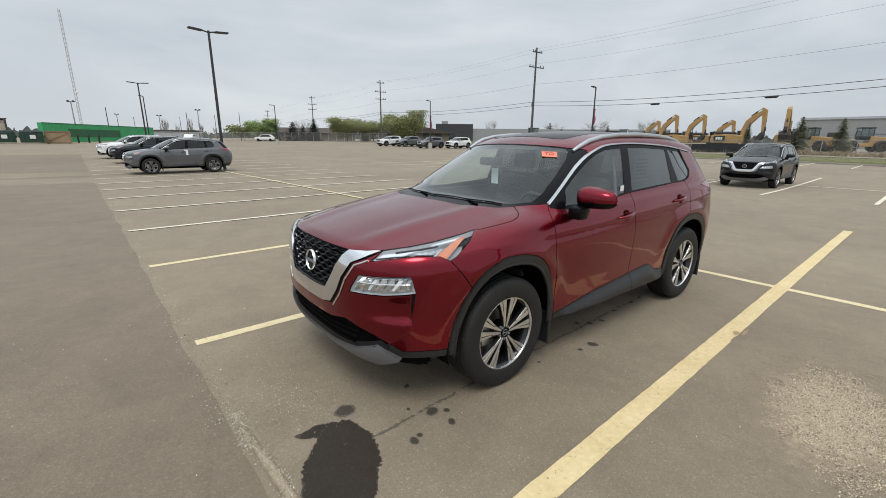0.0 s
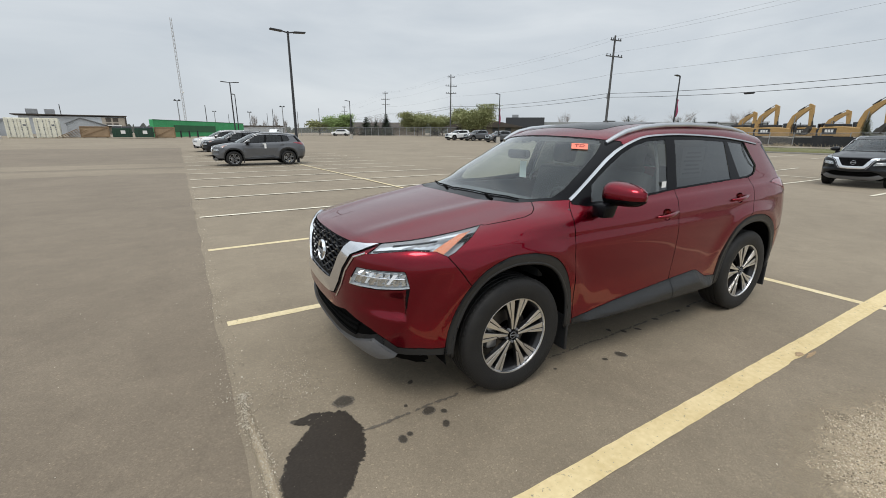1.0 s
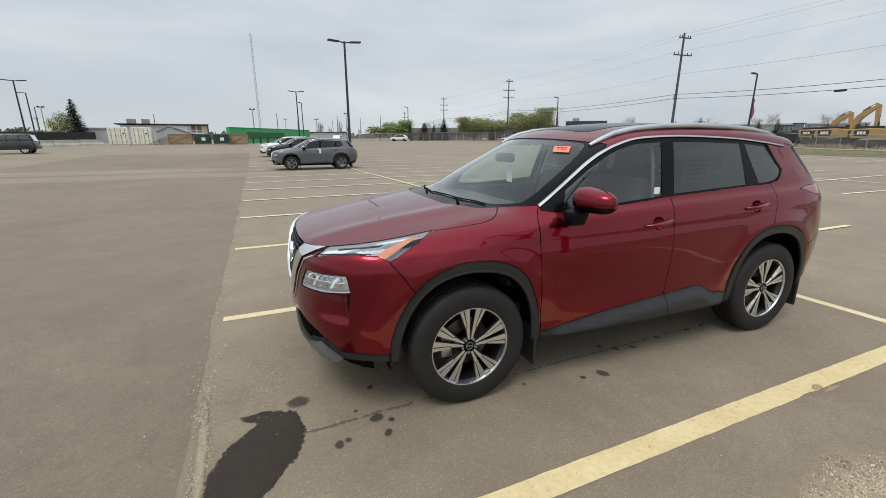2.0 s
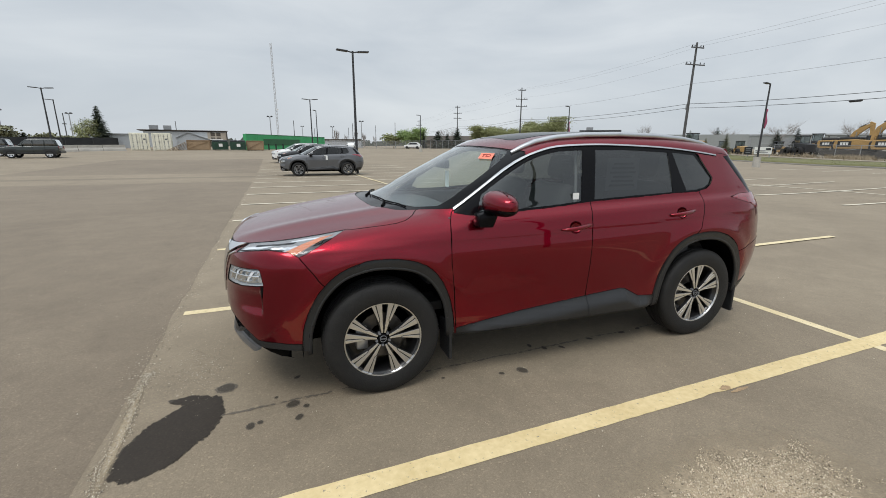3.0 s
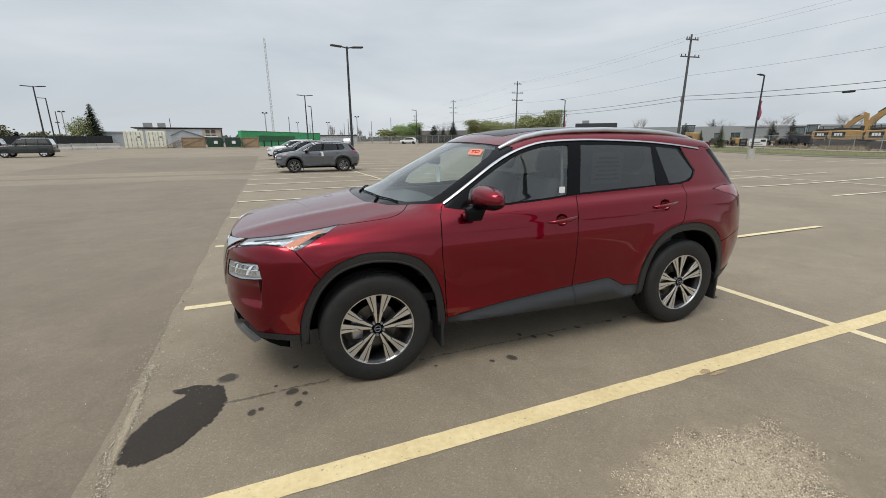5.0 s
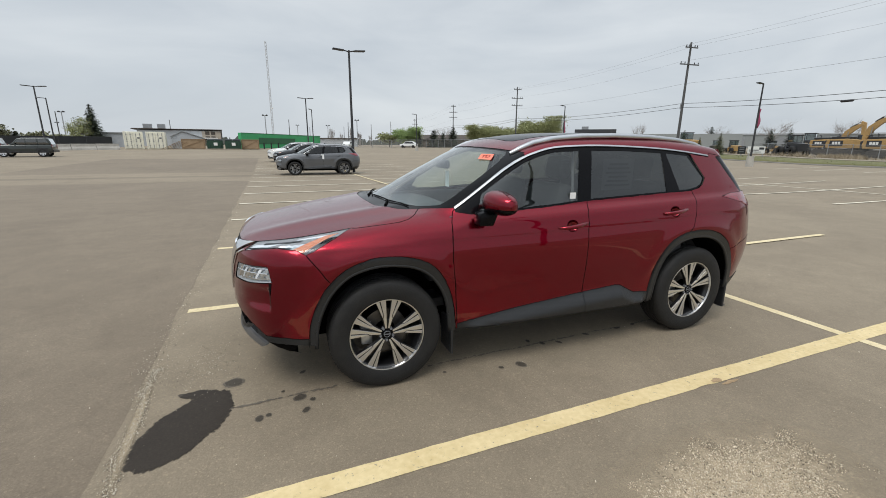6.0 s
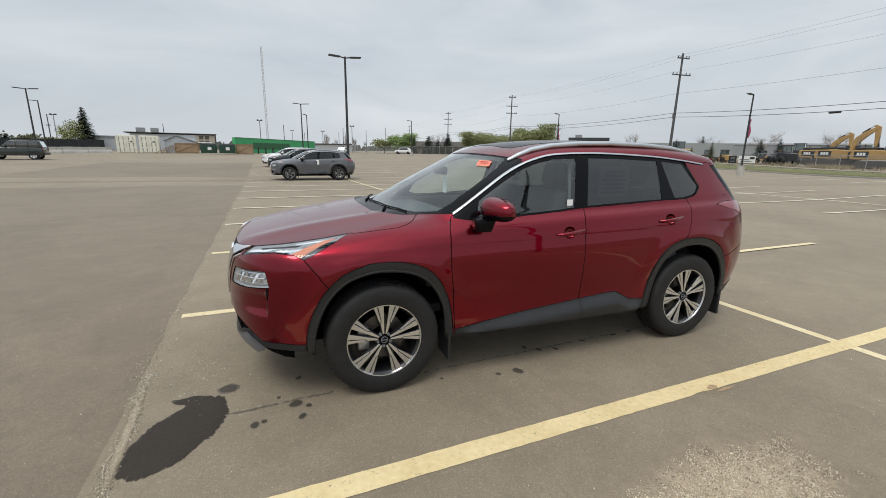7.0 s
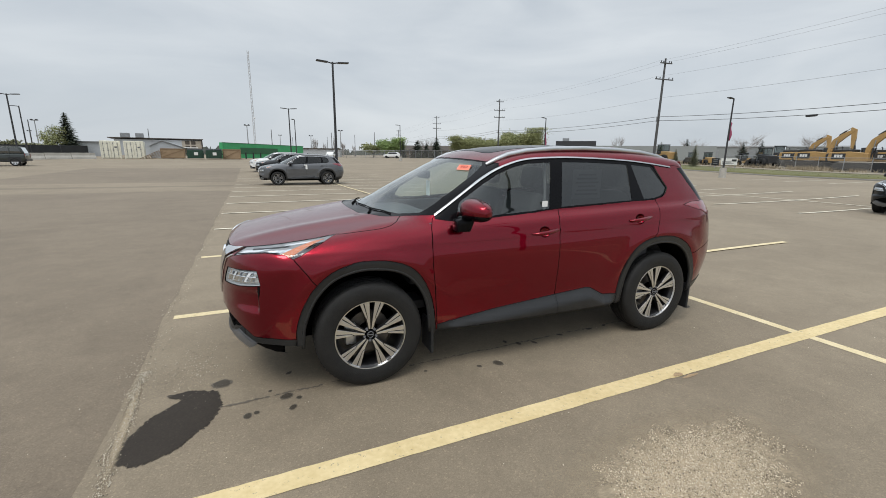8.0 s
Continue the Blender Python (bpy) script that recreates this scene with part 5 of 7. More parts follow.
    # door handles, mirrors, mud flaps
    for sign in (-1, 1):
        for (cx, cz), door in zip(((1.370, .995), (2.345, 1.050)), ("front_door", "rear_door")):
            y = on_side(cx, cz).y
            d = made[(door, sign < 0)]
            bowl = bmesh.new()
            rings = []
            for r, dep in ((.050, .004), (.045, .012), (.034, .024), (.018, .029)):
                rings.append([bowl.verts.new((cx + r * math.cos(2 * math.pi * k / 20), sign * (y - dep), cz + r * .86 * math.sin(2 * math.pi * k / 20))) for k in range(20)])
            for a, b in zip(rings, rings[1:]):
                for k in range(20):
                    bowl.faces.new((a[k], a[(k + 1) % 20], b[(k + 1) % 20], b[k]))
            bowl.faces.new(rings[-1])
            bmesh.ops.recalc_face_normals(bowl, faces=bowl.faces[:])
            part("handle_recess", bowl, paint, d, smooth=180)
            pts = [(cx - .118 + .246 * t, sign * (y + .002 + .034 * math.sin(math.pi * min(1, t * 1.15) ** .8) ** .7), cz - .008 + .020 * t) for t in np.linspace(0, 1, 11)]
            rad = [.006, .0115, .014, .0155, .016, .016, .016, .016, .0155, .014, .009]
            h = tube(pts, rad, 10)
            part("door_handle", h, paint, d, "body-coloured pull handle", smooth=60)
        # mirror
        bm = bmesh.new()
        bmesh.ops.create_uvsphere(bm, u_segments=28, v_segments=18, radius=1.0)
        for v in bm.verts:
            p = v.co
            sup = lambda a, e: math.copysign(abs(a) ** e, a)
            q = Vector((sup(p.x, .90), sup(p.y, .68), sup(p.z, .72)))
            out = (q.y + 1) / 2
            v.co = Vector((.104 * q.x * (1 - .18 * out) + (.030 * out if q.x < 0 else 0), .140 * q.y, (.092 - .024 * out) * q.z - .008 * out))
            if v.co.z < 0:
                v.co.z *= .86
            if v.co.x > .066:
                v.co.x = .066
        lower = [f for f in bm.faces if f.calc_center_median().z < -.022]
        for f in lower:
            f.material_index = 1
        for f in bm.faces:
            if f.calc_center_median().x > .065:
                f.material_index = 1
        fold = Matrix.Translation((.17, -.10, -.20)) @ Matrix.Rotation(radians(62), 4, 'Z') if sign > 0 and fine else Matrix()
        at = Matrix.Translation((.715, sign * 1.012, 1.196)) @ fold @ Matrix.Diagonal((1, sign, 1, 1))
        bmesh.ops.transform(bm, matrix=at, verts=bm.verts)
        if sign < 0:
            bmesh.ops.reverse_faces(bm, faces=bm.faces[:])
        mir = part("side_mirror", bm, [paint, M_GLOSSBLACK], car, "body-coloured door mirror with a black base" if sign < 0 or not fine else "folded body-coloured door mirror", smooth=180)
        part("mirror_arm", prism([(.60, 1.05), (.70, 1.045), (.735, 1.13), (.66, 1.15), (.60, 1.13)], .10, 'y', None, .012, at=(0, sign * .915, 0)), M_GLOSSBLACK, mir, smooth=40)
        glassy = prism([(-.068, -.038), (.070, -.034), (.070, .038), (-.070, .042)], .004, 'x', None, .001)
        if sign < 0 or not fine:
            part("mirror_glass", glassy, M_MIRROR, mir, at=Matrix.Translation((.7815, sign * 1.0, 1.205)))
        for x in (.445, 3.06):
            part("mud_flap", box(.022, .20, .24, at=(x, sign * .80, .155), bevel=.008), M_CLAD, car)
        # rolled inner lips of the arches
        for rim in (ARCH_F_IN, ARCH_R_IN):
            pts = [on_side(round(a, 4), round(b, 4), -.001) for a, b in rim if b > .33]
            part("arch_lip", tube([(q.x, q.y * sign, q.z) for q in pts], .0125, 8), M_CLAD, car, smooth=180)
        # roof rails
        path = [(1.00, .590, 1.508), (1.08, .600, 1.545), (1.18, .606, 1.583), (1.35, .612, 1.616), (1.6, .618, 1.636), (1.9, .620, 1.643), (2.25, .618, 1.636), (2.55, .611, 1.617), (2.78, .602, 1.585), (2.90, .596, 1.552)]
        path = [(x, y, z - .012) for x, y, z in path]
        bm = tube([(x, sign * y, z) for x, y, z in path], [.014, .019, .021, .021, .021, .021, .021, .020, .018, .013], 10)
        part("roof_rail", bm, M_SILVER, car, "satin silver roof rail", smooth=60)
    # wipers and cowl
    for y0, y1 in ((-.58, .02), (.0, .56)):
        pts = [(float(np.interp(abs(y), [0, .35, .6], [.105, .150, .245])) + .012 * t, y, 0) for t, y in ((t, y0 + (y1 - y0) * t) for t in np.linspace(0, 1, 8))]
        pts = [(x, y, on_top(x, y) + .004) for x, y, _ in pts]
        wp = part("wiper", tube(pts, .0045, 6), M_DARK, car)
        mid = pts[3]
        part("wiper_arm", tube([(mid[0] - .055, mid[1] - .16, on_top(mid[0] - .055, mid[1] - .16) + .003), mid], [.009, .006], 6), M_DARK, wp)
    # spoiler over the tailgate
    sp = bmesh.new()
    cols = []
    for y in np.linspace(-.62, .62, 17):
        e = 1 - .10 * (abs(y) / .62) ** 3
        x1 = 2.99 + .11 * e
        zc = 1.580 - .040 * (abs(y) / .62) ** 2
        cols.append([sp.verts.new(p) for p in ((2.97, y, zc - .006), (3.06, y, zc - .011), (x1, y, zc - .050), (x1 + .006, y, zc - .066), (x1 - .02, y, zc - .078), (3.02, y, zc - .072))])
    for a, b in zip(cols, cols[1:]):
        for k in range(5):
            sp.faces.new((a[k], a[k + 1], b[k + 1], b[k]))
    sp.faces.new(cols[0][::-1]); sp.faces.new(cols[-1])
    part("rear_spoiler", sp, paint, car, smooth=50)
    # antenna fin
    part("antenna_fin", prism([(2.70, 1.60), (2.86, 1.59), (2.84, 1.66), (2.80, 1.67)], .03, 'y', None, .01), paint, car, smooth=40)
    # cabin
    for y in (-.37, .37):
        seat(car, 1.15, y)
    seat(car, 2.02, -.36, .56); seat(car, 2.02, .36, .56)
    dash = part("dashboard", prism([(.34, .62), (.34, 1.02), (.42, 1.085), (.62, 1.09), (.80, 1.05), (.84, .98), (.80, .62)], 1.40, 'y', None, .03), M_DASH, car, smooth=40)
    ring = lathe([(.175 + .014 * math.cos(a), .014 * math.sin(a)) for a in np.linspace(0, 2 * math.pi, 9)], 40)
    part("steering_wheel", ring, M_DASH, car, smooth=60, at=Matrix.Translation((.90, -.37, 1.00)) @ Matrix.Rotation(radians(-90), 4, 'Z') @ Matrix.Rotation(radians(24), 4, 'X'))
    part("rear_view_mirror", box(.05, .24, .07, at=(.70, 0, 1.365), bevel=.02), M_GLOSSBLACK, car)
    part("cabin_floor", box(2.6, 1.4, .06, at=(1.6, 0, .44)), M_DASH, car)
    for sign in (-1, 1):
        part("door_lining", box(2.1, .03, .62, at=(1.5, sign * .80, .48), bevel=.01), M_DASH, car)
        part("inner_pillar", tube([(1.47, sign * .735, 1.08), (1.50, sign * .68, 1.30), (1.53, sign * .605, 1.52)], [.012, .011, .010], 8), M_SHEET, car)
        bm = bmesh.new()
        cols = []
        for x, z in ROOFLINE:
            a, b = on_side(x + .002, z - .0095, -.005), on_side(x + .001, z + .001, -.005)
            cols.append([bm.verts.new((q.x, sign * (q.y - d), q.z)) for q, d in ((a, .012), (a, 0), (b, 0), (b, .012))])
        for p, q in zip(cols, cols[1:]):
            for k in range(3):
                bm.faces.new((p[k], q[k], q[k + 1], p[k + 1]))
        bm.faces.new(cols[0]); bm.faces.new(cols[-1])
        bmesh.ops.recalc_face_normals(bm, faces=bm.faces[:])
        part("window_chrome_strip", bm, M_SILVER, car, "bright strip over the side windows", smooth=40)
    part("rear_floor", box(.9, 1.2, .5, at=(2.9, 0, .5), bevel=.03), M_DASH, car)


@functools.lru_cache(None)
def on_nose_y(y, z):
    """x of the nose at that half width and height."""
    lo, hi = -1.2, 0.3
    for _ in range(24):
        mid = (lo + hi) / 2
        if car_f(np.array([mid]), np.array([y]), np.array([z]))[0] < 0:
            hi = mid
        else:
            lo = mid
    return hi


@functools.lru_cache(None)
def on_top(x, y):
    lo, hi = .6, 1.9
    for _ in range(24):
        mid = (lo + hi) / 2
        if car_f(np.array([x]), np.array([y]), np.array([mid]))[0] < 0:
            lo = mid
        else:
            hi = mid
    return lo


def headliner(car, verts, faces, lab):
    fs = [f for f, l in zip(faces, lab) if l in ("roof", "sunroof")]
    me = panel_mesh("headliner", verts, fs, False, True, -.045, 0, 0)
    part("headliner", me, M_TRIMLIGHT, car)


# ---- the red car ----
car, made = crossover(pose(1.859, 2.58, 0), M_RED, "dark red metallic crossover with black arch trim parked on a stall", "", fine=True)
dress(car, made, M_RED)
headliner(car, *SHELLS['fine'])


def glued(name, corners, depth, material, label, parent):
    """A small sheet lying on the driver's side of the windshield or windows."""
    bm = bmesh.new()
    bm.faces.new([bm.verts.new(c) for c in corners])
    r = bmesh.ops.extrude_face_region(bm, geom=bm.faces[:])
    n = bm.faces[:][0].normal
    bm.normal_update()
    d = (Vector(corners[1]) - Vector(corners[0])).cross(Vector(corners[2]) - Vector(corners[0])).normalized() * depth
    bmesh.ops.translate(bm, vec=d, verts=[v for v in r["geom"] if isinstance(v, bmesh.types.BMVert)])
    bmesh.ops.recalc_face_normals(bm, faces=bm.faces[:])
    return part(name, bm, material, parent, label)


# orange paper tag inside the windshield, lettered
tag_c = [(.816, -.445), (.872, -.546), (.922, -.50), (.866, -.395)]
quad = [Vector((x, y, on_top(x, y) + .004)) for x, y in tag_c]
tag = glued("paper_tag", quad, .001, M_ORANGE, "bright orange paper tag", car)
font = bpy.data.curves.new("lettering", 'FONT')
font.body = "TD"
font.size = .055
font.align_x, font.align_y = 'CENTER', 'CENTER'
font.extrude = .0006
font.materials.append(M_REDINK)
ex = (quad[1] - quad[0]).normalized() * 1.0
ex = (quad[0] - quad[1]).normalized() * -1
up = (quad[3] - quad[0]).normalized()
nz_ = ex.cross(up).normalized()
mid = sum(quad, Vector()) / 4
tmp = new("lettering_tmp", font)
me = bpy.data.meshes.new_from_object(tmp)
bpy.data.objects.remove(tmp)
ltr = part("lettering", me, None, tag)
ltr.matrix_basis = Matrix.Translation(mid + nz_ * .004) @ Matrix((ex, up, nz_)).transposed().to_4x4()
if nz_.z < 0:
    ltr.matrix_basis = Matrix.Translation(mid - nz_ * .004) @ Matrix((-ex, up, -nz_)).transposed().to_4x4()
# white slips: one hanging from the mirror, one on the driver's window, one on the rear window
part("hanging_slip", box(.004, .075, .13, at=(.735, -.02, 1.215)), M_PAPER, car, "white paper slip hanging from the mirror")
y = on_side(1.43, 1.19).y
part("window_sticker", box(.05, .002, .045, at=(1.418, -y + .004, 1.178)), M_PAPER, car, "small white sticker")

y = on_side(1.9, 1.36).y
lab_ = part("price_sheet", box(.30, .002, .24, at=(1.90, -y + .05, 1.22)), M_SHEET, car, "white price sheet inside the rear window")
for k in range(6):
    part("print_bar", box(.24 - .03 * (k % 3), .001, .014, at=(1.90, -y + .048, 1.25 + .032 * k)), M_DARK, lab_)

# ---- other vehicles ----
PLAIN_AT = pose(1.85, 24.6, gz(3, 24.6), 0, 0, 1.7)
grey_car, grey_made = crossover(PLAIN_AT, M_GREY_PAINT, "gunmetal grey crossover parked in a marked stall", "crossovers parked in the lot")
dress(grey_car, grey_made, M_GREY_PAINT, fine=False)


def repaint(ob, paint):
    for o in ob.children_recursive:
        for slot in o.material_slots:
            if slot.material is M_GREY_PAINT:
                slot.link = 'OBJECT'
                slot.material = paint
    return ob


for x, y, turn, paint, text in (
        (1.55, 33.4, 1.7, M_BLACK_PAINT, "black crossover parked in a marked stall"),
        (1.0, 39.0, 1.7, M_WHITE_PAINT, "white crossover parked in a marked stall"),
        (19.75, 5.45, 2.0, M_BLACK_PAINT, "black crossover facing out of its stall"),
        (36.6, 61.0, 4, M_WHITE_PAINT, "white crossover parked near the fence"),
        (38.4, 58.2, 4, M_GREY_PAINT, "grey crossover parked near the fence"),
        (37.9, 51.6, 4, M_GREY_PAINT, "dark grey crossover parked near the grass"),
        (41.6, 49.6, 4, M_WHITE_PAINT, "white crossover parked near the grass")):
    repaint(copy_thing(grey_car, pose(x, y, gz(x, y), 0, 0, turn)), paint)["label"] = text
# white delivery tag hanging on the grey car's door
part("door_tag", box(.10, .006, .20, at=(1.50, -.922, .86)), M_PAPER, grey_car, "white paper tag on the door")
part("door_tag", box(.16, .006, .05, at=(1.46, -.922, 1.06)), M_PAPER, grey_car, "white paper tag on the door")

M_BOXGLASS = glass("dark_car_glass", (0.045, 0.05, 0.055), 1.9)
M_WAGONGLASS = glass("grey_wagon_glass", (0.20, 0.22, 0.23), 3.6)
M_CABGLASS = glass("tinted_cab_glass", (0.55, 0.60, 0.60), 2.0)


def boxy_suv(m, paint, label):
    """An upright four-wheel-drive wagon, nose to -x."""
    t = root("car", m, label, "car")
    part("body", prism([(-.72, .42), (-.74, .90), (-.60, 1.02), (.55, 1.08), (3.45, 1.10), (3.52, .95), (3.50, .45), (3.25, .36), (-.5, .36)], 1.84, 'y', None, .085), paint, t, smooth=50)
    part("cabin", prism([(.50, 1.07), (1.12, 1.66), (1.4, 1.72), (3.1, 1.72), (3.25, 1.68), (3.45, 1.09)], 1.50, 'y', None, .085), paint, t, smooth=50)
    for sign in (-1, 1):
        for poly in ([(.74, 1.13), (1.18, 1.58), (1.62, 1.62), (1.62, 1.13)], [(1.70, 1.13), (1.70, 1.62), (2.45, 1.62), (2.45, 1.13)], [(2.54, 1.14), (2.54, 1.62), (3.10, 1.60), (3.30, 1.14)]):
            part("window", prism(poly, .02, 'y', None, .004, at=(0, sign * .752, 0)), M_WAGONGLASS, t)
        part("roof_rail", tube([(1.35, sign * .62, 1.76), (3.05, sign * .62, 1.76)], .02, 6), M_SATIN, t)
        part("side_mirror", box(.10, .18, .14, at=(.92, sign * 1.0, 1.10), bevel=.03), paint, t)
        part("tail_lamp", box(.05, .12, .30, at=(3.50, sign * .80, .82), bevel=.01), M_REDLENS, t)
        for x in (.05, 2.78):
            part("arch_trim", prism([(x - .50, .38), (x - .40, .80), (x + .40, .80), (x + .50, .38)], .02, 'y', None, .006, at=(0, sign * .925, 0)), M_CLAD, t)
            w = part("wheel", WHEEL["tyre"], None, t)
            w.matrix_basis = Matrix.Translation((x, sign * .83, .366)) @ Matrix.Rotation(radians(180 if sign > 0 else 0), 4, 'Z')
            part("rim", lathe([(.0, -.07), (.09, -.085), (.15, -.075), (.21, -.095), (.236, -.10)], 24), M_RIM_CUT, w, smooth=30)
            for k in range(5):
                part("rim_opening", prism([(-.03, .10), (-.045, .20), (.045, .20), (.03, .10)], .004, 'y', None, 0, at=(0, -.099, 0)), M_DARK, w, at=Matrix.Rotation(radians(72 * k), 4, 'Y'))
    for sign in (-1, 1):
        for x in (1.66, 2.50):
            part("door_gap", box(.012, .006, .62, at=(x, sign * .921, .46)), M_DARK, t)
        for x in (1.50, 2.36):
            part("door_handle", box(.20, .04, .035, at=(x, sign * .935, .93), bevel=.012), paint, t)
        part("sill_trim", box(1.9, .03, .12, at=(1.42, sign * .925, .40), bevel=.01), M_CLAD, t)
    part("windshield", prism([(.515, 1.10), (1.10, 1.66), (1.12, 1.65), (.535, 1.09)], 1.30, 'y'), M_WAGONGLASS, t)
    part("rear_glass", prism([(3.455, 1.13), (3.27, 1.64), (3.29, 1.645), (3.475, 1.13)], 1.2, 'y'), M_WAGONGLASS, t)
    part("bumper", box(.16, 1.7, .22, at=(3.52, 0, .42), bevel=.03), M_CLAD, t)
    return t


boxy_suv(pose(-22.6, 50.6, gz(-22, 51), 0, 0, 8), M_GREEN_PAINT, "dark green-grey upright four-wheel-drive wagon on the aisle edge")
boxy_suv(pose(-28.2, 54.6, gz(-27, 54), 0, 0, 8), M_BLACK_PAINT, "dark upright wagon parked by the concrete barrier")

# ---- poles, lamps and lines ----
M_POLE = mat("dark_bronze_pole", (0.030, 0.031, 0.034), rough=0.5, vary=0.1, scale=2)
M_WOODPOLE = mat("weathered_wood_pole", (0.085, 0.086, 0.087), rough=0.9, vary=0.25, scale=3, bump=0.3, bump_scale=30)
M_GALV = mat("galvanised_steel", (0.33, 0.34, 0.35), rough=0.5, metal=0.6, vary=0.12, scale=3)
M_CABLE = mat("black_cable", (0.02, 0.02, 0.022), rough=0.7)
M_WIRE = mat("weathered_aluminium_wire", (0.17, 0.175, 0.18), rough=0.7)
M_CONC = mat("pale_concrete", (0.44, 0.42, 0.38), rough=0.9, vary=0.18, scale=1.6, bump=0.3, bump_scale=40)
M_BANNER = mat("red_pink_banner_cloth", (0.34, 0.075, 0.14), rough=0.8, vary=0.12, scale=4)
M_WHITE = mat("white_painted_metal", (0.72, 0.72, 0.70), rough=0.6, vary=0.06, scale=2)


def lot_lamp(x, y, h, arms, turn=0.0, base=False, group="lamp posts of the lot", banner=0):
    """Square-shouldered lot lamp: pole, arm, flat heads."""
    z = gz(x, y)
    t = root("street_lamp", pose(x, y, z, 0, 0, turn), "dark bronze lot lamp on a tall pole" + (" with two flat heads" if arms == 2 else " with one flat head"), "street lamp", group)
    if base:
        part("concrete_base", tube([(0, 0, 0), (0, 0, .85)], [.28, .27], 20), M_CONC, t, "pale concrete footing", smooth=40)
    part("pole", tube([(0, 0, .02), (0, 0, h * .5), (0, 0, h)], [.080, .070, .056], 10), M_POLE, t, smooth=60)
    for s in ((-1, 1) if arms == 2 else (-1,)):
        part("arm", tube([(0, 0, h - .08), (s * .30, 0, h - .02)], .035, 8), M_POLE, t)
        hd = box(.62, .30, .07, at=(0, 0, 0), bevel=.02)
        part("lamp_head", hd, M_POLE, t, at=Matrix.Translation((s * .60, 0, h - .04)) @ Matrix.Rotation(radians(-4 * s), 4, 'Y'))
    if banner:
        bm = bmesh.new()
        rows = []
        for i in range(9):
            zz = h - 1.9 - banner * i / 8
            wv = .10 * math.sin(i * .9)
            wid = .05 + .10 * min(1, i / 4) - (.03 * (i - 5) if i > 5 else 0)
            rows.append([bm.verts.new((.08 + wv * .2, wv * .15, zz)), bm.verts.new((.09 + wid * .4, -.07 + wv * .4, zz - .04)), bm.verts.new((.09 + wid * .6, -.13 + wv * .6, zz - .1))])
        for a, b in zip(rows, rows[1:]):
            for k in range(2):
                bm.faces.new((a[k], a[k + 1], b[k + 1], b[k]))
        bn = part("banner", bm, M_BANNER, t, "red-pink feather banner", smooth=180)
        md = bn.modifiers.new("thick", 'SOLIDIFY'); md.thickness = .006
    return t


lot_lamp(5.25, 25.2, 6.80, 2, 3)
lot_lamp(6.40, -3.6, 6.80, 2, 3)
lot_lamp(4.3, 54.0, 6.5, 2, 3)
lot_lamp(6.0, 70.8, 6.2, 1, 60)
lot_lamp(23.7, 73.1, 6.2, 1, 20, base=True)
lot_lamp(37.4, 49.4, 6.5, 1, 20, base=True, banner=2.0)
lot_lamp(38.3, 24.3, 6.60, 1, 10, base=True, banner=1.5)
lot_lamp(-19.9, 51.4, 6.4, 2, 8)
lot_lamp(-24.4, 64.7, 6.2, 1, -20)


def flood_pole(x, y, h):
    t = root("flood_light", pose(x, y, gz(x, y)), "tall galvanised pole with clustered flood lights", "flood light", "flood light poles")
    part("pole", tube([(0, 0, 0), (0, 0, h)], [.16, .10], 8), M_GALV, t)
    part("cross_bar", box(1.3, .10, .10, at=(0, 0, h - .15)), M_GALV, t)
    for i in (-1, 1):
        part("lamp_head", prism([(-.28, 0), (-.34, .10), (-.12, .34), (.12, .34), (.34, .10), (.28, 0)], .55, 'y', None, .04, at=(i * .48, -.1, h - .1)), M_POLE, t)


for x, y, h in ((-2.7, 135, 8.6), (25.3, 147, 8.6), (-52.5, 143, 8.6), (-60, 128, 8.2), (-88, 232, 9), (8.5, 210, 9), (19, 180, 8)):
    flood_pole(x, y, h)


def plain_pole(x, y, h, r=.13):
    part_ob = part("utility_pole", tube([(0, 0, 0), (0, 0, h)], [r, r * .7], 8), M_WOODPOLE, at=pose(x, y, gz(x, y)))
    tagged(part_ob, "bare weathered wooden pole by the far fence", "utility pole", "wooden poles")


for x, y, h in ((3.9, 150, 8.4), (23.8, 157, 8.4), (41.9, 168, 9.4), (40, 198, 9.5), (-30, 152, 7.6), (15, 230, 9), (-45, 120, 7.4), (30, 215, 9)):
    plain_pole(x, y, h)


def line_pole(x, y, h, arms, turn, lean=0.0):
    """Wooden power pole with cross arms and insulators; returns the wire points."""
    t = root("utility_pole", pose(x, y, gz(x, y), 0, lean, turn), "weathered wooden power pole with cross arms and insulators", "utility pole", "power line poles")
    part("pole", tube([(0, 0, 0), (0, 0, h * .5), (0, 0, h)], [.150, .125, .09], 10), M_WOODPOLE, t, smooth=60)
    for z, w in arms:
        a = part("cross_arm", box(w, .09, .10, at=(0, -.15, z - .05)), M_WOODPOLE, t)
        for i in (-1, -.55, .55, 1):
            part("insulator", tube([(i * (w / 2 - .1), -.16, z + .06), (i * (w / 2 - .1), -.16, z + .17), (i * (w / 2 - .1), -.16, z + .24)], [.035, .055, .03], 6), M_POLE, a)
    part("transformer_bracket", box(.16, .16, .5, at=(0, .16, 5.3)), M_GALV, t)
    return t


POLES = [(36.2, -8.0, 11.7), (40.7, 33.9, 11.7), (43.9, 73.7, 11.6), (46.3, 112.6, 11.4), (52.0, 168.8, 10.6)]
for i, (x, y, h) in enumerate(POLES):
    line_pole(x, y, h, [(h - .5, 1.5), (h - 2.1, 2.3)] + ([(h - 3.4, 2.2)] if i > 1 else []), -6, lean=0.6 if i == 1 else 0)


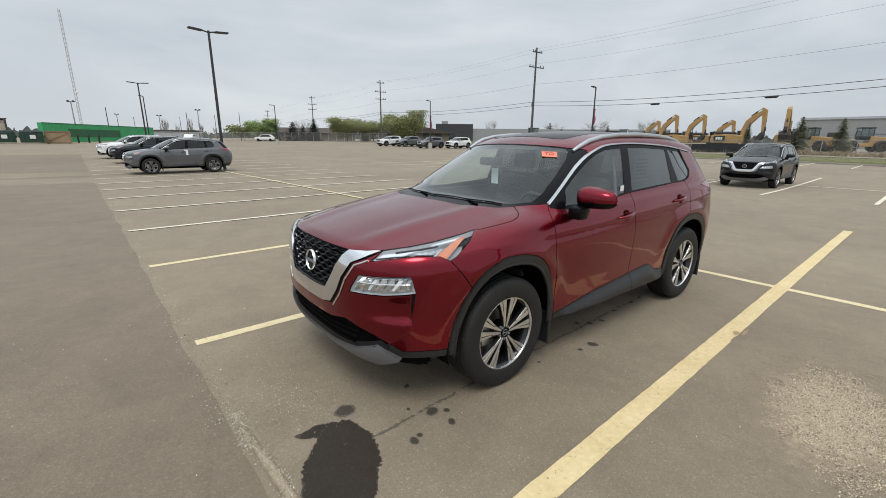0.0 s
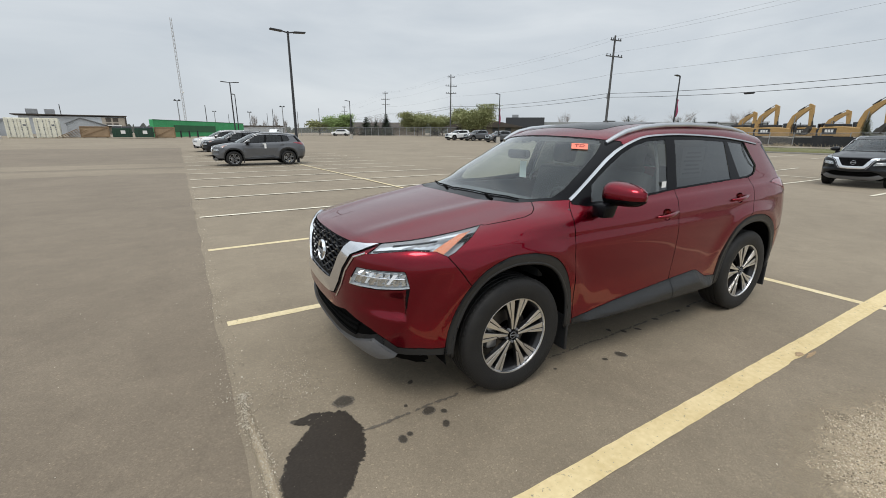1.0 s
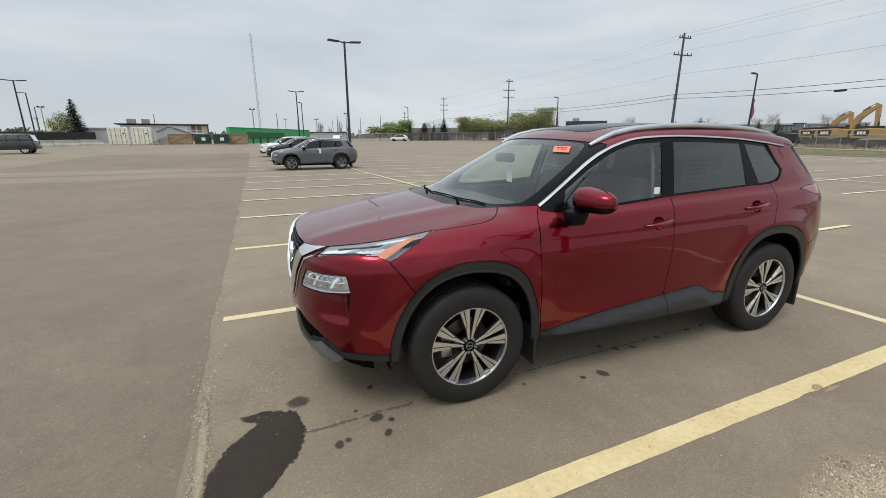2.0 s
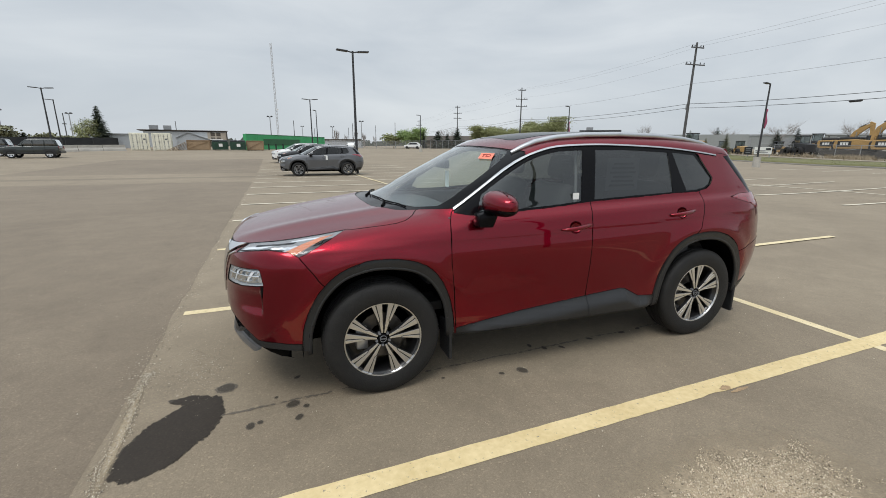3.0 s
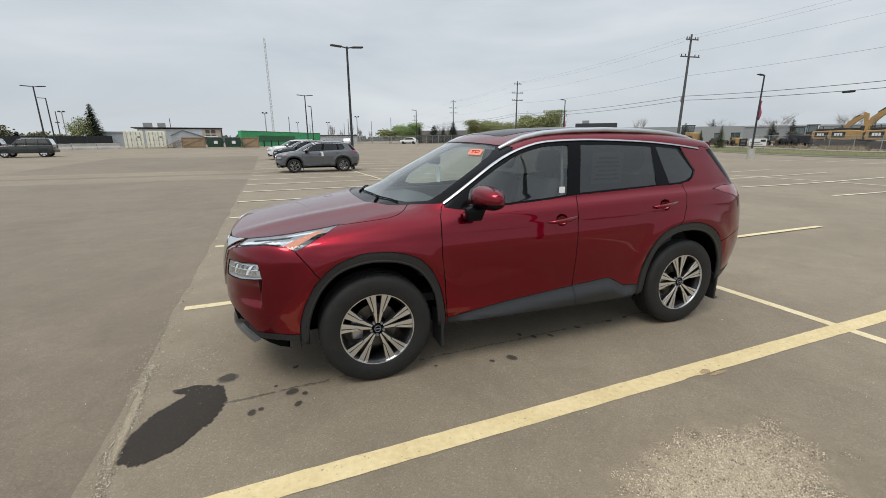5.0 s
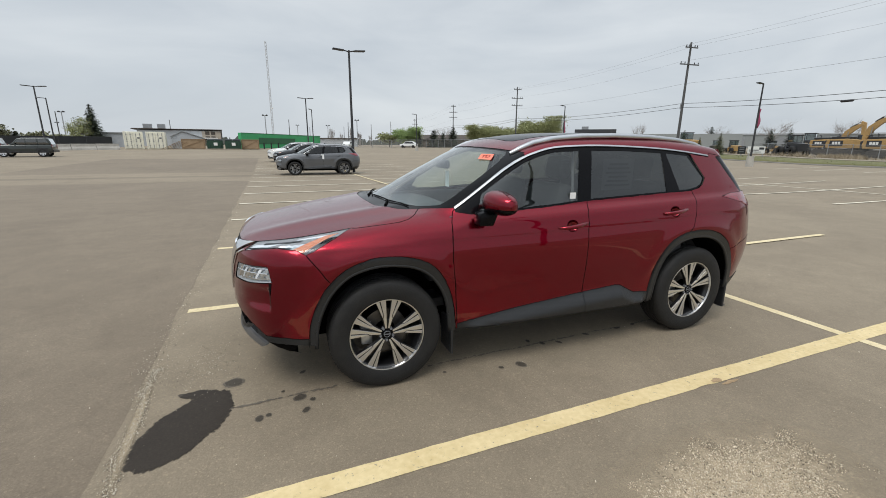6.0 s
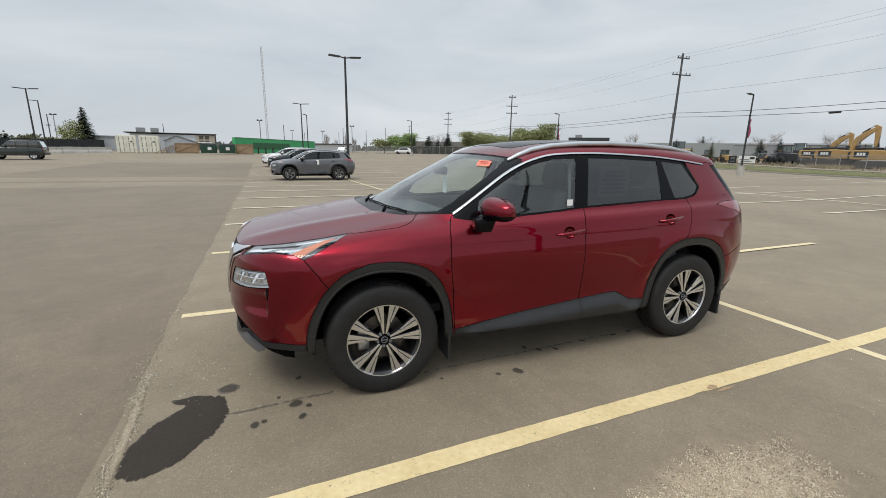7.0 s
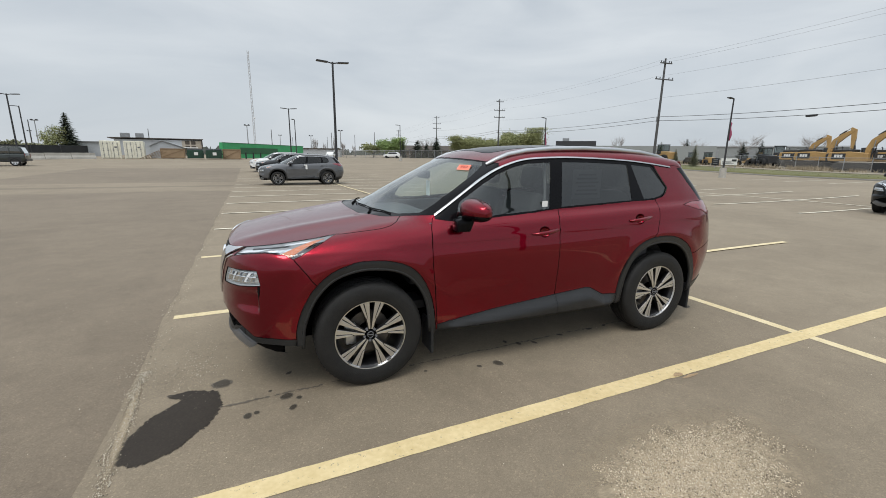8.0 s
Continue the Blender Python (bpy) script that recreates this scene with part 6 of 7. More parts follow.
def cable(a, b, sag, r, label):
    pts = [tuple(Vector(a).lerp(Vector(b), t) - Vector((0, 0, 4 * sag * t * (1 - t)))) for t in np.linspace(0, 1, 17)]
    return tagged(part("power_cable", tube(pts, r, 5), M_WIRE if r < .01 else M_CABLE), label, "cable", "overhead cables")


for (x0, y0, h0), (x1, y1, h1) in zip(POLES, POLES[1:]):
    g0, g1 = gz(x0, y0), gz(x1, y1)
    for dx, d, sag, r in ((-.65, .3, .5, .006), (.65, .3, .5, .006), (-1.05, 1.9, .6, .006), (0, 3.9, .5, .009)):
        cable((x0 + dx, y0, g0 + h0 - d), (x1 + dx, y1, g1 + h1 - d), sag, r, "thin overhead power line between poles")
    for z, sag in ((5.85, .68 if y0 < 0 else .45), (5.45, .72 if y0 < 0 else .5)):
        cable((x0, y0, g0 + z), (x1, y1, g1 + z), sag, .020, "thick black overhead communication cable")
for x, y in ((39.08, 18.8), (38.15, 10.1)):
    f = (y + 8.0) / 41.9
    z = gz(36.2, -8) * (1 - f) + gz(40.7, 33.9) * f + 5.45 - 4 * .72 * f * (1 - f) - .06
    sp = part("splice_box", tube([(0, -.42, 0), (0, -.34, 0), (0, .34, 0), (0, .42, 0)], [.03, .085, .085, .03], 8), M_CABLE, at=pose(x, y, z, 0, 0, -6))
    tagged(sp, "black splice closure hanging on an overhead cable", "splice box", "splice boxes")

# lattice mast
M_MAST = mat("pale_painted_mast_steel", (0.52, 0.53, 0.54), rough=0.6, vary=0.08, scale=0.5)
t = root("radio_mast", pose(-3.5, 292, gz(0, 290)), "very tall slender steel lattice radio mast", "radio mast")
for k in range(3):
    a = 2 * math.pi * k / 3
    part("mast_leg", tube([(.62 * math.cos(a), .62 * math.sin(a), 0), (.5 * math.cos(a), .5 * math.sin(a), 60)], .16, 5), M_MAST, t)
br = bmesh.new()
for i in range(30):
    for k in range(3):
        a, b = 2 * math.pi * k / 3, 2 * math.pi * (k + 1) / 3
        tube([(.56 * math.cos(a), .56 * math.sin(a), 2 * i), (.56 * math.cos(b), .56 * math.sin(b), 2 * i + 2)], .075, 4, br)
part("bracing", br, M_MAST, t)
part("dish", lathe([(.01, -.2), (.3, -.16), (.5, 0)], 16), M_WHITE, t, at=pose(.9, -.8, 22))

# ---- the yard edge to the left: containers, bins, crates, hut ----
M_CREAM = mat("cream_container_paint", (0.74, 0.72, 0.60), rough=0.6, vary=0.14, scale=1.2, bump=0.1)
M_GREENPAINT = mat("bright_green_cladding", (0.050, 0.36, 0.135), rough=0.55, vary=0.10, scale=0.6)
M_GREENDARK = mat("dark_green_cladding", (0.022, 0.11, 0.045), rough=0.6, vary=0.12, scale=0.8)
M_BIN = mat("dark_green_bin_paint", (0.018, 0.055, 0.036), rough=0.5, vary=0.2, scale=2)
M_CRATE = mat("raw_plywood", (0.33, 0.235, 0.145), rough=0.85, vary=0.18, scale=1.5, bump=0.2)
M_CRATEDARK = mat("crate_batten_wood", (0.25, 0.17, 0.10), rough=0.85, vary=0.2, scale=2)
M_GREYSIDING = mat("light_grey_siding", (0.42, 0.44, 0.46), rough=0.7, vary=0.08, scale=0.8)
M_BROWNROOF = mat("dark_brown_roof", (0.075, 0.062, 0.052), rough=0.9, vary=0.2, scale=0.8)
M_TAN = mat("tan_wall_panel", (0.38, 0.33, 0.27), rough=0.8, vary=0.1, scale=0.5)
M_BLACKMESH = mat("black_windscreen_mesh", (0.022, 0.024, 0.026), rough=0.9, vary=0.3, scale=1.0)


def container(x, y, turn):
    t = root("shipping_container", pose(x, y, gz(x, y), 0, 0, turn), "cream steel shipping container with closed double doors", "container", "cream containers")
    part("container_body", box(2.44, 6.0, 2.59, at=(0, 3.0, 0), bevel=.03), M_CREAM, t)
    for s in (-1, 1):
        d = part("container_door", box(1.12, .06, 2.35, at=(s * .585, -.035, .12), bevel=.012), M_CREAM, t)
        for dx in (-.26, .26):
            part("lock_rod", tube([(s * .585 + dx, -.09, .15), (s * .585 + dx, -.09, 2.45)], .022, 6), M_GALV, d)
            for z in (.5, 1.1, 1.35, 2.1):
                part("rod_bracket", box(.14, .05, .07, at=(s * .585 + dx, -.08, z)), M_SATIN, d)
        part("corner_post", box(.16, .10, 2.59, at=(s * 1.14, -.04, 0), bevel=.01), M_CREAM, t)
    part("door_placard", box(.30, .012, .22, at=(.62, -.075, 1.55)), M_SATIN, t)
    return t


container(-19.65, 77.0, 14)
container(-16.75, 76.9, 10)


def dumpster(x, y, turn):
    t = root("dumpster", pose(x, y, gz(x, y), 0, 0, turn), "dark green steel waste dumpster with lid open", "dumpster", "green dumpsters")
    part("bin_body", prism([(-.75, .15), (-.85, 1.35), (.85, 1.55), (.75, .15)], 2.2, 'x', None, .03), M_BIN, t)
    for s in (-1, 1):
        part("bin_rib", box(.10, .14, 1.1, at=(s * .75, -.82, .2), bevel=.01), M_BIN, t)
        part("lifting_pocket", box(.10, 1.2, .22, at=(s * 1.14, -.1, .70), bevel=.02), M_BIN, t)
        part("bin_lid", prism([(-.80, 1.40), (.75, 1.58), (.75, 1.63), (-.80, 1.45)], 1.02, 'x', None, .01, at=(s * .55, 0, 0)), M_BLACKMESH, t)
    part("bin_notice", box(.52, .02, .45, at=(.1, -.845, .62)), M_WHITE, t, "white notice with unreadable bars")
    return t


dumpster(-8.5, 75.2, 5); dumpster(-5.9, 74.6, 3)


def crate(x, y, w, turn):
    t = root("crate", pose(x, y, gz(x, y), 0, 0, turn), "large raw plywood crate with diagonal battens", "crate", "plywood crates")
    part("crate_box", box(w, 1.6, 1.5, at=(0, .8, .08), bevel=.01), M_CRATE, t)
    for z in (.08, 1.44):
        part("batten", box(w, .04, .14, at=(0, -.03, z)), M_CRATEDARK, t)
    for s in (-1, 1):
        part("batten", box(.14, .04, 1.22, at=(s * (w / 2 - .07), -.03, .22)), M_CRATEDARK, t)
    ang = math.atan2(1.2, w - .3)
    part("batten", box(math.hypot(1.2, w - .3), .035, .12, at=(0, 0, -.06)), M_CRATEDARK, t, at=Matrix.Translation((0, -.028, .83)) @ Matrix.Rotation(-ang, 4, 'Y'))
    for s in (-1, 0, 1):
        part("skid", box(.12, 1.6, .08, at=(s * w * .4, .8, 0)), M_CRATEDARK, t)
    return t


crate(-12.0, 78.2, 3.3, 8); crate(-3.5, 75.6, 2.6, 2)

# long green store and bollards; its opening's dark is only a flat green sheet
t = root("site_store", pose(-5.1, 80.6, gz(-2, 84), 0, 0, 60), "long bright green corrugated store with a dark green sheet for its opening", "store")
part("store_wall", box(30, .6, 2.65, at=(15, .3, 0), bevel=.02), M_GREENPAINT, t)
part("store_recess_sheet", box(13, .05, 1.15, at=(11.5, -.03, .75)), M_GREENDARK, t, "flat dark green sheet standing for a recess")
rib = bmesh.new()
for i in range(60):
    box(.16, .02, 2.55, at=(.3 + .5 * i, -.006, .03), bm=rib)
tagged(part("store_ribs", rib, M_GREENPAINT, t), kind="stuff")
part("store_edge", box(30.1, .10, .06, at=(15, -.02, 2.62)), M_GREENDARK, t)
for i in range(3):
    tagged(part("bollard", tube([(0, 0, 0), (0, 0, 1.0), (0, 0, 1.08)], [.11, .11, .04], 10), M_BLACKMESH, at=pose(-1.6 + 1.15 * i, 79.5 + .2 * i, gz(0, 80))), "short black steel bollard", "bollard", "black bollards")

# leaning lumber
for i in range(6):
    bm = box(.16, 3.0, .05, at=(0, 0, 0), bevel=.004)
    ob = part("plank", bm, M_CRATE if i % 2 else M_CRATEDARK)
    ob.matrix_basis = pose(-14.6 + .22 * i, 75.6 + .1 * i, gz(-14, 75) + .62 - .06 * i, 0, 0, 75 + 4 * i) @ Matrix.Rotation(radians(-24 - i), 4, 'X')
    tagged(ob, "loose wooden plank leaning on a lumber heap", "plank", "lumber heap")

# small grey hut with gable
t = root("hut", pose(-13.4, 82.0, gz(-13, 82), 0, 0, 10), "small light grey sided hut with a low gable", "hut")
part("hut_wall", prism([(-2.3, 0), (-2.3, 1.9), (-.6, 2.7), (2.3, 1.7), (2.3, 0)], 3.0, 'y', None, .02, at=(0, 1.5, 0)), M_GREYSIDING, t)
part("hut_roof", prism([(-2.45, 1.85), (-.6, 2.74), (2.5, 1.66), (2.5, 1.74), (-.6, 2.84), (-2.45, 1.95)], 3.3, 'y', None, 0, at=(0, 1.5, 0)), M_GALV, t)

# low depot building behind
t = root("depot_building", pose(-24.0, 134.2, gz(-24, 134), 0, 0, 10), "long low grey depot with a dark roof edge and roof vents", "building")
part("wall", box(19.5, 10, 4.1, at=(0, 5, 0), bevel=.02), M_GREYSIDING, t)
part("roof", box(21, 11, .20, at=(-.5, 5, 4.3), bevel=.02), M_BROWNROOF, t)
part("end_wall", box(4.6, .1, 4.0, at=(7.2, -.06, 0)), M_TAN, t)
for dx in (6.2, 7.6):
    for z in (1.7, 3.0):
        part("window", box(1.05, .08, .95, at=(dx, -.14, z)), M_BROWNROOF, t)
part("door_canopy", box(8.0, 3, .25, at=(4.5, -1.5, 2.0)), M_WHITE, t)
for dx, w in ((-7.5, 2.0), (-4.4, 1.8)):
    part("roof_vent", box(w, 1.6, 1.1, at=(dx, 3, 4.6), bevel=.03), M_GALV, t)
part("corner_pipe", tube([(9.7, -.1, 0), (9.7, -.1, 4.3)], .14, 8), M_BROWNROOF, t)
t = root("shed", pose(-27.0, 97, gz(-27, 97), 0, 0, 12), "low grey metal shed beyond the mesh fence", "shed")
part("wall", box(6, 5, 2.5, at=(0, 2.5, 0)), M_GREYSIDING, t)
part("roof", box(6.3, 5.4, .2, at=(0, 2.5, 2.5)), M_GALV, t)

# concrete barrier blocks and the dark mesh fence
a, b = Vector((-48, 47.5)), Vector((-20.9, 74.5))
n = 13
d = (b - a) / n
for i in range(n):
    c = a + d * (i + .5)
    ob = part("barrier_block", prism([(-.30, 0), (-.26, .25), (-.12, .5), (-.12, .85), (.12, .85), (.12, .5), (.26, .25), (.30, 0)], d.length - .05, 'x', None, .01), M_CONC, at=pose(c.x, c.y, gz(c.x, c.y) - .01, 0, 0, math.degrees(math.atan2(d.y, d.x))))
    tagged(ob, "weathered pale concrete barrier block", "barrier", "row of concrete barriers")
t = root("mesh_fence", pose(0, 0, 0), "dark windscreen mesh fence on steel posts", "fence")
a, b = Vector((-56, 60.0)), Vector((-23.4, 80.5))
for i in range(12):
    p, q = a.lerp(b, i / 12), a.lerp(b, (i + 1) / 12)
    z = gz((p.x + q.x) / 2, (p.y + q.y) / 2)
    dd = q - p
    part("mesh_panel", box(dd.length - .06, .03, 1.7, at=(0, 0, .12)), M_BLACKMESH, t, at=pose((p.x + q.x) / 2, (p.y + q.y) / 2, z, 0, 0, math.degrees(math.atan2(dd.y, dd.x))))
    part("fence_post", tube([(p.x, p.y, z), (p.x, p.y, z + 1.95)], .04, 6), M_POLE, t)

# ---- kerb, grass strip and the machine yard to the right ----
M_GRASS = mat("spring_grass", (0.125, 0.135, 0.048), rough=0.95, vary=0.2, scale=0.5, bump=0.3, bump_scale=14, second=(0.175, 0.165, 0.070))
M_KERB = mat("weathered_grey_concrete", (0.24, 0.225, 0.20), rough=0.9, vary=0.2, scale=1.2, bump=0.3)
M_YARD = mat("tan_gravel_yard", (0.27, 0.235, 0.18), rough=0.95, vary=0.2, scale=0.3, bump=0.3, bump_scale=20)
K0, KD = Vector((40.0, 0.0)), Vector((0.232, 0.973))


def strip(name, u0, u1, v0, v1, lift, material, label, category, thick=0.0):
    """A band beside the kerb line: u across from the kerb, v along it."""
    bm = bmesh.new()
    nrm = Vector((KD.y, -KD.x))
    us = np.linspace(u0, u1, 4); vs_ = np.arange(v0, v1 + .1, 5.0)
    grid = []
    for v in vs_:
        row = []
        for u in us:
            p = K0 + KD * v + nrm * u
            row.append(bm.verts.new((p.x, p.y, gz(p.x, p.y) + lift)))
        grid.append(row)
    for r0, r1 in zip(grid, grid[1:]):
        for k in range(len(us) - 1):
            bm.faces.new((r0[k], r0[k + 1], r1[k + 1], r1[k]))
    ob = tagged(part(name, bm, material, smooth=180), label, category, kind="structure")
    if thick:
        md = ob.modifiers.new("thick", 'SOLIDIFY'); md.thickness = thick; md.offset = -1
    return ob


strip("kerb", 0, .18, -75, 120, .12, M_KERB, "pale concrete kerb along the grass", "kerb", .2)
strip("grass_strip", .18, 12.5, -75, 120, .125, M_GRASS, "strip of spring grass with bare patches", "grass", .25)
strip("yard", 12.5, 110, -75, 115, .05, M_YARD, "tan gravel of a machine yard", "gravel", .1)
strip("path", 10.2, 12.5, -75, 115, .175, M_YARD, "narrow tan gravel path", "path", .05)

# grass tufts near the kerb
r = random.Random(9)
vv, ff = [], []
nrm = Vector((KD.y, -KD.x))
for _ in range(2200):
    p = K0 + KD * r.uniform(-20, 75) + nrm * (0.25 + 9.5 * r.random())
    z = gz(p.x, p.y) + .15
    h = r.uniform(.02, .055); a = r.uniform(0, 3.14); w = r.uniform(.02, .06)
    k = len(vv)
    vv += [(p.x - w * math.cos(a), p.y - w * math.sin(a), z), (p.x + w * math.cos(a), p.y + w * math.sin(a), z), (p.x + r.uniform(-.05, .05), p.y + r.uniform(-.05, .05), z + h)]
    ff.append((k, k + 1, k + 2))
me = bpy.data.meshes.new("grass_tufts"); me.from_pydata(vv, [], ff)
tagged(part("grass_tufts", me, M_GRASS), "short tufts of spring grass", "grass", kind="stuff")

M_CATYELLOW = mat("machine_yellow", (0.40, 0.25, 0.095), rough=0.5, vary=0.18, scale=0.8)
# black raised a little: distance haze is mixed into the colour
M_CATBLACK = mat("hazed_machine_black", (0.028, 0.029, 0.032), rough=0.45, vary=0.2)
M_TRACK = mat("track_steel", (0.055, 0.050, 0.045), rough=0.7, vary=0.25)


def ribbon(path, widths, depth, at):
    """A plate of changing width along a bent line in the x-z plane, pushed through a depth."""
    lo, hi = [], []
    for i, (x, z) in enumerate(path):
        ax, az = path[max(i - 1, 0)]; bx, bz = path[min(i + 1, len(path) - 1)]
        d = math.hypot(bx - ax, bz - az)
        nx, nz = -(bz - az) / d, (bx - ax) / d
        lo.append((x - nx * widths[i] / 2, z - nz * widths[i] / 2)); hi.append((x + nx * widths[i] / 2, z + nz * widths[i] / 2))
    return prism(lo + hi[::-1], depth, 'y', None, .025, at=at)


def excavator(x, y, turn, boom_up, label, cab=True, s=1.0):
    """Crawler digger; its boom points along local +x."""
    t = root("excavator", pose(x, y, gz(x, y) + .05, 0, 0, turn) @ Matrix.Diagonal((s, s, s, 1)), label, "excavator", "yellow excavators in the yard")
    for sd in (-1, 1):
        part("track", prism([(-2.0, .12), (-2.2, .45), (-2.0, .85), (-1.6, .95), (1.6, .95), (2.0, .85), (2.2, .45), (2.0, .12), (1.6, .02), (-1.6, .02)], .6, 'y', None, .05, at=(0, sd * 1.2, 0)), M_TRACK, t)
    part("undercarriage", box(1.8, 1.9, .45, at=(0, 0, .55), bevel=.05), M_CATBLACK, t)
    part("engine_housing", prism([(-2.6, 1.15), (-2.75, 1.6), (-2.6, 2.35), (-.4, 2.45), (1.5, 2.2), (1.6, 1.15)], 2.7, 'y', None, .08), M_CATYELLOW, t)
    part("counterweight", prism([(-2.9, 1.1), (-3.0, 2.0), (-2.8, 2.25), (-2.2, 2.25), (-2.2, 1.1)], 2.6, 'y', None, .12), M_CATBLACK, t)
    part("engine_cover", box(2.2, 2.0, .35, at=(-1.2, 0, 2.4), bevel=.08), M_CATBLACK, t)
    for sd in (-1, 1):
        pn = part("side_panel", box(1.5, .03, .75, at=(-1.5, sd * 1.37, 1.45), bevel=.01), M_CATBLACK, t, "black side panel with a plain white mark")
        for k, w in enumerate((.26, .26, .24)):
            part("mark_bar", box(w, .02, .36, at=(-1.82 + .32 * k, sd * 1.395, 1.68), bevel=.02), M_WHITE, pn)
    if cab:
        c = part("cab", prism([(.2, 1.5), (.1, 2.95), (.9, 3.0), (1.55, 2.5), (1.65, 1.5)], 1.0, 'y', None, .06, at=(0, .8, 0)), M_CATBLACK, t)
        part("cab_window", prism([(.3, 2.0), (.25, 2.8), (.85, 2.85), (1.35, 2.45), (1.4, 2.0)], 1.02, 'y', None, .01, at=(0, .8, 0)), M_BOXGLASS, c)
    b = boom_up
    part("boom", ribbon([(1.00, 1.75), (1.12, 2.8 * b), (1.55, 3.75 * b), (2.20, 4.40 * b), (2.80, 4.85 * b), (3.25, 5.15 * b)], [.40, .58, .78, .66, .48, .34], .50, (0, -.2, 0)), M_CATYELLOW, t)
    stick = part("stick", ribbon([(2.95, 5.50 * b), (3.25, 5.20 * b), (3.36, 4.2 * b), (3.42, 2.5 * b)], [.20, .58, .50, .28], .42, (0, -.2, 0)), M_CATYELLOW, t)
    part("bucket_link", ribbon([(3.62, 3.2 * b), (3.70, 2.75 * b), (3.46, 2.45 * b)], [.10, .12, .10], .36, (0, -.2, 0)), M_CATBLACK, stick)
    part("bucket", prism([(3.50, 2.60 * b), (3.62, 2.2 * b), (3.45, 1.7 * b), (3.05, 1.35 * b), (2.62, 1.45 * b), (2.85, 1.9 * b), (3.2, 2.3 * b)], 1.2, 'y', None, .03, at=(0, -.2, 0)), M_TRACK, t)
    for k in range(4):
        part("bucket_tooth", prism([(2.45, 1.36 * b), (2.66, 1.42 * b), (2.70, 1.54 * b)], .10, 'y', None, 0, at=(0, -.65 + .30 * k, 0)), M_TRACK, t)
    for dy in (-.55, .15):
        part("hydraulic_ram", tube([(1.55, dy, 1.55), (1.66, dy, 2.9 * b)], .10, 8), M_CATBLACK, t)
        part("ram_rod", tube([(1.66, dy, 2.9 * b), (1.72, dy, 3.9 * b)], .055, 6), M_GALV, t)
    part("hydraulic_ram", tube([(1.75, -.2, 4.55 * b), (2.45, -.2, 5.12 * b)], .10, 8), M_CATBLACK, t)
    part("ram_rod", tube([(2.45, -.2, 5.12 * b), (2.95, -.2, 5.50 * b)], .055, 6), M_GALV, t)
    part("hydraulic_ram", tube([(3.42, -.2, 4.75 * b), (3.60, -.2, 3.75 * b)], .08, 8), M_CATBLACK, t)
    part("ram_rod", tube([(3.60, -.2, 3.75 * b), (3.66, -.2, 3.15 * b)], .05, 6), M_GALV, t)
    part("exhaust_stack", tube([(-1.9, .5, 2.5), (-1.9, .5, 3.0), (-2.02, .5, 3.12)], .07, 8), M_CATBLACK, t)
    part("hand_rail", tube([(-2.5, -1.2, 2.4), (-2.5, -1.2, 2.85), (-.3, -1.2, 2.85), (-.3, -1.2, 2.45)], .025, 5), M_CATBLACK, t)
    for sd in (-1, 1):
        for k in range(6):
            part("track_roller", tube([(-1.5 + .6 * k, sd * 1.47, .22), (-1.5 + .6 * k, sd * 1.54, .22)], .13, 10), M_TRACK, t)
    return t


excavator(78.0, 39.5, -80, .92, "yellow and black crawler excavator with its arm folded", s=.92)
excavator(72.3, 34.2, -82, 1.02, "yellow and black crawler excavator with its arm raised", s=.95)
excavator(71.5, 29.8, -86, 1.0, "yellow and black crawler excavator beside another machine", s=.95)
excavator(75.5, 27.3, -78, .86, "yellow and black crawler excavator with its arm low", s=.95)
excavator(71.8, 22.5, -92, 1.08, "yellow and black crawler excavator with its arm raised high", s=.98)
excavator(70.8, 16.0, 188, 1.0, "yellow crawler excavator seen end on with its arm raised", s=1.0)
excavator(90.0, 42.0, 30, .7, "yellow and black excavator far back in the yard", s=.95)


def loader(x, y, turn, label, paint=None, s=1.0):
    t = root("wheel_loader", pose(x, y, gz(x, y) + .05, 0, 0, turn) @ Matrix.Diagonal((s, s, s, 1)), label, "loader", "machines in the yard")
    part("chassis", prism([(-2.6, .7), (-2.7, 1.9), (-.5, 2.1), (-.4, 1.2), (1.9, 1.1), (2.1, .7)], 1.6, 'y', None, .06), paint or M_CATYELLOW, t)
    cab = part("cab", box(1.5, 1.5, .55, at=(-.1, 0, 1.6), bevel=.08), M_CATBLACK, t)
    part("cab_roof", box(1.6, 1.6, .16, at=(-.1, 0, 3.14), bevel=.05), M_CATBLACK, cab)
    for px in (-.78, .58):
        for py in (-.68, .68):
            part("cab_post", tube([(px, py, 2.1), (px * .96 - .02, py * .96, 3.18)], .05, 6), M_CATBLACK, cab)
    part("cab_window", box(1.36, 1.36, 1.02, at=(-.1, 0, 2.13), bevel=.03), M_CABGLASS, cab)
    for wx in (-1.7, 1.5):
        for sd in (-1, 1):
            w = part("wheel", lathe([(.25, -.28), (.62, -.30), (.75, -.22), (.75, .22), (.62, .30), (.25, .28)], 24), M_TYRE, t, at=pose(wx, sd * 1.05, .75))
            part("rim", lathe([(.02, -.2), (.30, -.24), (.36, -.27)], 16), M_CATYELLOW, w)
    part("lift_arm", prism([(.8, 1.4), (1.0, 1.7), (2.9, .9), (2.8, .6)], 1.0, 'y', None, .04), paint or M_CATYELLOW, t)
    part("bucket", prism([(2.6, .15), (2.7, 1.2), (3.0, 1.1), (3.6, .15)], 2.5, 'y', None, .03), M_TRACK, t)
    return t


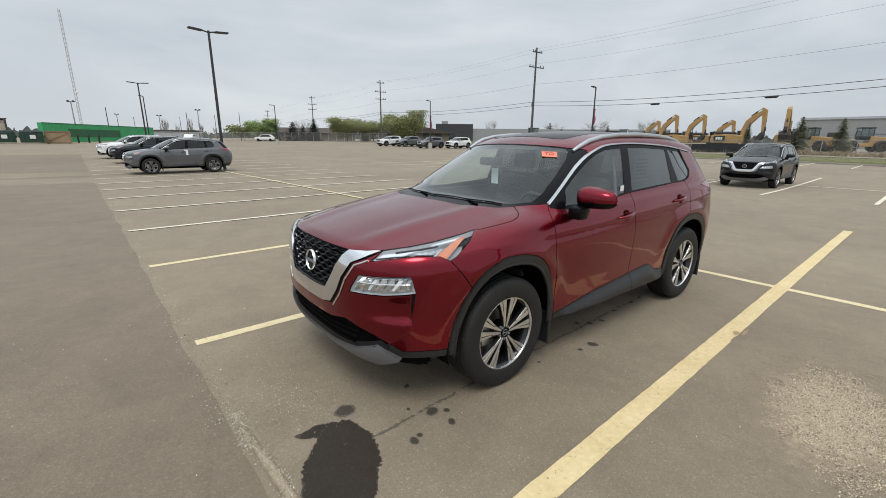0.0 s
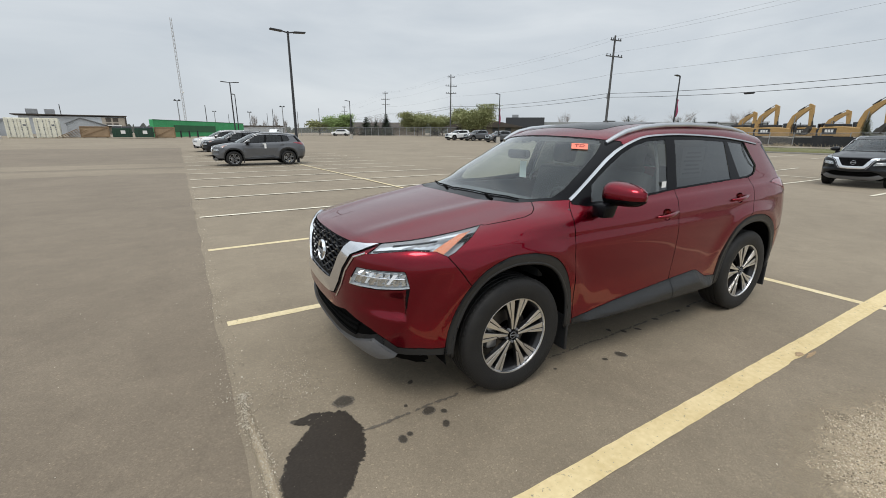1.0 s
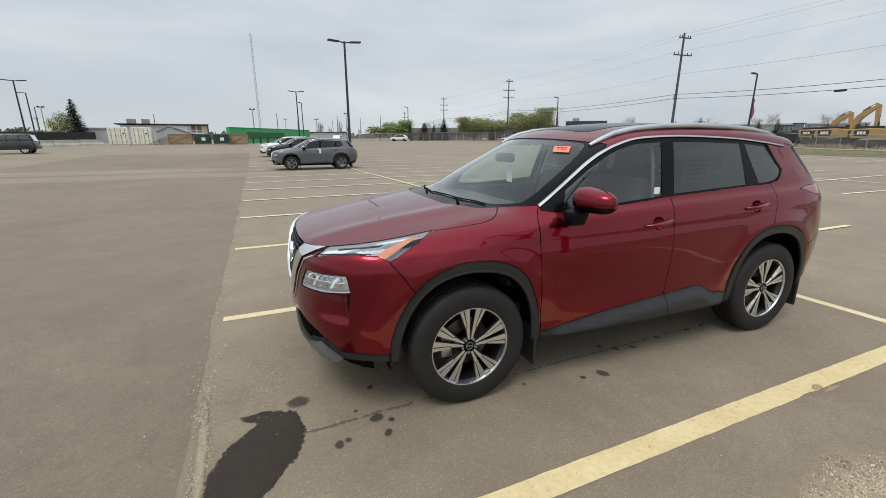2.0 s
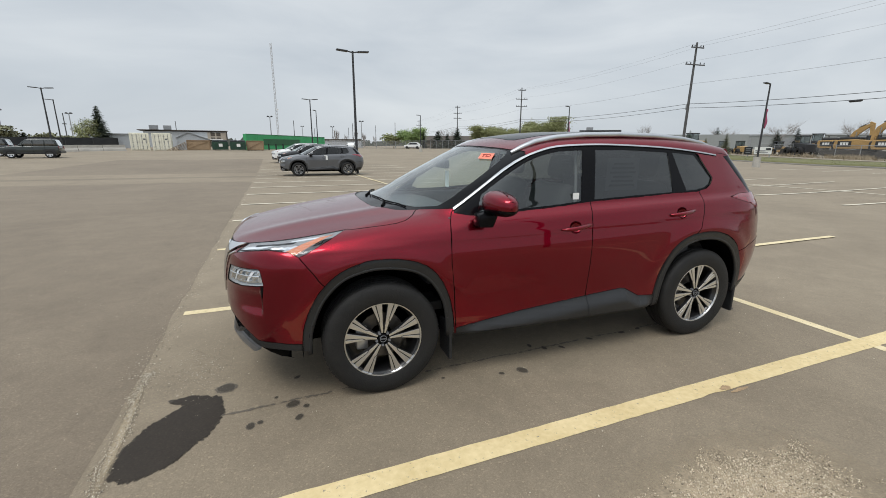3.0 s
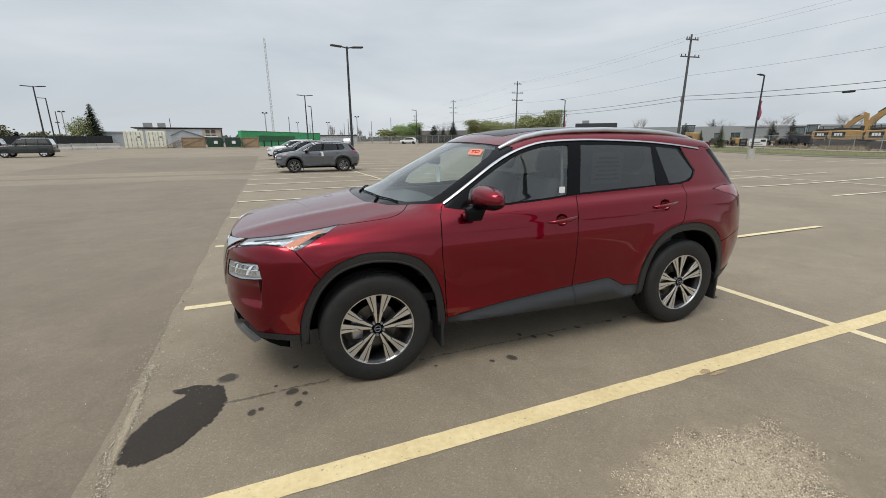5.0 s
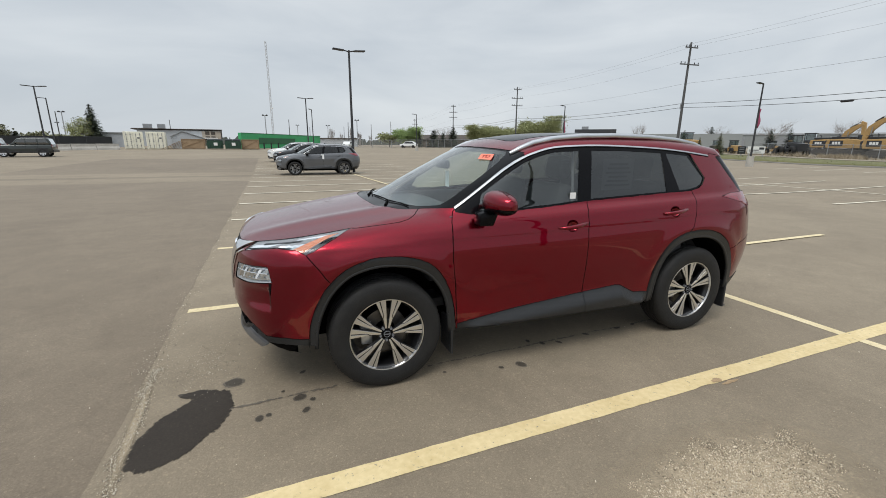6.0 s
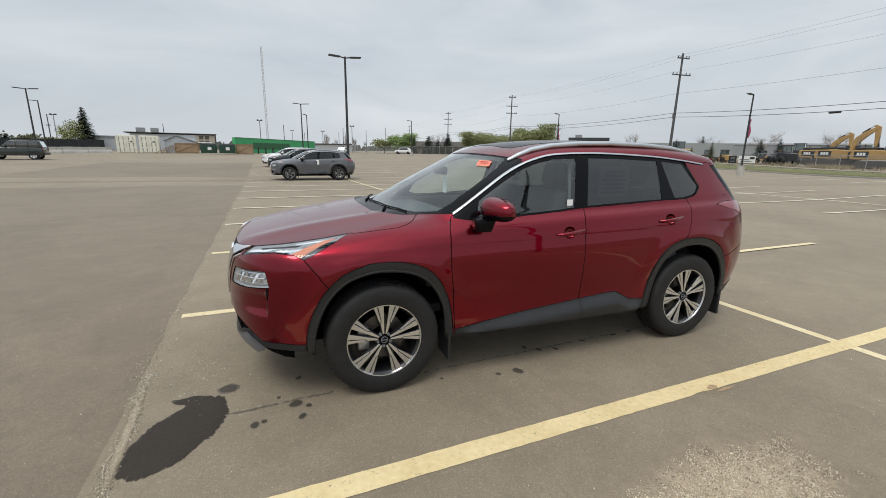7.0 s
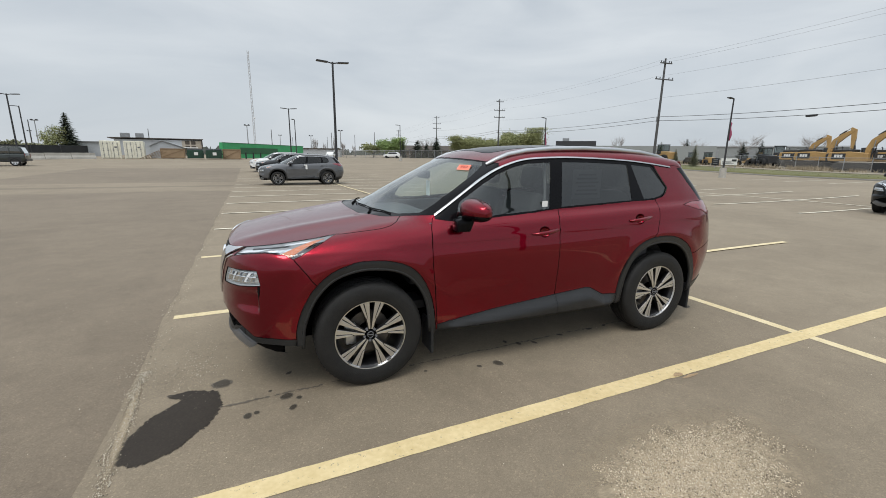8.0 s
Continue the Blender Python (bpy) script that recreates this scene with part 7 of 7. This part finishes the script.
loader(79.0, 15.5, 80, "yellow and black wheel loader behind young spruces")
loader(83.0, 10.5, 120, "yellow tank-backed loader near the workshop")
loader(66.0, 46.0, 60, "yellow wheel loader near a small spruce", s=.62)
loader(68.6, 39.2, 60, "black wheel loader with a dark cab behind dry brush", M_CATBLACK, .85)
loader(70.2, 43.2, 150, "small worn machine parked among dry brush", M_CATYELLOW, .6)
loader(67.0, 49.5, 20, "small worn machine at the yard corner", M_TRACK, .6)
loader(84.0, 46.0, 200, "dark cab loader behind the yard fence")
loader(69.0, 57.0, 80, "small yellow loader near the yard corner")

# yard fence: posts, rails and a fine chain-link sheet
M_LINK = bpy.data.materials.new("chain_link")
M_LINK.use_nodes = True
_n, _l = M_LINK.node_tree.nodes, M_LINK.node_tree.links
_p = _n["Principled BSDF"]; _p.inputs["Base Color"].default_value = (.30, .30, .29, 1); _p.inputs["Roughness"].default_value = .6
_p.inputs["Alpha"].default_value = .10


def chain_fence(a, b, h, panels, label, material=None):
    t = root("chain_link_fence", pose(0, 0, 0), label, "fence")
    a, b = Vector(a), Vector(b)
    for i in range(panels):
        p, q = a.lerp(b, i / panels), a.lerp(b, (i + 1) / panels)
        dd = q - p
        m = (p + q) / 2
        z = gz(m.x, m.y)
        part("fence_panel", box(dd.length - .08, .012, h - .15, at=(0, 0, .05)), material or M_LINK, t, at=pose(m.x, m.y, z, 0, 0, math.degrees(math.atan2(dd.y, dd.x))))
        part("fence_post", tube([(p.x, p.y, z), (p.x, p.y, z + h)], .045, 6), M_GALV, t)
        part("fence_rail", tube([(p.x, p.y, z + h - .06), (q.x, q.y, z + h - .06)], .028, 5), M_GALV, t)
    return t


chain_fence((52, -30), (70, 46), 1.7, 26, "galvanised chain-link fence along the machine yard")
chain_fence((35.0, 107.0), (47.0, 76.5), 2.0, 14, "galvanised chain-link fence at the far end of the lot")
chain_fence((35.0, 107.0), (12.0, 118.0), 2.0, 10, "galvanised chain-link fence at the far end of the lot")

t = root("silt_fence", pose(0, 0, 0), "low black fabric barrier at the yard edge", "fence")
for i in range(6):
    y = 14.5 + 1.9 * i
    x = 62.3 + .237 * (y - 17)
    part("fabric_panel", box(.04, 1.95, 1.15 + .12 * math.sin(i * 2.1), at=(x, y, gz(x, y) + .1)), M_BLACKMESH, t)

# sign by the fence, with bars in place of small writing
t = root("sign", pose(56.2, 35.9, gz(56, 36) + .15, 0, 0, -56), "white roadside sign with dark bars on two posts", "sign")
part("sign_board", box(1.75, .06, .85, at=(0, 0, .42), bevel=.01), M_WHITE, t)
part("sign_bar", box(.50, .02, .26, at=(.52, -.045, .90)), M_CATBLACK, t)
part("sign_bar", box(1.0, .02, .10, at=(-.25, -.045, .78)), M_SATIN, t)
part("sign_bar", box(1.2, .02, .07, at=(-.1, -.045, .58)), M_SATIN, t)
for s in (-1, 1):
    part("sign_post", tube([(s * .7, .06, 0), (s * .7, .06, 1.3)], .05, 6), M_GALV, t)
t = root("sign", pose(56.9, 38.2, gz(57, 38) + .15, 0, 0, -56), "small dark blue notice board with pale bars", "sign")
part("sign_board", box(.85, .06, .95, at=(0, 0, .30)), M_BLACKMESH, t)
for z in (.5, .8, 1.0):
    part("sign_bar", box(.5, .02, .10, at=(0, -.045, z)), M_SATIN, t)
part("sign_post", tube([(0, .06, 0), (0, .06, 1.2)], .05, 6), M_GALV, t)

# dry brush and weeds along the yard fence
M_BRUSH = mat("dry_tan_brush", (0.42, 0.35, 0.25), rough=0.95, vary=0.3, scale=1.5, second=(0.30, 0.245, 0.165))
r = random.Random(19)
vv, ff = [], []
while len(ff) < 9000:
    v = r.uniform(-4, 62)
    fx = 52 + 18 * (v + 30) / 76
    u = abs(r.gauss(0, 2.2))
    if noise.noise((v * .35, u * .3, 2)) < -.12 or (13 < v < 26 and r.random() < .9):
        continue
    x, y = fx - 1.5 - u * .9 + r.uniform(-.3, .3), v
    z = gz(x, y) + .12
    h = r.uniform(.2, .85) * (.6 + .6 * abs(noise.noise((v * .8, 0, 7)))); w = r.uniform(.015, .05)
    k = len(vv)
    a = r.uniform(0, 3.14)
    vv += [(x - w * math.cos(a), y - w * math.sin(a), z), (x + w * math.cos(a), y + w * math.sin(a), z), (x + r.gauss(0, .22), y + r.gauss(0, .22), z + h)]
    ff.append((k, k + 1, k + 2))
me = bpy.data.meshes.new("dry_brush"); me.from_pydata(vv, [], ff)
tagged(part("dry_brush", me, M_BRUSH), "dry tan brush along a yard fence", "brush", kind="stuff")

# ---- buildings ----
M_METALWALL = mat("light_grey_metal_wall", (0.27, 0.285, 0.28), rough=0.6, vary=0.05, scale=0.4)
M_HALLWALL = mat("weathered_grey_hall_wall", (0.27, 0.285, 0.28), rough=0.7, vary=0.06, scale=0.4)
M_BROWNWALL = mat("brown_stucco_wall", (0.16, 0.135, 0.11), rough=0.9, vary=0.15, scale=0.6)
M_BLACKWALL = mat("charcoal_metal_wall", (0.040, 0.042, 0.046), rough=0.6, vary=0.1, scale=0.4)
t = root("workshop", pose(128.5, -4, gz(128, -4), 0, 0, 91), "light grey metal workshop with tall roller doors", "building")
part("wall", box(62, 20, 6.2, at=(0, -10, 0), bevel=.03), M_METALWALL, t)
part("roof_edge", box(62.4, 20.4, .5, at=(0, -10, 6.2), bevel=.03), M_GREYSIDING, t)
for dx in (12, 19, -2, -10):
    d = part("roller_door", box(5.0, .12, 4.2, at=(dx, .05, 0)), M_WHITE if dx in (12,) else M_GALV, t, "tall roller door")
    for z in (1.0, 2.0, 3.0):
        part("door_rib", box(5.0, .05, .10, at=(dx, .13, z)), M_BROWNROOF, d)
for dx in (6, 25, -18):
    part("window", box(2.2, .1, 1.2, at=(dx, .05, 2.2)), M_BLACKWALL, t)
t = root("warehouse", pose(122, 86, gz(120, 86), 0, 0, -56), "long low grey warehouse behind the machine yard", "building")
part("wall", box(60, 18, 3.7, at=(0, 9, 0)), M_HALLWALL, t)
part("roof_edge", box(60.4, 18.4, .35, at=(0, 9, 3.7)), M_GREYSIDING, t)
for i in range(5):
    part("loading_door", box(4.0, .1, 3.0, at=(-22 + 11 * i, -.03, 0)), M_WHITE if i == 1 else M_GALV, t)
t = root("shop_building", pose(72.5, 85.5, gz(72, 85), 0, 0, -40), "charcoal flat-roofed shop with a pale side", "building")
part("wall", box(9.5, 10, 4.4, at=(0, 5, 0)), M_BLACKWALL, t)
part("roof_unit", box(1.6, 1.2, .8, at=(-2.5, 4, 4.4)), M_GALV, t)
part("side_wall", box(26, 9, 3.3, at=(17.7, 5, 0)), M_METALWALL, t)
for i in range(4):
    part("window", box(1.6, .08, 1.4, at=(-3.4 + 2.2 * i, -.02, .9)), M_BOXGLASS, t)
t = root("low_house", pose(60.5, 86.5, gz(60, 86), 0, 0, -40), "low brown-roofed hall with a wide gable", "building")
part("wall", box(17, 10, 2.3, at=(0, 5, 0)), M_BROWNWALL, t)
part("roof", prism([(-9.3, 2.2), (0, 4.1), (9.3, 2.2), (9.3, 2.0), (-9.3, 2.0)], 11, 'y', None, .02, at=(0, 5, 0)), M_BROWNROOF, t)
for i in range(5):
    part("window", box(1.4, .08, 1.0, at=(-6 + 3 * i, -.02, .9)), M_BLACKWALL, t)
t = root("low_house", pose(47, 119, gz(47, 119), 0, 0, -25), "low brown-roofed row building behind the fence", "building")
part("wall", box(26, 9, 2.2, at=(0, 4.5, 0)), M_BROWNWALL, t)
part("roof", prism([(-5.2, 2.2), (0, 3.6), (5.2, 2.2)], 27, 'x', None, .02, at=(0, 4.5, 0)), M_BROWNROOF, t)
t = root("low_house", pose(24, 160, gz(24, 160), 0, 0, -10), "distant pale flat building beyond the fence", "building")
part("wall", box(14, 8, 2.6, at=(-4, 5, 0)), M_GREYSIDING, t)
part("roof", box(14.6, 8.6, .4, at=(-4, 5, 2.6)), M_BROWNROOF, t)

# small far vehicles
def far_van(x, y, turn, label):
    t = root("car", pose(x, y, gz(x, y), 0, 0, turn), label, "car", "far parked cars")
    part("body", prism([(-2.1, .35), (-2.15, .85), (-1.2, 1.0), (-.7, 1.5), (1.2, 1.55), (1.9, 1.05), (2.1, .9), (2.1, .35)], 1.75, 'y', None, .08), M_WHITE_PAINT, t, smooth=40)
    for sd in (-1, 1):
        part("window", prism([(-1.0, 1.02), (-.62, 1.42), (1.1, 1.46), (1.55, 1.05)], .02, 'y', None, 0, at=(0, sd * .88, 0)), M_BOXGLASS, t)
        for x0 in (-1.35, 1.3):
            part("wheel", lathe([(.02, -.1), (.30, -.11), (.33, -.08), (.33, .08), (.30, .11), (.02, .1)], 18), M_TYRE, t, at=pose(x0, sd * .82, .33))
    return t


far_van(31.0, 104.0, -30, "white hatchback parked at the far fence")
far_van(17.0, 112.0, 70, "white car facing the lot at the far fence")
far_van(2.6, 100.0, 60, "white car seen past the parked crossovers")

# ---- trees ----
M_BARK = mat("grey_brown_bark", (0.085, 0.068, 0.052), rough=0.95, vary=0.25, scale=3, bump=0.4)
M_BUD = mat("yellow_green_spring_leaf", (0.245, 0.265, 0.11), rough=0.8, vary=0.15, scale=0.7, second=(0.30, 0.315, 0.145))
M_LEAF = mat("fresh_green_leaf", (0.22, 0.31, 0.10), rough=0.8, vary=0.25, scale=0.7, second=(0.30, 0.40, 0.15))
M_NEEDLE = mat("dark_spruce_needle", (0.062, 0.080, 0.055), rough=0.85, vary=0.35, scale=0.8, second=(0.095, 0.115, 0.075))
M_NEEDLE2 = mat("blue_green_spruce_needle", (0.20, 0.21, 0.12), rough=0.85, vary=0.25, scale=0.8, second=(0.27, 0.27, 0.17))
M_TWIG = mat("bare_twig", (0.30, 0.275, 0.26), rough=0.95, vary=0.2)


def leafy_tree(x, y, h, w, leaf, seed, label, leaves=2600, size=.20, low=.28, bare=False):
    """Tapered trunk, limbs that fork twice, and many small leaf clumps at the twigs."""
    r = random.Random(seed)
    t = root("tree", pose(x, y, gz(x, y), 0, 0, r.uniform(0, 360)), label, "tree", "trees beyond the lot")
    wood = bmesh.new()
    tube([(0, 0, 0), (.05, 0, h * .2), (0, .06, h * .45)], [h * .030, h * .024, h * .016], 8, wood)
    tips = []
    for i in range(13):
        a = 2 * math.pi * i / 13 + r.uniform(-.3, .3)
        z0 = h * r.uniform(low * .7, .42)
        rr = w * r.uniform(.30, .5)
        mid = Vector((rr * .55 * math.cos(a), rr * .55 * math.sin(a), z0 + h * r.uniform(.12, .28)))
        end = Vector((rr * math.cos(a), rr * math.sin(a), min(h * .96, z0 + h * r.uniform(.25, .52))))
        k = .55 if bare else 1.0
        tube([(0, 0, z0), mid, end], [h * .011 * k, h * .007 * k, h * .003 * k], 5, wood)
        tips += [mid, end]
        for _ in range(4 if not bare else 26):
            e2 = mid.lerp(end, r.random()) + Vector((r.uniform(-.16, .16) * w, r.uniform(-.16, .16) * w, r.uniform(.0, .16) * h))
            tube([mid.lerp(end, r.random() * .6), e2], [h * .0045 * k ** 1.6, h * .0018 * k ** 1.6], 4 if not bare else 3, wood)
            tips.append(e2)
    part("trunk", wood, M_BARK if not bare else M_TWIG, t)
    if bare:
        return t
    verts, faces = [], []
    for _ in range(leaves):
        c = r.choice(tips) + Vector((r.gauss(0, .085 * w), r.gauss(0, .085 * w), r.gauss(0, .06 * h)))
        if c.z < h * low or c.z > h * 1.02:
            continue
        rot = Euler((r.uniform(-1, 1), r.uniform(-1, 1), r.uniform(0, 6.28))).to_matrix()
        s = size * r.uniform(.6, 1.4)
        k = len(verts)
        for dx, dy, dz in ((-1, -.5, 0), (0, -.7, .25), (1, -.2, 0), (.4, .8, -.2), (-.7, .6, .2)):
            verts.append(tuple(c + rot @ Vector((dx * s, dy * s, dz * s))))
        faces.append((k, k + 1, k + 2, k + 3, k + 4))
    me = bpy.data.meshes.new("crown"); me.from_pydata(verts, [], faces)
    tagged(part("crown", me, leaf, t), kind="stuff")
    return t


def spruce(x, y, h, w, needle, seed, label, tufts=1, fine=False):
    r = random.Random(seed)
    t = root("spruce", pose(x, y, gz(x, y), 0, 0, r.uniform(0, 360)), label, "conifer", "conifers beyond the lot")
    part("trunk", tube([(0, 0, 0), (0, 0, h * .98)], [h * .022, h * .003], 7), M_BARK, t)
    verts, faces = [], []
    levels = int(22 * tufts)
    for i in range(levels):
        f = i / levels
        z = h * (.06 + .93 * f)
        rad = w / 2 * (1 - f) ** .72 + .03 * w
        n = max(5, int(15 * (1 - f) + 5))
        if fine:
            rad *= .95 + .6 * abs(noise.noise((f * 6, seed, 3)))
        for k in range(n):
            a = 2 * math.pi * (k + r.random()) / n
            L = rad * r.uniform(.55, 1.2)
            d = Vector((math.cos(a), math.sin(a), 0)); sd = Vector((-d.y, d.x, 0))
            drop = -.22 * L
            for j in range(7 if fine else 4):
                u = (j + .5) / (7 if fine else 4)
                c = d * (L * u) + Vector((0, 0, z + drop * u + .05 * h * (1 - f) * r.uniform(-.3, .3)))
                s = (.115 if fine else .17) * w * (1.05 - .55 * f) * r.uniform(.6, 1.2) * (1.15 - .5 * u)
                q = len(verts)
                verts += [tuple(c - d * s * .5 + sd * s * .15), tuple(c - sd * s * .55 + Vector((0, 0, -.12 * s))), tuple(c + d * s * .9 + Vector((0, 0, -.28 * s))), tuple(c + sd * s * .55 + Vector((0, 0, r.uniform(-.2, .2) * s)))]
                faces.append((q, q + 1, q + 2, q + 3))
    me = bpy.data.meshes.new("crown"); me.from_pydata(verts, [], faces)
    tagged(part("crown", me, needle, t), kind="stuff")
    return t


SPRING = "broad deciduous tree with yellow-green spring leaves"
leafy_tree(52.7, 79.0, 6.6, 8.8, M_BUD, 1, SPRING, 30000, .105, .12)
leafy_tree(49.0, 98.6, 5.8, 8.4, M_BUD, 2, SPRING, 24000, .105, .14)
leafy_tree(54.5, 95.5, 5.2, 7.0, M_BUD, 22, SPRING, 15000, .105, .12)
leafy_tree(34.5, 115.5, 5.6, 6.5, M_LEAF, 3, "round tree with fresh green leaves", 18000, .105, .06)
leafy_tree(30.0, 120.5, 4.0, 6.0, M_BUD, 31, "low budding tree behind the fence", 1500, .2, .2)
leafy_tree(43.0, 112.2, 6.0, 5.2, M_BUD, 4, "bare grey tree with fine twigs", bare=True)
leafy_tree(99.3, 99.0, 7.2, 5, M_BUD, 5, "bare grey tree with fine twigs", bare=True)
leafy_tree(119.4, 74.3, 7.8, 9, M_BUD, 6, "bare grey tree with fine twigs", bare=True)
leafy_tree(111, 84, 6.4, 8, M_BUD, 61, "bare grey tree with fine twigs", bare=True)
leafy_tree(105, 52, 6.8, 6, M_BUD, 62, "bare grey tree with fine twigs", bare=True)
leafy_tree(-31.9, 93.6, 5.6, 3.4, M_BUD, 7, "budding tree beside a tall spruce", 3200, .085, .06)
spruce(-30.3, 94.7, 7.6, 4.3, M_NEEDLE, 1, "tall dark spruce behind the mesh fence", 1.9)
spruce(39.2, 108.4, 4.8, 5.0, M_NEEDLE, 2, "dark young spruce behind the fence")
spruce(43.9, 106.6, 5.6, 5.0, M_NEEDLE, 3, "dark spruce behind the fence")
spruce(41.6, 108.0, 4.0, 3.6, M_NEEDLE, 31, "dark young spruce behind the fence")
spruce(53.2, 97.0, 5.3, 3.2, M_NEEDLE, 4, "dark spruce among spring trees")
spruce(36.6, 113.0, 4.6, 2.6, M_NEEDLE, 41, "dark young spruce behind the fence")
spruce(62.8, 13.2, 4.3, 2.9, M_NEEDLE2, 5, "young bushy spruce on the grass strip", 1.9, True)
spruce(62.4, 9.6, 4.0, 2.6, M_NEEDLE2, 6, "young bushy spruce on the grass strip", 1.9, True)
spruce(64.0, 18.6, 3.8, 1.7, M_NEEDLE2, 7, "slim young spruce on the grass strip", 1.9, True)
spruce(58.7, 42.7, 3.2, 1.6, M_NEEDLE2, 8, "slim young spruce on the grass strip", 1.9, True)
spruce(59.5, 46.5, 2.6, 1.3, M_NEEDLE2, 9, "slim young spruce on the grass strip", 1.9, True)
spruce(73.3, 61.2, 4.0, 1.8, M_NEEDLE2, 10, "slim young spruce on the grass strip", 1.9, True)
spruce(103.6, 79.4, 5.6, 4.0, M_NEEDLE, 11, "distant dark spruce behind the warehouse")
spruce(119.1, 75.0, 5.2, 3.6, M_NEEDLE, 12, "distant dark spruce behind the warehouse")
spruce(121.2, 71.6, 5.6, 3.4, M_NEEDLE, 13, "distant dark spruce behind the warehouse")
for i, (x, y, h) in enumerate(((-47, 99.3, 3.7), (-44, 100.7, 2.9), (-41.5, 102, 2.7), (-50.5, 97, 3.5), (-38.5, 103, 2.4), (-54, 95, 3.8))):
    spruce(x, y, h, 3.8, M_NEEDLE, 50 + i, "dark bushy conifer of a hedge row") if i % 2 else leafy_tree(x, y, h, 5, M_NEEDLE2, 60 + i, "dense dark green bushy tree", 1500, .22, .05)
# far line of bare poplars
for i in range(9):
    x, y = 20 + 2.4 * i - (i % 3), 186 + 6 * (i % 4)
    leafy_tree(x, y, 5.5 + (i * 7 % 4), 2.0, M_BUD, 80 + i, "bare upright poplar in the distance", bare=True)

# distant town edge and woods, low along the horizon
r = random.Random(77)
vv, ff = [], []
for i in range(1400):
    a = r.uniform(-.9, 2.75)
    d = r.uniform(330, 430)
    x, y = d * math.cos(a), d * math.sin(a)
    h = r.uniform(2.0, 6.0) * (1 + .5 * noise.noise((a * 9, 0, 0)))
    w = r.uniform(1.0, 3.5)
    k = len(vv)
    px, py = -math.sin(a), math.cos(a)
    base = .8
    for u, z in ((-1, 0), (1, 0), (.8, .55), (.25, .95), (-.2, 1.0), (-.75, .6)):
        vv.append((x + px * u * w + r.uniform(-.5, .5), y + py * u * w, base + z * h))
    ff.append(tuple(range(k, k + 6)))
me = bpy.data.meshes.new("backdrop"); me.from_pydata(vv, [], ff)
M_FARWOOD = mat("far_bluish_woods", (0.11, 0.125, 0.115), rough=0.95, vary=0.3, scale=0.05, second=(0.17, 0.18, 0.16))
tagged(part("backdrop", me, M_FARWOOD), "far grey-green line of woods on the horizon", "woods", kind="stuff")
